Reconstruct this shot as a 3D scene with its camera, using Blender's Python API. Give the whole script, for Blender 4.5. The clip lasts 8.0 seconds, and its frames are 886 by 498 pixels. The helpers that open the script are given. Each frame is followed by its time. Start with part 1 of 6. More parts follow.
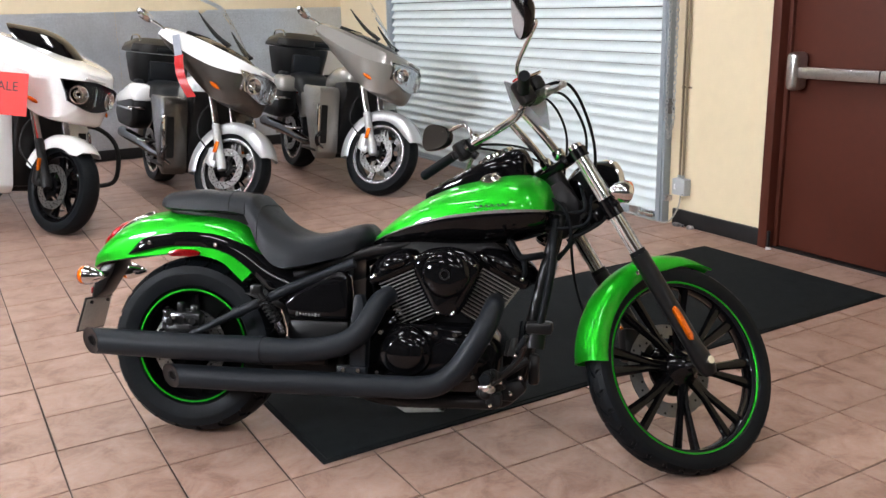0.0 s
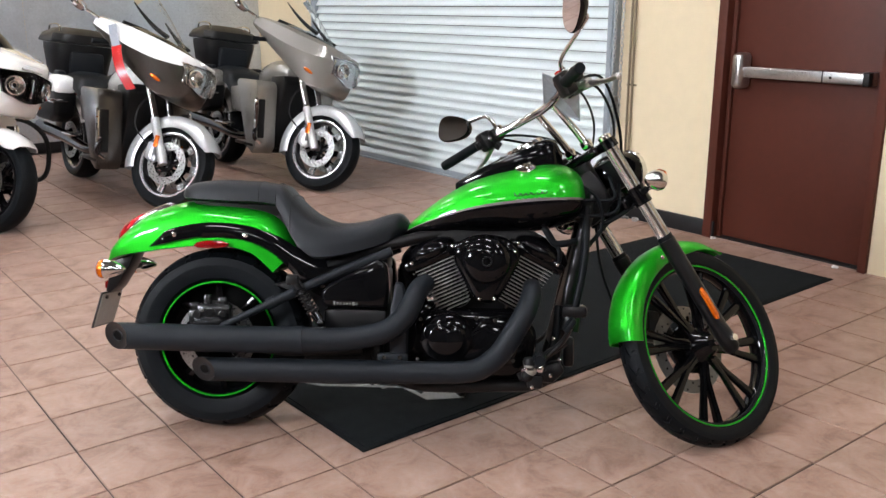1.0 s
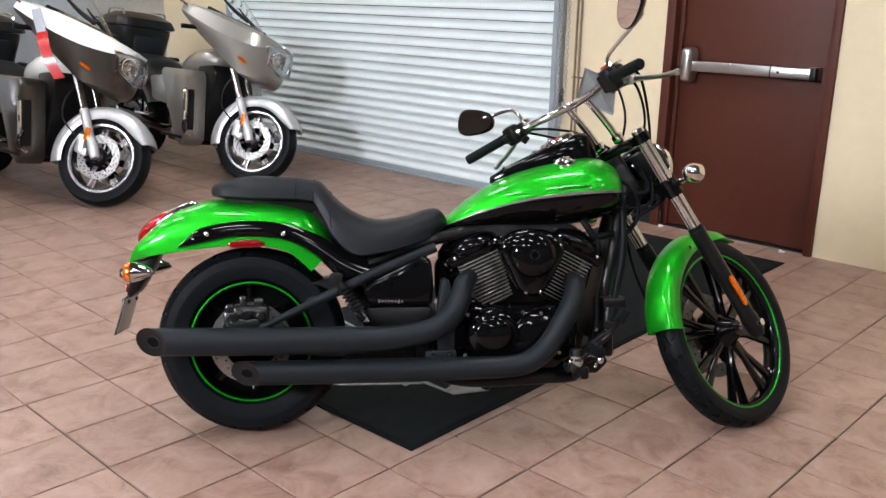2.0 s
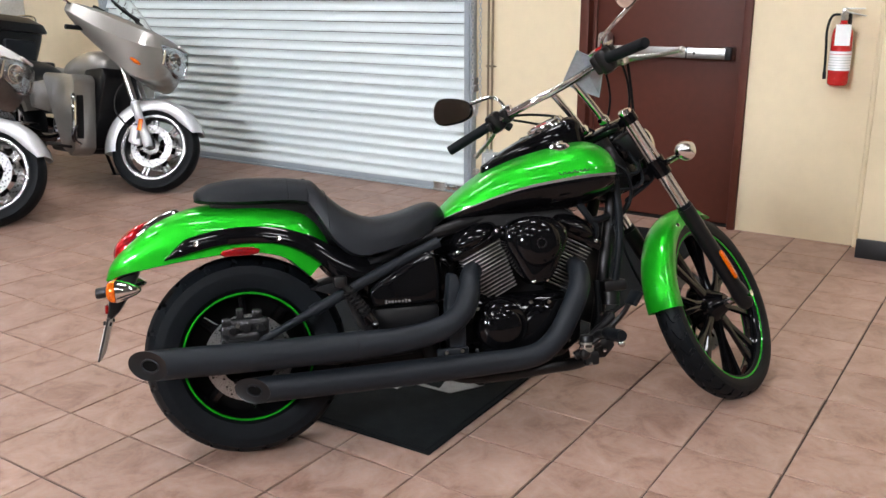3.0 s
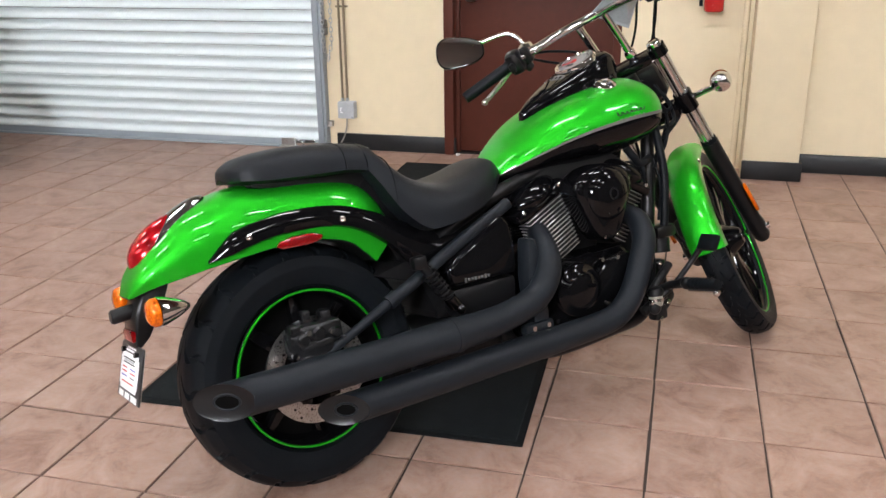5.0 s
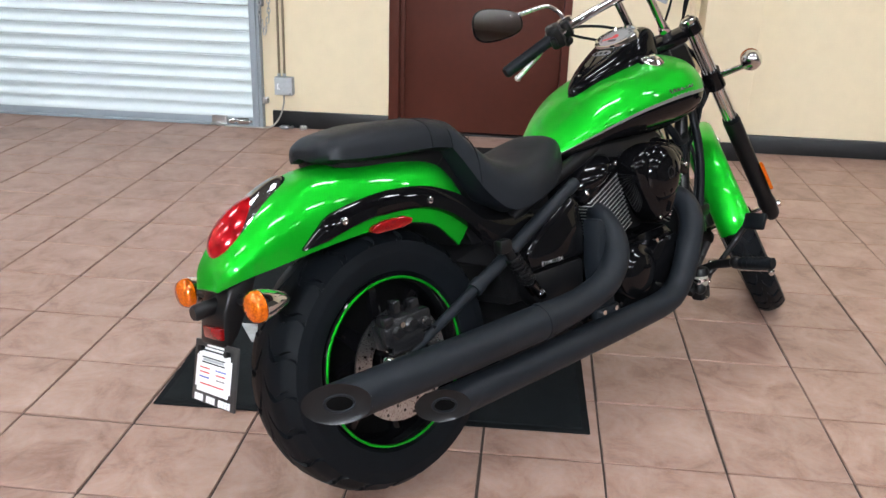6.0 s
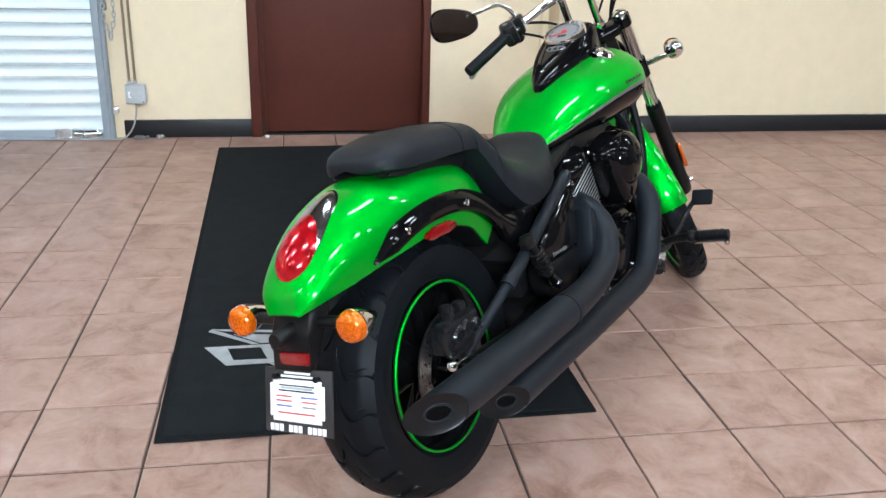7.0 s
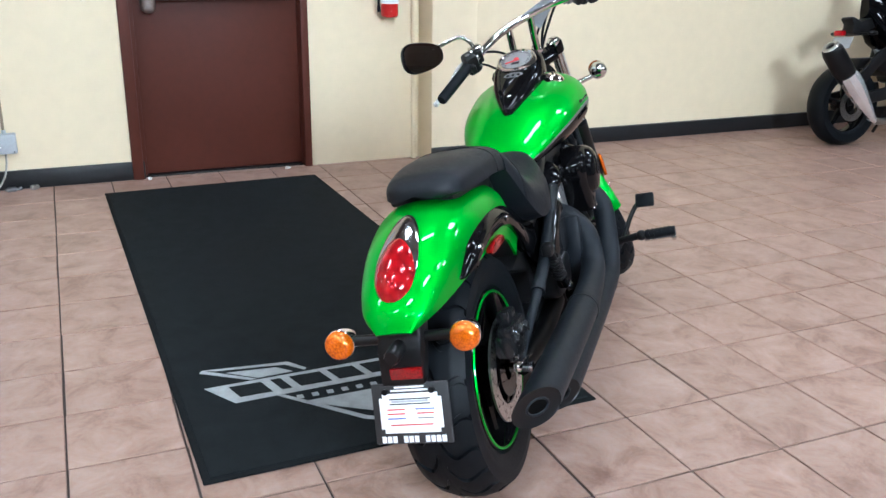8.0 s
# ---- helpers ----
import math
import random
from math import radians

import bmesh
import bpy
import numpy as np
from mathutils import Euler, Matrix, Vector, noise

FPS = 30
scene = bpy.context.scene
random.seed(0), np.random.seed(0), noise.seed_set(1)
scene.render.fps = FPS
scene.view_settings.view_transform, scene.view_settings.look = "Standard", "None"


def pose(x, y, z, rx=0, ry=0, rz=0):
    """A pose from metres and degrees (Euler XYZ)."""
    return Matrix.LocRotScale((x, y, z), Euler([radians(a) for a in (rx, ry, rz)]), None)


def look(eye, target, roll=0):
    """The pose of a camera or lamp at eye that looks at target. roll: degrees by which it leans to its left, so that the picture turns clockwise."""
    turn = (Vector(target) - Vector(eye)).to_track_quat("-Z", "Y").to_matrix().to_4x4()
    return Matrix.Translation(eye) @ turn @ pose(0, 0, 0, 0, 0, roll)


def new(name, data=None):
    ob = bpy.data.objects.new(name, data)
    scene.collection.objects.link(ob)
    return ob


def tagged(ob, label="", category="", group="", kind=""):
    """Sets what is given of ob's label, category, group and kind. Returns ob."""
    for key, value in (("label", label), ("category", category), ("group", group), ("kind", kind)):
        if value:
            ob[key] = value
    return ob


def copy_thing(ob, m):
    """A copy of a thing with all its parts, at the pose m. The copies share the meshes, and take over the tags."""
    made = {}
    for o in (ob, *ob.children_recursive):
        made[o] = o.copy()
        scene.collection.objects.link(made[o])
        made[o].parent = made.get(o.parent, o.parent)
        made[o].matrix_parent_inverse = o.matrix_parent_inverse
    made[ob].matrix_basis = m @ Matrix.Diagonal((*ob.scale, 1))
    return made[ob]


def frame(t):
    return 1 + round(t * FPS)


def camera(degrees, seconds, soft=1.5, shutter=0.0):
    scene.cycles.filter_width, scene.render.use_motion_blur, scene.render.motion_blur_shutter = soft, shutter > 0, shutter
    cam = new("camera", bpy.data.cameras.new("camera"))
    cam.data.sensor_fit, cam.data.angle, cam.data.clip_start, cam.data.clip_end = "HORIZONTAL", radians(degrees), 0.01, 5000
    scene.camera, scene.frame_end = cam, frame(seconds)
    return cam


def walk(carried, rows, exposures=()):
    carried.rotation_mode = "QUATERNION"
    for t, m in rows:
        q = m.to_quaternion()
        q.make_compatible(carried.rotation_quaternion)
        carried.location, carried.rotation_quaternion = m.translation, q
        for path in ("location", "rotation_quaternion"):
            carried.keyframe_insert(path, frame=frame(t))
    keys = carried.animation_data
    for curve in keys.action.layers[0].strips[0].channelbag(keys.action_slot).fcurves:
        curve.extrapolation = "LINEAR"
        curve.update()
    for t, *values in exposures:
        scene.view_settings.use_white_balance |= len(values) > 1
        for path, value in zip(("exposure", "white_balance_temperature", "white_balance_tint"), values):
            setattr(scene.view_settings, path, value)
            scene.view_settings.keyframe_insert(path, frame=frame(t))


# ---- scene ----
cam = camera(52.6, 8.0)
PATH = [
    (0, (0.031, -0.006, 1.43), (0.99, 1.67, 0.909), -1.4),
    (0.5, (-0.208, 0.093, 1.414), (0.872, 1.695, 0.897), -0.6),
    (1, (-0.441, 0.23, 1.418), (0.747, 1.751, 0.891), 0.0),
    (1.2, (-0.507, 0.31, 1.416), (0.711, 1.804, 0.884), 0.1),
    (2.3, (-0.961, 0.742, 1.428), (0.516, 1.979, 0.889), 1.1),
    (2.5, (-1.004, 0.812, 1.405), (0.515, 2.0, 0.874), 0.7),
    (3, (-1.065, 1.059, 1.385), (0.534, 2.126, 0.834), -0.2),
    (3.5, (-1.127, 1.342, 1.394), (0.549, 2.269, 0.819), 0.3),
    (4, (-1.2, 1.602, 1.385), (0.551, 2.373, 0.801), 1.6),
    (4.5, (-1.146, 1.849, 1.334), (0.641, 2.5, 0.716), -0.3),
    (4.7, (-1.116, 1.958, 1.329), (0.685, 2.546, 0.689), -0.9),
    (5.8, (-1.111, 2.591, 1.297), (0.748, 2.832, 0.6), 1.8),
    (6, (-1.089, 2.691, 1.283), (0.774, 2.869, 0.579), 1.8),
    (6.5, (-1.026, 2.985, 1.295), (0.832, 2.961, 0.556), 2.2),
    (7, (-1.086, 3.273, 1.298), (0.759, 2.968, 0.589), 1.6),
    (7.5, (-1.154, 3.577, 1.319), (0.648, 3.042, 0.636), 0.9),
    (8, (-1.084, 3.89, 1.32), (0.657, 3.145, 0.675), 0.8),
]
walk(cam, [(t, look(eye, target, roll)) for t, eye, target, roll in PATH],
     [(0.0, 0.02, 6900, 14), (1.2, 0.0, 6900, 14), (2.5, -0.11, 6850, 13), (3.0, -0.05, 6900, 14), (4.5, -0.04, 7100, 15), (6.0, 0.06, 6600, 11), (7.0, 0.15, 6150, 8), (8.0, 0.20, 5800, 6)])

# ---- world and light ----
world = bpy.data.worlds.new("world")
scene.world = world
world.use_nodes = True
world.node_tree.nodes["Background"].inputs[0].default_value = (0.02, 0.02, 0.022, 1)
world.node_tree.nodes["Background"].inputs[1].default_value = 0.5
LIGHT = 44.0


# ---- materials ----
def nodes_of(name):
    m = bpy.data.materials.new(name)
    m.use_nodes = True
    return m, m.node_tree.nodes, m.node_tree.links, m.node_tree.nodes["Principled BSDF"]


def paint(name, col, rough=0.5, metal=0.0, coat=0.0, var=0.12, scale=8.0, bump=0.0, bscale=150.0, spec=0.5, trans=0.0, coat_rough=0.03):
    """A surface with colour variation at two scales, roughness variation and fine relief."""
    m, n, l, b = nodes_of(name)
    tc = n.new("ShaderNodeTexCoord")
    a, c = n.new("ShaderNodeTexNoise"), n.new("ShaderNodeTexNoise")
    a.inputs["Scale"].default_value, a.inputs["Detail"].default_value = scale, 3
    c.inputs["Scale"].default_value, c.inputs["Detail"].default_value = scale * 9, 2
    l.new(tc.outputs["Object"], a.inputs["Vector"])
    l.new(tc.outputs["Object"], c.inputs["Vector"])
    add = n.new("ShaderNodeMath")
    add.operation = "ADD"
    l.new(a.outputs["Fac"], add.inputs[0])
    l.new(c.outputs["Fac"], add.inputs[1])
    rng = n.new("ShaderNodeMapRange")
    rng.inputs["From Min"].default_value, rng.inputs["From Max"].default_value = 0.6, 1.4
    l.new(add.outputs[0], rng.inputs["Value"])
    mix = n.new("ShaderNodeMix")
    mix.data_type = "RGBA"
    mix.inputs["A"].default_value = (*[v * (1 - var) for v in col], 1)
    mix.inputs["B"].default_value = (*[min(1, v * (1 + var)) for v in col], 1)
    l.new(rng.outputs[0], mix.inputs["Factor"])
    l.new(mix.outputs["Result"], b.inputs["Base Color"])
    r2 = n.new("ShaderNodeMapRange")
    r2.inputs["To Min"].default_value, r2.inputs["To Max"].default_value = max(0.02, rough * 0.8), min(1, rough * 1.25)
    l.new(c.outputs["Fac"], r2.inputs["Value"])
    l.new(r2.outputs[0], b.inputs["Roughness"])
    b.inputs["Metallic"].default_value = metal
    b.inputs["Specular IOR Level"].default_value = spec
    b.inputs["Coat Weight"].default_value, b.inputs["Coat Roughness"].default_value = coat, coat_rough
    b.inputs["Transmission Weight"].default_value = trans
    if bump:
        d, e = n.new("ShaderNodeTexNoise"), n.new("ShaderNodeBump")
        d.inputs["Scale"].default_value = bscale
        e.inputs["Strength"].default_value, e.inputs["Distance"].default_value = bump, 0.002
        l.new(tc.outputs["Object"], d.inputs["Vector"])
        l.new(d.outputs["Fac"], e.inputs["Height"])
        l.new(e.outputs[0], b.inputs["Normal"])
    return m


def lens(name, col, rough=0.08, metal=0.35, cells=120.0, relief=0.35):
    """Moulded coloured lens over a bright reflector, with small prisms as relief."""
    m, n, l, b = nodes_of(name)
    b.inputs["Roughness"].default_value, b.inputs["Metallic"].default_value = rough, metal
    b.inputs["Coat Weight"].default_value, b.inputs["Coat Roughness"].default_value = 0.4, 0.02
    tc, v, e, mix = n.new("ShaderNodeTexCoord"), n.new("ShaderNodeTexVoronoi"), n.new("ShaderNodeBump"), n.new("ShaderNodeMix")
    v.inputs["Scale"].default_value = cells
    mix.data_type = "RGBA"
    mix.inputs["A"].default_value = (*[c * 1.25 for c in col], 1)
    mix.inputs["B"].default_value = (*[c * 0.45 for c in col], 1)
    e.inputs["Strength"].default_value, e.inputs["Distance"].default_value = relief, 0.002
    l.new(tc.outputs["Object"], v.inputs["Vector"])
    l.new(v.outputs["Distance"], e.inputs["Height"])
    l.new(v.outputs["Distance"], mix.inputs["Factor"])
    l.new(mix.outputs["Result"], b.inputs["Base Color"])
    l.new(e.outputs[0], b.inputs["Normal"])
    return m


def glow(name, col, strength):
    m, n, l, b = nodes_of(name)
    b.inputs["Base Color"].default_value = (*col, 1)
    b.inputs["Emission Color"].default_value = (*col, 1)
    b.inputs["Emission Strength"].default_value = strength
    return m


def glass(name, col=(0.9, 0.92, 0.92), rough=0.02):
    m, n, l, b = nodes_of(name)
    b.inputs["Base Color"].default_value = (*col, 1)
    b.inputs["Roughness"].default_value = rough
    b.inputs["Transmission Weight"].default_value = 1.0
    b.inputs["IOR"].default_value = 1.15
    return m


def tile_material():
    m, n, l, b = nodes_of("terracotta_tile")
    geo, info = n.new("ShaderNodeNewGeometry"), n.new("ShaderNodeObjectInfo")
    rnd = n.new("ShaderNodeMath")
    rnd.operation = "ADD"
    l.new(info.outputs["Random"], rnd.inputs[0])
    l.new(geo.outputs["Random Per Island"], rnd.inputs[1])
    off = n.new("ShaderNodeVectorMath")
    off.operation = "SCALE"
    l.new(rnd.outputs[0], off.inputs[0])
    off.inputs["Scale"].default_value = 37.0
    pos = n.new("ShaderNodeVectorMath")
    l.new(geo.outputs["Position"], pos.inputs[0])
    l.new(off.outputs[0], pos.inputs[1])
    big, fine = n.new("ShaderNodeTexNoise"), n.new("ShaderNodeTexNoise")
    big.inputs["Scale"].default_value, big.inputs["Detail"].default_value, big.inputs["Roughness"].default_value = 7.0, 6, 0.68
    big.inputs["Distortion"].default_value = 0.6
    fine.inputs["Scale"].default_value, fine.inputs["Detail"].default_value = 60.0, 4
    l.new(pos.outputs[0], big.inputs["Vector"])
    l.new(pos.outputs[0], fine.inputs["Vector"])
    ramp = n.new("ShaderNodeValToRGB")
    el = ramp.color_ramp.elements
    el[0].position, el[0].color = 0.30, (0.182, 0.088, 0.059, 1)
    el[1].position, el[1].color = 0.72, (0.400, 0.262, 0.208, 1)
    mid = el.new(0.48)
    mid.color = (0.305, 0.178, 0.132, 1)
    l.new(big.outputs["Fac"], ramp.inputs["Fac"])
    hue = n.new("ShaderNodeHueSaturation")
    val, sat = n.new("ShaderNodeMapRange"), n.new("ShaderNodeMapRange")
    val.inputs["To Min"].default_value, val.inputs["To Max"].default_value = 0.90, 1.10
    val.inputs["From Max"].default_value = 2.0
    l.new(rnd.outputs[0], val.inputs["Value"])
    l.new(val.outputs[0], hue.inputs["Value"])
    sat.inputs["To Min"].default_value, sat.inputs["To Max"].default_value = 0.72, 1.12
    l.new(fine.outputs["Fac"], sat.inputs["Value"])
    l.new(sat.outputs[0], hue.inputs["Saturation"])
    l.new(ramp.outputs["Color"], hue.inputs["Color"])
    l.new(hue.outputs["Color"], b.inputs["Base Color"])
    rough = n.new("ShaderNodeMapRange")
    rough.inputs["To Min"].default_value, rough.inputs["To Max"].default_value = 0.34, 0.55
    l.new(big.outputs["Fac"], rough.inputs["Value"])
    l.new(rough.outputs[0], b.inputs["Roughness"])
    e, mixh = n.new("ShaderNodeBump"), n.new("ShaderNodeMath")
    mixh.operation = "MULTIPLY_ADD"
    mixh.inputs[1].default_value = 0.25
    l.new(fine.outputs["Fac"], mixh.inputs[0])
    l.new(big.outputs["Fac"], mixh.inputs[2])
    e.inputs["Strength"].default_value, e.inputs["Distance"].default_value = 0.25, 0.004
    l.new(mixh.outputs[0], e.inputs["Height"])
    l.new(e.outputs[0], b.inputs["Normal"])
    return m


GREEN = paint("green_metallic_paint", (0.0005, 0.42, 0.015), 0.42, 0.74, 0.5, 0.05, 300, spec=0.1, coat_rough=0.012)
BLACK = paint("gloss_black_paint", (0.003, 0.003, 0.0035), 0.06, 0.0, 0.2, 0.2, 20, spec=0.12)
SATIN = paint("satin_black_metal", (0.0045, 0.0045, 0.005), 0.34, 0.0, 0.0, 0.25, 25, 0.05, spec=0.25)
MATTE = paint("matte_black_pipe_coating", (0.0095, 0.0118, 0.0150), 0.44, 0.0, 0.0, 0.15, 12, 0.08, 400, spec=0.17)
DARK = paint("dark_cast_metal", (0.006, 0.006, 0.0065), 0.42, 0.0, 0.0, 0.3, 40, 0.1, spec=0.22)
CHROME = paint("chrome", (0.72, 0.72, 0.72), 0.06, 1.0, 0, 0.03, 30)
STEEL = paint("brushed_steel", (0.52, 0.52, 0.51), 0.28, 1.0, 0, 0.1, 40, 0.05)
GREYMETAL = paint("grey_cast_metal", (0.20, 0.20, 0.20), 0.42, 0.8, 0, 0.2, 60, 0.1)
FINS = paint("machined_fin_edges", (0.70, 0.69, 0.67), 0.30, 0.72, 0, 0.1, 60)
RUBBER = paint("black_rubber", (0.0040, 0.0052, 0.0066), 0.48, 0, 0, 0.25, 30, 0.08, spec=0.11)
VINYL = paint("black_seat_vinyl", (0.0066, 0.0082, 0.0108), 0.44, 0, 0, 0.12, 18, 0.25, 700, spec=0.2)
RED_LENS = lens("red_lens", (0.50, 0.004, 0.010), 0.16, 0.45, 45.0, 0.08)
REFLECTOR = lens("red_reflector", (0.20, 0.002, 0.003), 0.12, 0.0, 300.0, 0.02)
AMBER = lens("amber_lens", (0.80, 0.150, 0.0), 0.16, 0.45, 200.0, 0.022)
HEADLAMP = glass("headlamp_glass")
MIRROR = paint("mirror_glass", (0.85, 0.86, 0.87), 0.02, 1.0, 0, 0.01, 5)
STRIPE = paint("grey_stripe", (0.11, 0.105, 0.10), 0.4, 0.0, 0.3)
BADGE = paint("dark_badge", (0.004, 0.02, 0.005), 0.3)
WHITE = paint("white_print", (0.78, 0.78, 0.78), 0.5, var=0.03)
DIALFACE = paint("dial_face", (0.22, 0.22, 0.22), 0.4, var=0.03)
REDPRINT = paint("red_print", (0.55, 0.03, 0.03), 0.5)
BLUEPRINT = paint("blue_print", (0.06, 0.10, 0.40), 0.5)
WALLPAINT = paint("beige_wall_paint", (0.665, 0.555, 0.378), 0.62, 0, 0, 0.045, 1.3, 0.15, 90)
# dark colour stands in for the dim unseen showroom that mirrors reflect
DARKWALL = paint("unseen_wall_dark_fill", (0.085, 0.075, 0.065), 0.7, 0, 0, 0.06, 1.3, 0.15, 90)
CEILING = paint("dark_roof_deck", (0.14, 0.13, 0.115), 0.8, var=0.15, scale=3, bump=0.2)
COVE = paint("black_vinyl_base", (0.010, 0.010, 0.011), 0.42, var=0.3, scale=6, spec=0.3)
DOORPAINT = paint("dark_red_brown_door_paint", (0.072, 0.0175, 0.0105), 0.50, 0, 0.0, 0.12, 3, 0.06, 60, spec=0.25)
SLATS = paint("white_enamelled_slat", (0.585, 0.65, 0.66), 0.36, 0, 0, 0.012, 2, 0.0)
RAIL = paint("blue_grey_painted_steel", (0.27, 0.31, 0.34), 0.4, 0.1, 0, 0.05, 4)
CABLE = paint("grey_cable_sheath", (0.30, 0.29, 0.26), 0.5, var=0.06)
GALV = paint("galvanised_steel", (0.42, 0.44, 0.45), 0.42, 0.7, 0, 0.18, 12)
GREYBOX = paint("grey_painted_steel", (0.36, 0.38, 0.39), 0.45, var=0.1)
CONDUIT = paint("brown_grey_conduit", (0.22, 0.17, 0.11), 0.45, 0.2, var=0.1)
GROUT = paint("dark_grout", (0.040, 0.026, 0.021), 0.85, var=0.3, scale=12, bump=0.3)
MATFELT = paint("charcoal_mat_pile", (0.0085, 0.0105, 0.0118), 0.95, 0, 0, 0.35, 14, 0.6, 500, spec=0.1)
MATRIM = paint("mat_rubber_rim", (0.0075, 0.0085, 0.0092), 0.9, spec=0.08)
MATLOGO = paint("grey_mat_print", (0.27, 0.28, 0.28), 0.9, 0, 0, 0.25, 30, 0.5, 500)
TILE = tile_material()
TREADPLATE = paint("aluminium_tread_plate", (0.56, 0.59, 0.63), 0.36, 0.85, 0, 0.12, 5)
RED = paint("red_enamel", (0.46, 0.012, 0.012), 0.25, 0, 0.6, 0.08)
REDPAPER = paint("red_sale_card", (0.70, 0.020, 0.014), 0.6, var=0.06)
PAPERWRAP = paint("plastic_wrapped_sheet", (0.30, 0.32, 0.36), 0.16, 0, 0.6, 0.12, 10)
DAYLIGHT = glow("overcast_daylight", (0.88, 0.97, 1.07), 165.0)
DIFFUSER = glow("lamp_diffuser", (0.92, 0.98, 1.05), LIGHT)
WHITEBIKE = paint("pearl_white_paint", (0.80, 0.80, 0.79), 0.2, 0, 1.0, 0.02)
SILVER = paint("silver_paint", (0.55, 0.56, 0.57), 0.3, 0.6, 1.0, 0.05, 200)
BRONZE = paint("dark_bronze_paint", (0.052, 0.045, 0.039), 0.28, 0.4, 1.0, 0.08, 200)
TITAN = paint("grey_titanium_paint", (0.27, 0.255, 0.235), 0.28, 0.5, 1.0, 0.06, 200)
SMOKE = glass("clear_windshield", (0.995, 0.995, 0.99), 0.0)
SMOKE.node_tree.nodes["Principled BSDF"].inputs["IOR"].default_value = 1.06
CALIPER = paint("grey_caliper_coating", (0.013, 0.013, 0.014), 0.22, 0.3, 0, 0.2, 40, 0.06)
# chrome with its dark reflections put into a darker base colour
DARKCHROME = paint("chrome_dark_reflection", (0.075, 0.075, 0.08), 0.12, 1.0, 0, 0.1, 20)
PLATEBACK = paint("bare_plate_back", (0.46, 0.44, 0.41), 0.45, 0.2, var=0.12)
ALLOY = paint("polished_alloy", (0.82, 0.82, 0.83), 0.22, 0.8, 0, 0.05, 30)
# near-black that puts the shade inside the wheel and silencer outlets into colour
VOID = paint("shaded_inside_black", (0.0015, 0.0015, 0.0015), 0.7, spec=0.05)
BEZEL = paint("lamp_bezel_chrome", (0.42, 0.42, 0.43), 0.14, 1.0, 0, 0.08, 20)
TRANSLUCENT = paint("milky_plastic", (0.26, 0.25, 0.21), 0.3, var=0.08)
FINBLACK = paint("black_cooling_fin", (0.007, 0.007, 0.0075), 0.35, 0.2, 0, 0.2, 40, spec=0.25)
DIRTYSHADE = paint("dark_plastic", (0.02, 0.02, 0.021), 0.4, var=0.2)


# ---- mesh helpers: each returns (vertices, faces) ----
def smooth_path(pts, k=6):
    """Catmull-Rom through the points."""
    pts = [Vector(p) for p in pts]
    if len(pts) < 3:
        return pts
    ext = [2 * pts[0] - pts[1], *pts, 2 * pts[-1] - pts[-2]]
    out = []
    for i in range(1, len(ext) - 2):
        a, b, c, d = ext[i - 1], ext[i], ext[i + 1], ext[i + 2]
        for j in range(k):
            t = j / k
            out.append(0.5 * ((2 * b) + (c - a) * t + (2 * a - 5 * b + 4 * c - d) * t * t + (3 * b - a - 3 * c + d) * t ** 3))
    out.append(pts[-1])
    return out


def smooth_vals(vals, k=6):
    return [p[0] for p in smooth_path([(v, 0, 0) for v in vals], k)]


def loft(rings, closed=True, caps=True):
    n = len(rings[0])
    v = [tuple(p) for r in rings for p in r]
    f = []
    for i in range(len(rings) - 1):
        for j in range(n if closed else n - 1):
            k = (j + 1) % n
            f.append((i * n + j, i * n + k, (i + 1) * n + k, (i + 1) * n + j))
    if caps and closed:
        f.append(tuple(range(n - 1, -1, -1)))
        f.append(tuple((len(rings) - 1) * n + j for j in range(n)))
    return v, f


def tube(pts, r, n=12, caps=True, flat=1.0):
    """A round bar along points; r one radius or one for each point."""
    pts = [Vector(p) for p in pts]
    rs = list(r) if isinstance(r, (list, tuple)) else [r] * len(pts)
    rings, up = [], None
    for i, p in enumerate(pts):
        d = (pts[min(i + 1, len(pts) - 1)] - pts[max(i - 1, 0)]).normalized()
        if up is None:
            up = Vector((0, 0, 1)) if abs(d.z) < 0.9 else Vector((0, 1, 0))
        side = d.cross(up).normalized()
        up = side.cross(d).normalized()
        rings.append([p + (side * math.cos(2 * math.pi * j / n) + up * math.sin(2 * math.pi * j / n) * flat) * rs[i] for j in range(n)])
    return loft(rings, True, caps)


def lathe(profile, n=32, closed=False, axis="Y"):
    """Turns (radius, height) points round an axis."""
    rings = []
    for j in range(n):
        a = 2 * math.pi * j / n
        if axis == "Y":
            rings.append([(r * math.cos(a), h, r * math.sin(a)) for r, h in profile])
        elif axis == "Z":
            rings.append([(r * math.cos(a), r * math.sin(a), h) for r, h in profile])
        else:
            rings.append([(h, r * math.cos(a), r * math.sin(a)) for r, h in profile])
    m = len(profile)
    v = [p for r in rings for p in r]
    f = []
    for i in range(n):
        for j in range(m if closed else m - 1):
            k, q = (j + 1) % m, (i + 1) % n
            f.append((i * m + j, i * m + k, q * m + k, q * m + j))
    return v, f


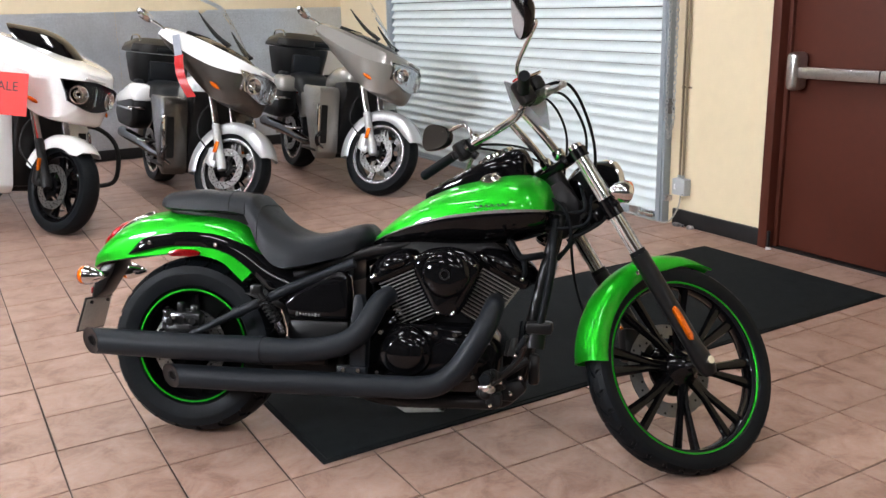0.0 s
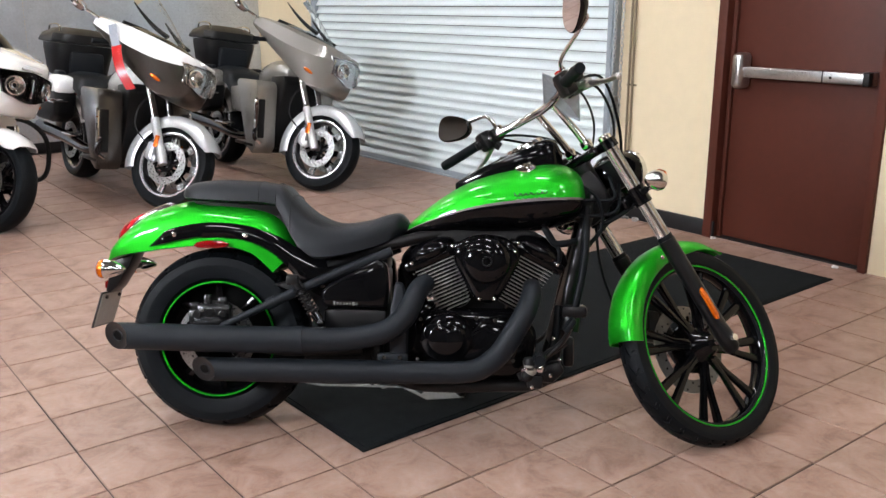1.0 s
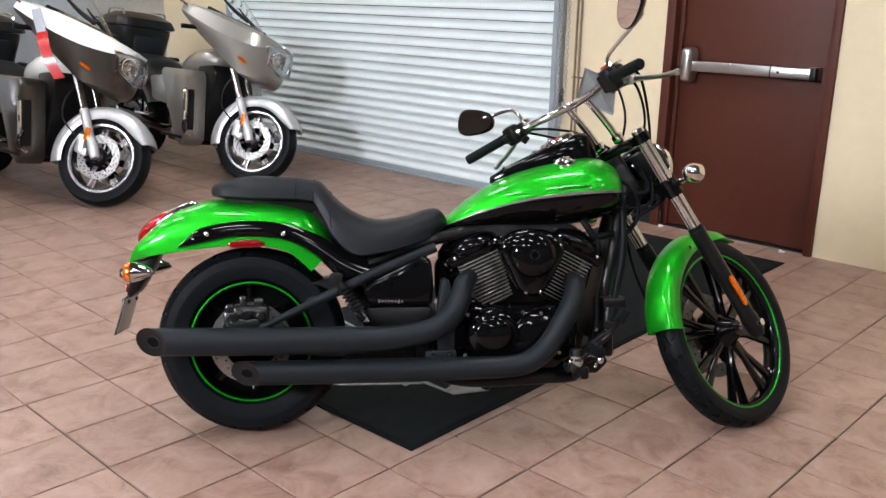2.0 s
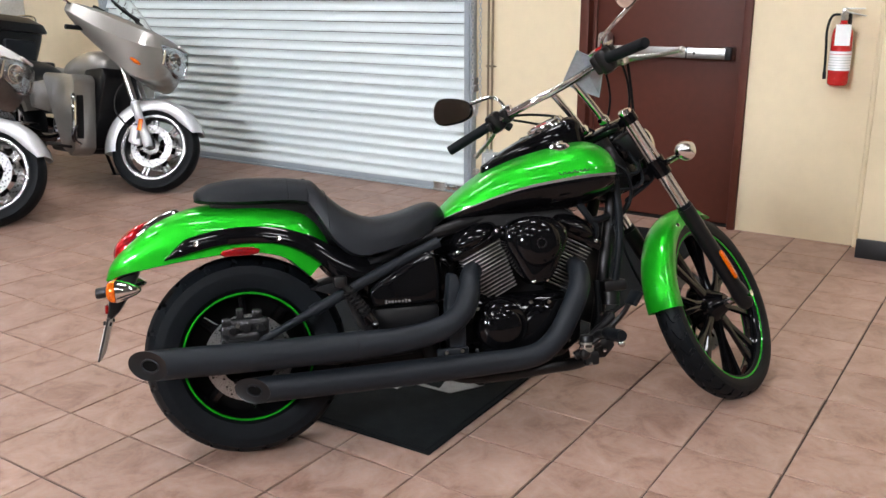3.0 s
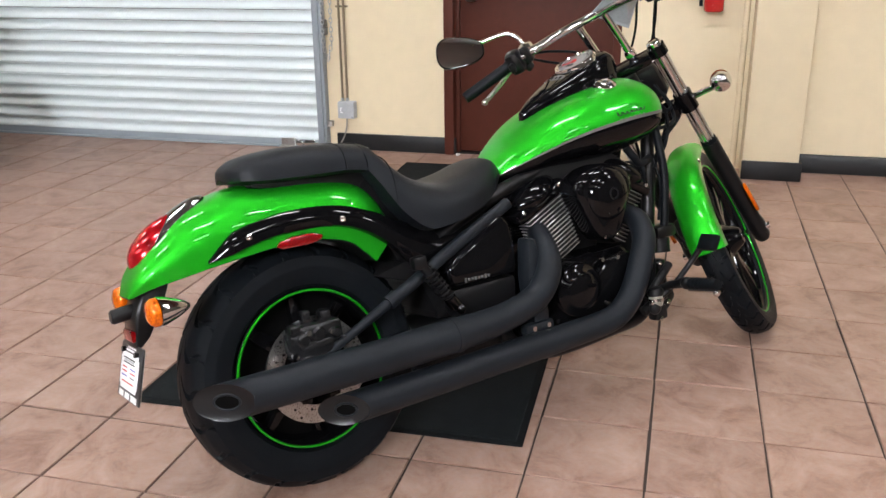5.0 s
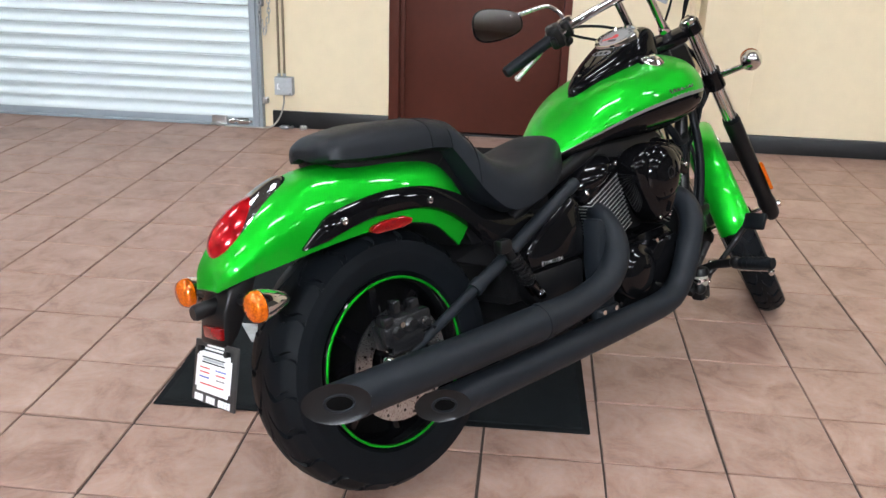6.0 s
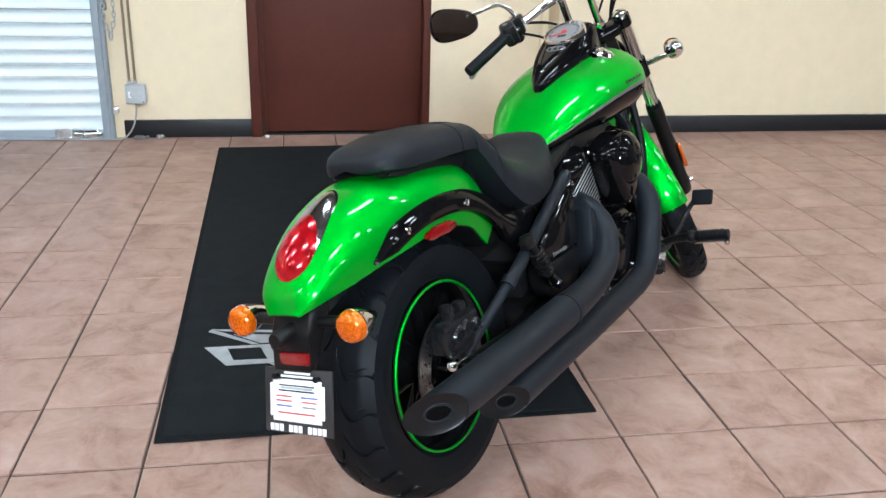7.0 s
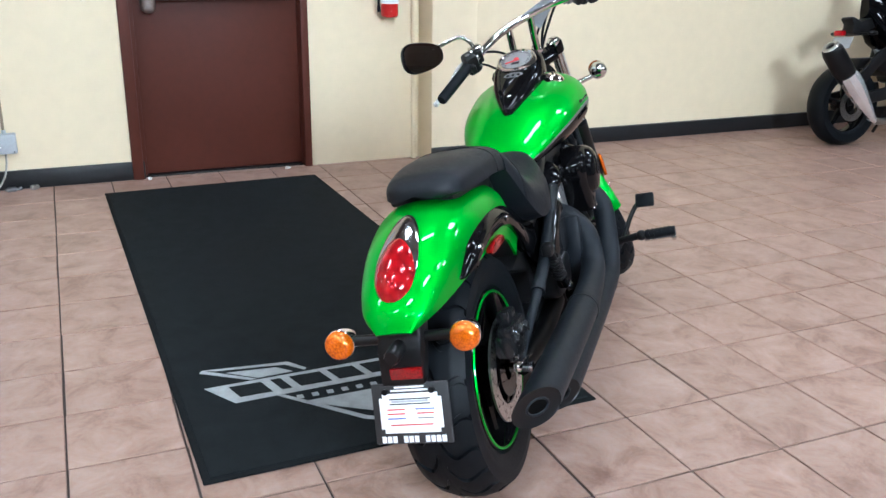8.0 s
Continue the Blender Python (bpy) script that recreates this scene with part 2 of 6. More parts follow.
def box(cx, cy, cz, sx, sy, sz, bevel=0.0, seg=2):
    bm = bmesh.new()
    bmesh.ops.create_cube(bm, size=1)
    bmesh.ops.scale(bm, vec=(sx, sy, sz), verts=bm.verts)
    if bevel:
        bmesh.ops.bevel(bm, geom=bm.edges[:], offset=min(bevel, 0.49 * min(sx, sy, sz)), segments=seg, affect="EDGES", profile=0.5)
    bmesh.ops.translate(bm, vec=(cx, cy, cz), verts=bm.verts)
    out = [tuple(q.co) for q in bm.verts], [tuple(q.index for q in fc.verts) for fc in bm.faces]
    bm.free()
    return out


def prism(poly, y0, y1, bevel=0.0, seg=2):
    """A polygon in the XZ plane, given thickness along Y and rounded edges."""
    bm = bmesh.new()
    a = [bm.verts.new((x, y0, z)) for x, z in poly]
    b = [bm.verts.new((x, y1, z)) for x, z in poly]
    n = len(poly)
    bm.faces.new(a)
    bm.faces.new(b[::-1])
    for i in range(n):
        bm.faces.new((a[i], b[i], b[(i + 1) % n], a[(i + 1) % n]))
    bmesh.ops.recalc_face_normals(bm, faces=bm.faces[:])
    if bevel:
        bmesh.ops.bevel(bm, geom=bm.edges[:], offset=bevel, segments=seg, affect="EDGES", profile=0.5)
    bm.verts.index_update()
    out = [tuple(q.co) for q in bm.verts], [tuple(q.index for q in fc.verts) for fc in bm.faces]
    bm.free()
    return out


def ball(c, rx, ry, rz, n=20, m=12):
    v, f = lathe([(max(1e-4, math.sin(math.pi * i / m)), -math.cos(math.pi * i / m)) for i in range(m + 1)], n, False, "Z")
    return [(c[0] + p[0] * rx, c[1] + p[1] * ry, c[2] + p[2] * rz) for p in v], f


def disc(c, r0, r1, y0, y1, n=32):
    """A ring plate whose axle is Y."""
    v, f = lathe([(r0, y0), (r1, y0), (r1, y1), (r0, y1)], n, True)
    return [(p[0] + c[0], p[1] + c[1], p[2] + c[2]) for p in v], f


def moved(vf, m):
    return [tuple(m @ Vector(p)) for p in vf[0]], vf[1]


def join(*many):
    v, f = [], []
    for a, b in many:
        k = len(v)
        v += a
        f += [tuple(i + k for i in q) for q in b]
    return v, f


def mesh_of(name, vf, material, sharp=38):
    me = bpy.data.meshes.new(name)
    me.from_pydata(vf[0], [], vf[1])
    bm = bmesh.new()
    bm.from_mesh(me)
    bmesh.ops.recalc_face_normals(bm, faces=bm.faces[:])
    bm.to_mesh(me)
    bm.free()
    me.materials.append(material)
    me.shade_smooth()
    me.set_sharp_from_angle(angle=radians(sharp))
    return me


def part(name, vf, material, parent, label="", sharp=38):
    ob = new(name, mesh_of(name, vf, material, sharp))
    ob.parent = parent
    if label:
        tagged(ob, label)
    return ob


def thing(name, label, category, m=None, group="", kind=""):
    ob = new(name)
    ob.empty_display_size = 0.1
    if m is not None:
        ob.matrix_basis = m
    return tagged(ob, label, category, group, kind)


def solid(name, vf, material, label, category, kind="", group="", m=None, sharp=38):
    ob = new(name, mesh_of(name, vf, material, sharp))
    if m is not None:
        ob.matrix_basis = m
    return tagged(ob, label, category, group, kind)


def span(x0, x1, y0, y1, z0, z1, bevel=0.0):
    return box((x0 + x1) / 2, (y0 + y1) / 2, (z0 + z1) / 2, x1 - x0, y1 - y0, z1 - z0, bevel)


# ---- the room ----
WX, NY, SY, BX, HIGH = 4.27, 9.58, -5.5, -5.5, 4.2
D0, D1, DH = 2.50, 3.56, 2.13  # door frame's outer edges and height
R0, R1, RH = 4.34, 8.28, 3.05  # roller door's opening
V0, V1, VL, VH = 2.1, 3.7, 2.62, 3.56  # high window in the west wall
floor = solid("floor", span(BX - 0.2, WX + 0.4, SY - 0.2, NY + 0.2, -0.12, -0.006), GROUT, "showroom floor of mottled terracotta tiles with dark joints", "floor", "structure")
solid("ceiling", span(BX - 0.2, WX + 0.4, SY - 0.2, NY + 0.2, HIGH, HIGH + 0.15), CEILING, "dull grey-brown open roof deck", "ceiling", "structure")
wall = thing("wall_east", "smooth beige painted showroom wall with openings", "wall", kind="structure")
for y0, y1, z0, z1 in ((SY, D0, 0, HIGH), (D0, D1, DH, HIGH), (D1, R0, 0, HIGH), (R0, R1, RH, HIGH), (R1, NY, 0, HIGH)):
    part("wall_section", span(WX, WX + 0.2, y0, y1, z0, z1), WALLPAINT, wall)
north = thing("wall_north", "beige painted wall above a tread plate wainscot, darkened where unseen", "wall", kind="structure")
part("wall_section", span(-1.6, WX + 0.2, NY, NY + 0.2, 0, HIGH), WALLPAINT, north)
# out-of-view half, made dark only to keep mirror reflections dark
part("wall_section", span(BX - 0.2, -1.6, NY, NY + 0.2, 0, HIGH), DARKWALL, north)
west = thing("wall_west", "unseen showroom wall with a high window, darkened for the mirrors", "wall", kind="structure")
for y0, y1, z0, z1 in ((SY, V0, 0, HIGH), (V0, V1, 0, VL), (V0, V1, VH, HIGH), (V1, NY, 0, HIGH)):
    part("wall_section", span(BX - 0.2, BX, y0, y1, z0, z1), DARKWALL, west)
shop = thing("window_1", "high steel-framed window with daylight behind", "window", kind="structure")
for k in range(3):
    y = V0 + 0.03 + (V1 - V0 - 0.06) * k / 2
    part("mullion", span(BX - 0.14, BX - 0.06, y - 0.025, y + 0.025, VL, VH, 0.004), RAIL, shop)
part("window_sill", span(BX - 0.2, BX + 0.04, V0, V1, VL - 0.004, VL + 0.025, 0.006), RAIL, shop)
part("daylight", span(BX - 0.26, BX - 0.22, V0 - 0.05, V1 + 0.05, VL - 0.05, VH + 0.05), DAYLIGHT, shop)
solid("wall_south", span(BX - 0.2, WX + 0.2, SY - 0.2, SY, 0, HIGH), DARKWALL, "plain unseen showroom wall, darkened for the mirrors", "wall", "structure")
solid("wall_behind_door", span(WX + 0.2, WX + 0.3, D0 - 0.3, R1 + 0.3, 0, HIGH), WALLPAINT, "plain wall closing the openings behind", "wall", "structure")
pillar = solid("pillar", span(4.045, WX + 0.01, 1.487, 1.785, 0, HIGH, 0.004), WALLPAINT, "square beige painted wall pillar", "pillar", "structure")
for name, (a, b, c, d) in (("baseboard", (4.25, WX + 0.004, 3.49, 4.285)), ("baseboard", (4.24, WX + 0.004, SY, 1.469)),
                           ("baseboard", (4.022, 4.0445, 1.470, 1.788)), ("baseboard", (4.0455, 4.24, 1.470, 1.4865)), ("baseboard", (4.26, WX + 0.004, 8.36, NY)), ("baseboard", (BX, WX, NY - 0.03, NY + 0.004))):
    solid(name, span(a, b, c, d, 0, 0.105, 0.006), COVE, "black vinyl cove base along the beige wall", "baseboard", "structure")

# tread plate wainscot on the north wall
plate = thing("wall_panelling", "aluminium diamond tread plate wainscot on the wall", "wall panel", kind="structure")
for i in range(4):
    part("tread_sheet", span(WX - 2.44 * (i + 1), WX - 2.44 * i - 0.004, NY - 0.006, NY + 0.001, 0.105, 1.46), TREADPLATE, plate)
v, f = [], []
step = 0.034
for i in range(int(5.6 / step)):
    for j in range(int(1.34 / step)):
        cx, cz, s = WX - 0.03 - step * i, 0.125 + step * j, 1 if (i + j) % 2 else -1
        k, y = len(v), NY - 0.006
        ux, uz = s * 0.0115, 0.0115
        wx_, wz = s * 0.0032, -0.0032
        v += [(cx - ux, y, cz - uz), (cx + wx_, y, cz + wz), (cx + ux, y, cz + uz), (cx - wx_, y, cz - wz), (cx, y - 0.0075, cz)]
        f += [(k, k + 1, k + 4), (k + 1, k + 2, k + 4), (k + 2, k + 3, k + 4), (k + 3, k, k + 4)]
tagged(part("tread_bars", (v, f), TREADPLATE, plate, sharp=5), kind="stuff")

# roof beams
for k, x in enumerate((-4.2, -2.1, 0.5, 3.1)):
    solid("roof_beam", join(span(x - 0.07, x + 0.07, SY, NY, HIGH - 0.30, HIGH - 0.285), span(x - 0.006, x + 0.006, SY, NY, HIGH - 0.285, HIGH), span(x - 0.07, x + 0.07, SY, NY, HIGH - 0.012, HIGH + 0.002)), DOORPAINT, "red-brown painted steel roof beam", "beam", "structure")

# ceiling lamps
first = None
for ix, x in enumerate((-3.4, -0.8, 1.8)):
    for iy, y in enumerate((-3.6, -0.5, 6.3, 8.4) if ix == 0 else (-3.6, -0.5, 2.6, 5.7, 8.4)):
        m = pose(x, y, HIGH)
        if first is None:
            first = thing("ceiling_light", "long white recessed fluorescent ceiling light", "ceiling light", m, "ceiling lights")
            part("frame", join(box(0, 0.62, -0.012, 0.36, 0.03, 0.03, 0.004), box(0, -0.62, -0.012, 0.36, 0.03, 0.03, 0.004), box(0.165, 0, -0.012, 0.03, 1.21, 0.03, 0.004), box(-0.165, 0, -0.012, 0.03, 1.21, 0.03, 0.004)), WHITE, first)
            part("diffuser", box(0, 0, -0.008, 0.3, 1.21, 0.012), DIFFUSER, first)
        else:
            copy_thing(first, m)

# the brown fire door
door = thing("door_1", "closed dark red-brown steel fire door with panic bar", "door", pose(WX, 0, 0), kind="structure")
part("door_leaf", span(0.06, 0.105, D0 + 0.045, D1 - 0.06, 0.012, DH - 0.05, 0.003), DOORPAINT, door)
frame_a = span(-0.03, 0.13, D1 - 0.06, D1, 0, DH, 0.004)
part("door_frame", join(frame_a, span(-0.03, 0.13, D0, D0 + 0.045, 0, DH, 0.004), span(-0.03, 0.13, D0 + 0.045, D1 - 0.06, DH - 0.045, DH, 0.004),
                        span(0.035, 0.06, D1 - 0.085, D1 - 0.06, 0, DH - 0.045, 0.002)), DOORPAINT, door)
part("threshold", span(0.02, 0.12, D0 + 0.045, D1 - 0.06, -0.002, 0.008, 0.003), DARK, door)
bar = part("panic_bar", join(span(-0.035, 0.005, 2.63, 3.36, 1.005, 1.065, 0.006), span(-0.005, 0.06, 2.60, 2.66, 1.0, 1.07, 0.004)), STEEL, door, "brushed steel panic bar")
part("latch_housing", join(box(-0.0, 3.395, 1.04, 0.115, 0.075, 0.21, 0.03, 3)), STEEL, bar)
part("bar_joint", span(-0.038, 0.0, 2.86, 2.866, 1.003, 1.067), DARK, bar)
part("bar_cap", span(-0.04, 0.01, 2.60, 2.635, 1.0, 1.07, 0.004), DARK, bar)
part("key_cylinder", moved(lathe([(0.001, 0), (0.008, 0), (0.008, 0.006), (0.001, 0.006)], 12, False, "X"), pose(-0.042, 2.815, 1.035)), DARK, bar)

# roller door
roller = thing("roller_door", "closed white steel roller shutter door", "roller door", pose(WX, 0, 0), kind="structure")
pitch = 0.0748
slat = [(-0.040, 0.0), (-0.0405, 0.004), (-0.0390, 0.010), (-0.0345, 0.018), (-0.0285, 0.026), (-0.0225, 0.035), (-0.0172, 0.045), (-0.0140, 0.056), (-0.0130, 0.0690), (-0.006, 0.0690), (-0.006, 0.002), (-0.028, 0.001)]
slat_me = mesh_of("slat", loft([[(x, y, z) for x, z in slat] for y in (R0 + 0.03, R1 - 0.02)]), SLATS, 40)
for i in range(40):
    ob = new("slat", slat_me)
    ob.parent, ob.location = roller, (0, 0, 0.058 + pitch * i)
part("slat_backing", span(0.012, 0.016, R0 + 0.02, R1 - 0.02, 0.02, RH), DARK, roller)
part("bottom_bar", join(span(-0.034, 0.0, R0 + 0.01, R1 - 0.01, 0.012, 0.058, 0.003), span(-0.052, -0.02, R0 + 0.01, R1 - 0.01, 0.002, 0.014, 0.002)), RAIL, roller)
for y, s in ((R0 + 0.02, 1), (R1 - 0.005, -1)):
    part("guide_rail", join(span(-0.072, 0.0, y - 0.006, y + 0.034, 0, RH, 0.004), span(-0.062, 0.0, y - 0.024, y - 0.006, 0, RH, 0.003)), RAIL, roller)
part("slide_bolt", join(span(-0.062, -0.052, 4.425, 4.50, 0.016, 0.058, 0.004), span(-0.066, -0.052, 4.512, 4.556, 0.018, 0.056, 0.006), moved(tube([(-0.070, 4.40, 0.040), (-0.070, 4.55, 0.040)], 0.008), Matrix())), CHROME, roller, "shiny steel slide bolt")
part("bolt_plate", join(span(-0.060, -0.036, 4.565, 4.66, 0.014, 0.066, 0.003), span(-0.085, -0.058, 4.565, 4.665, 0.010, 0.018, 0.003)), STEEL, roller)
part("stop_bracket", join(span(-0.045, -0.004, 4.305, 4.345, 0.15, 0.186, 0.003), span(-0.052, -0.045, 4.312, 4.338, 0.15, 0.160, 0.002)), STEEL, roller)

# hoist chain beside the roller door
chain = thing("hoist_chain", "hanging galvanised hoist chain beside the roller door", "chain", pose(4.205, 4.328, 0))
link = join(tube(smooth_path([(0, 0.009 * math.cos(a * math.pi / 6), 0.018 * math.sin(a * math.pi / 6)) for a in range(13)], 2), 0.0030, 6, False))
link_me = mesh_of("link", link, GALV)
for k in range(2):
    for i in range(90):
        ob = new("link", link_me)
        ob.parent = chain
        inward = 0.026 * max(0, 3 - i) / 3 * (1 if k else -1)
        ob.matrix_basis = pose(0.010 * k, -0.053 * k + inward, 0.585 + 0.028 * i + 0.010 * k, 0, 0, 90 * (i % 2) + 20)
part("chain_keeper", join(box(0.03, 0.0, 0.80, 0.05, 0.03, 0.045, 0.008), box(0.045, 0.0, 0.75, 0.05, 0.02, 0.05, 0.006)), GREYMETAL, chain)

# conduits and junction box
pipes = thing("conduit", "two painted conduits ending in a grey junction box", "conduit", pose(WX, 4.205, 0))
for dy in (0.030, -0.002):
    pipe = part("pipe", tube([(-0.016, dy, 0.31), (-0.016, dy, HIGH)], 0.0075, 12), CONDUIT, pipes)
    part("connector", tube([(-0.018, dy, 0.308), (-0.018, dy, 0.335)], 0.0115, 8), GREYBOX, pipe)
    for z in (0.90, 1.9):
        part("strap", join(box(-0.012, dy, z, 0.026, 0.020, 0.012, 0.003), box(-0.002, dy, z, 0.005, 0.05, 0.012)), CONDUIT, pipe)
jb = part("junction_box", box(-0.028, -0.004, 0.262, 0.055, 0.112, 0.108, 0.006), GREYBOX, pipes, "grey steel junction box")
part("cover_plate", box(-0.0565, -0.004, 0.262, 0.004, 0.108, 0.103, 0.002), GREYBOX, jb)
part("sticker", join(box(-0.0592, 0.030, 0.262, 0.001, 0.006, 0.034), box(-0.0592, 0.024, 0.277, 0.001, 0.008, 0.004), box(-0.0592, 0.022, 0.247, 0.001, 0.012, 0.005)), WHITE, jb)
part("screw", ball((-0.059, -0.045, 0.219), 0.003, 0.004, 0.004, 8, 6), DARK, jb)
part("cable", tube(smooth_path([(-0.03, 0.0, 0.212), (-0.034, 0.004, 0.15), (-0.050, 0.02, 0.085), (-0.062, 0.055, 0.03), (-0.068, 0.10, 0.007), (-0.072, 0.2, 0.006), (-0.070, 0.42, 0.006)]), 0.005, 8), CABLE, pipes, "grey cable drooping to the floor")
solid("floor_bracket", join(box(0, 0, 0.012, 0.03, 0.05, 0.024, 0.006), tube([(0.0, -0.045, 0.012), (0.0, 0.035, 0.012)], 0.007), ball((0.0, -0.045, 0.012), 0.011, 0.011, 0.011, 10, 8)), GREYMETAL, "small steel fitting lying at the black base", "bracket", m=pose(4.215, 4.20, 0, 0, 0, 8))
solid("floor_bracket", join(box(0, 0, 0.014, 0.03, 0.03, 0.028, 0.008), ball((0.0, -0.018, 0.014), 0.014, 0.014, 0.014, 10, 8)), STEEL, "small shiny steel nut lying at the black base", "bracket", m=pose(4.215, 4.09, 0, 0, 0, 20))
scrap = join(box(0, 0, 0.006, 0.018, 0.036, 0.012, 0.005), box(0.006, 0.006, 0.012, 0.010, 0.016, 0.008, 0.003))
for sx, sy, turn in ((4.225, 2.66, 20), (4.235, 3.47, 75)):
    solid("paper_scrap", scrap, WHITE, "small white scrap of paper on the floor by the door", "scrap", m=pose(sx, sy, 0, 0, 0, turn))

solid("wall_pipe", tube([(WX - 0.017, 1.824, 0.0), (WX - 0.017, 1.824, HIGH)], 0.017, 16), WALLPAINT, "beige painted pipe in the corner by the pillar", "pipe", "structure")

# fire extinguisher
ext = thing("fire_extinguisher", "small red fire extinguisher hung on the beige wall", "fire extinguisher", pose(4.195, 2.005, 0.895))
part("cylinder", lathe([(0.002, 0.006), (0.045, 0.0), (0.053, 0.008), (0.054, 0.02), (0.054, 0.255), (0.050, 0.285), (0.036, 0.312), (0.018, 0.325), (0.015, 0.345), (0.001, 0.345)], 28, False, "Z"), RED, ext)
part("label_band", lathe([(0.0545, 0.08), (0.0552, 0.08), (0.0552, 0.18), (0.0545, 0.18)], 28, True, "Z"), WHITE, ext, "printed white instruction label")
for z, r in ((0.163, REDPRINT), (0.146, GREYBOX), (0.132, GREYBOX), (0.118, GREYBOX), (0.104, GREYBOX), (0.090, GREYBOX)):
    part("print_bar", lathe([(0.0553, z), (0.0555, z), (0.0555, z + 0.0028), (0.0553, z + 0.0028)], 28, True, "Z"), r, ext)
part("valve", join(lathe([(0.016, 0.34), (0.018, 0.345), (0.018, 0.375), (0.001, 0.38)], 14, False, "Z"), box(-0.02, 0, 0.385, 0.03, 0.02, 0.03, 0.004)), STEEL, ext)
part("handle", join(box(-0.02, -0.045, 0.40, 0.018, 0.11, 0.008, 0.003), moved(box(0, 0, 0, 0.018, 0.12, 0.007, 0.003), pose(-0.02, -0.05, 0.375, 12))), STEEL, ext)
part("hose", tube(smooth_path([(-0.01, 0.02, 0.37), (-0.01, 0.06, 0.36), (-0.015, 0.078, 0.29), (-0.01, 0.073, 0.17), (-0.005, 0.07, 0.06), (-0.004, 0.068, 0.03)]), [0.007] * 24 + [0.010] * 7, 10), RUBBER, ext)
part("inspection_tag", moved(box(0, 0, 0, 0.002, 0.075, 0.11, 0.0), pose(-0.062, -0.012, 0.265, 0, -8, 8)), WHITE, ext)
part("wall_bracket", join(box(0.07, 0, 0.25, 0.05, 0.05, 0.26, 0.004)), DARK, ext)

# ---- entrance mat ----
ANG = 1.23
mat = thing("floor_mat", "charcoal pile entrance mat with a grey winged print", "mat", pose(2.486, 3.109, 0, 0, 0, ANG))
part("rubber_backing", box(0, 0, 0.003, 3.024, 1.187, 0.006, 0.003, 1), MATRIM, mat)
part("carpet", box(0, 0, 0.006, 2.985, 1.148, 0.006, 0.002, 1), MATFELT, mat)


def mat_shape(name, poly, top=0.0105):
    """A printed patch on the pile, given in world x, y."""
    inv = pose(2.486, 3.109, 0, 0, 0, ANG).inverted()
    w = [inv @ Vector((x, y, 0)) for x, y in poly]
    lo, hi = [(p.x, p.y, 0.0088) for p in w], [(p.x, p.y, top) for p in w]
    part(name, loft([lo, hi]), MATLOGO, mat)


def mirrored(poly):
    """The same patch on the other side of the print's axis, which turns with the mat."""
    return [(x + 0.018, 2 * 3.100 - y) for x, y in poly][::-1]


mat_shape("print_band", [(1.478, 3.588), (1.354, 3.515), (1.366, 3.10), (1.386, 2.668), (1.508, 2.598), (1.531, 2.640), (1.492, 2.98)])
top_line = [(1.606, 3.576), (1.590, 3.538), (1.556, 3.318), (1.498, 3.268), (1.508, 3.258), (1.573, 3.304)]
side_line = [(1.606, 3.576), (1.490, 3.424), (1.488, 3.444), (1.590, 3.586)]
wing = [(1.564, 3.505), (1.546, 3.350), (1.500, 3.305), (1.493, 3.418)]
tail_line = [(1.356, 3.388), (1.352, 3.366), (1.140, 3.172), (1.094, 3.104), (1.080, 3.104), (1.126, 3.186)]
for poly in (top_line, side_line, tail_line):
    mat_shape("print_outline", poly)
    mat_shape("print_outline", mirrored(poly))
mat_shape("print_wing", wing)
mat_shape("print_wing", mirrored(wing))
mat_shape("print_tail", [(1.290, 3.330), (1.296, 2.890), (1.135, 3.104)])
for i in range(11):
    y = 3.335 - 0.047 * i
    mat_shape("print_dash", [(1.312, y), (1.334, y), (1.334, y - 0.020), (1.312, y - 0.020)])


def mat_dark(name, poly):
    inv = pose(2.486, 3.109, 0, 0, 0, ANG).inverted()
    w = [inv @ Vector((x, y, 0)) for x, y in poly]
    part(name, loft([[(p.x, p.y, 0.0104) for p in w], [(p.x, p.y, 0.0112) for p in w]]), MATFELT, mat)


for y, w in ((3.505, 0.100), (3.375, 0.032), (3.315, 0.100), (3.190, 0.085), (3.080, 0.100), (2.955, 0.100), (2.830, 0.100)):
    x = 1.385 + 0.022 * (3.5 - y)
    mat_dark("print_bar", [(x, y - 0.010), (x + 0.076, y + 0.012), (x + 0.076, y - w + 0.012), (x, y - w - 0.010)])

# ---- the green cruiser ----
bike = thing("motorcycle", "metallic green and gloss black cruiser motorcycle leaning on its side stand", "motorcycle", pose(0.722, 2.965, 0, -13, 0, -40.5))
AX, RAKE, STEER = (1.616, -0.025, 0.281), 31.8, 36.9
A_UP = Vector((-math.sin(radians(RAKE)), 0.013, math.cos(radians(RAKE)))).normalized()
P_FW = Vector((math.cos(radians(RAKE)), 0, math.sin(radians(RAKE))))
TURNED = Matrix.Translation(AX) @ Matrix.Rotation(radians(STEER), 4, A_UP) @ Matrix.Translation([-c for c in AX])


def st(up, fw, y):
    """A place on the steered fork: metres along the steering axis, ahead of it, and to the left."""
    return TURNED @ (Vector(AX) + A_UP * up + P_FW * fw + Vector((0, y, 0)))


def steer_frame(up, fw, y):
    """Local axes of the fork at a place: x ahead, y left, z up the fork."""
    m = Matrix(((P_FW.x, 0, A_UP.x), (0, 1, A_UP.y), (P_FW.z, 0, A_UP.z))).to_4x4()
    return TURNED @ Matrix.Translation(Vector(AX) + A_UP * up + P_FW * fw + Vector((0, y, 0))) @ m


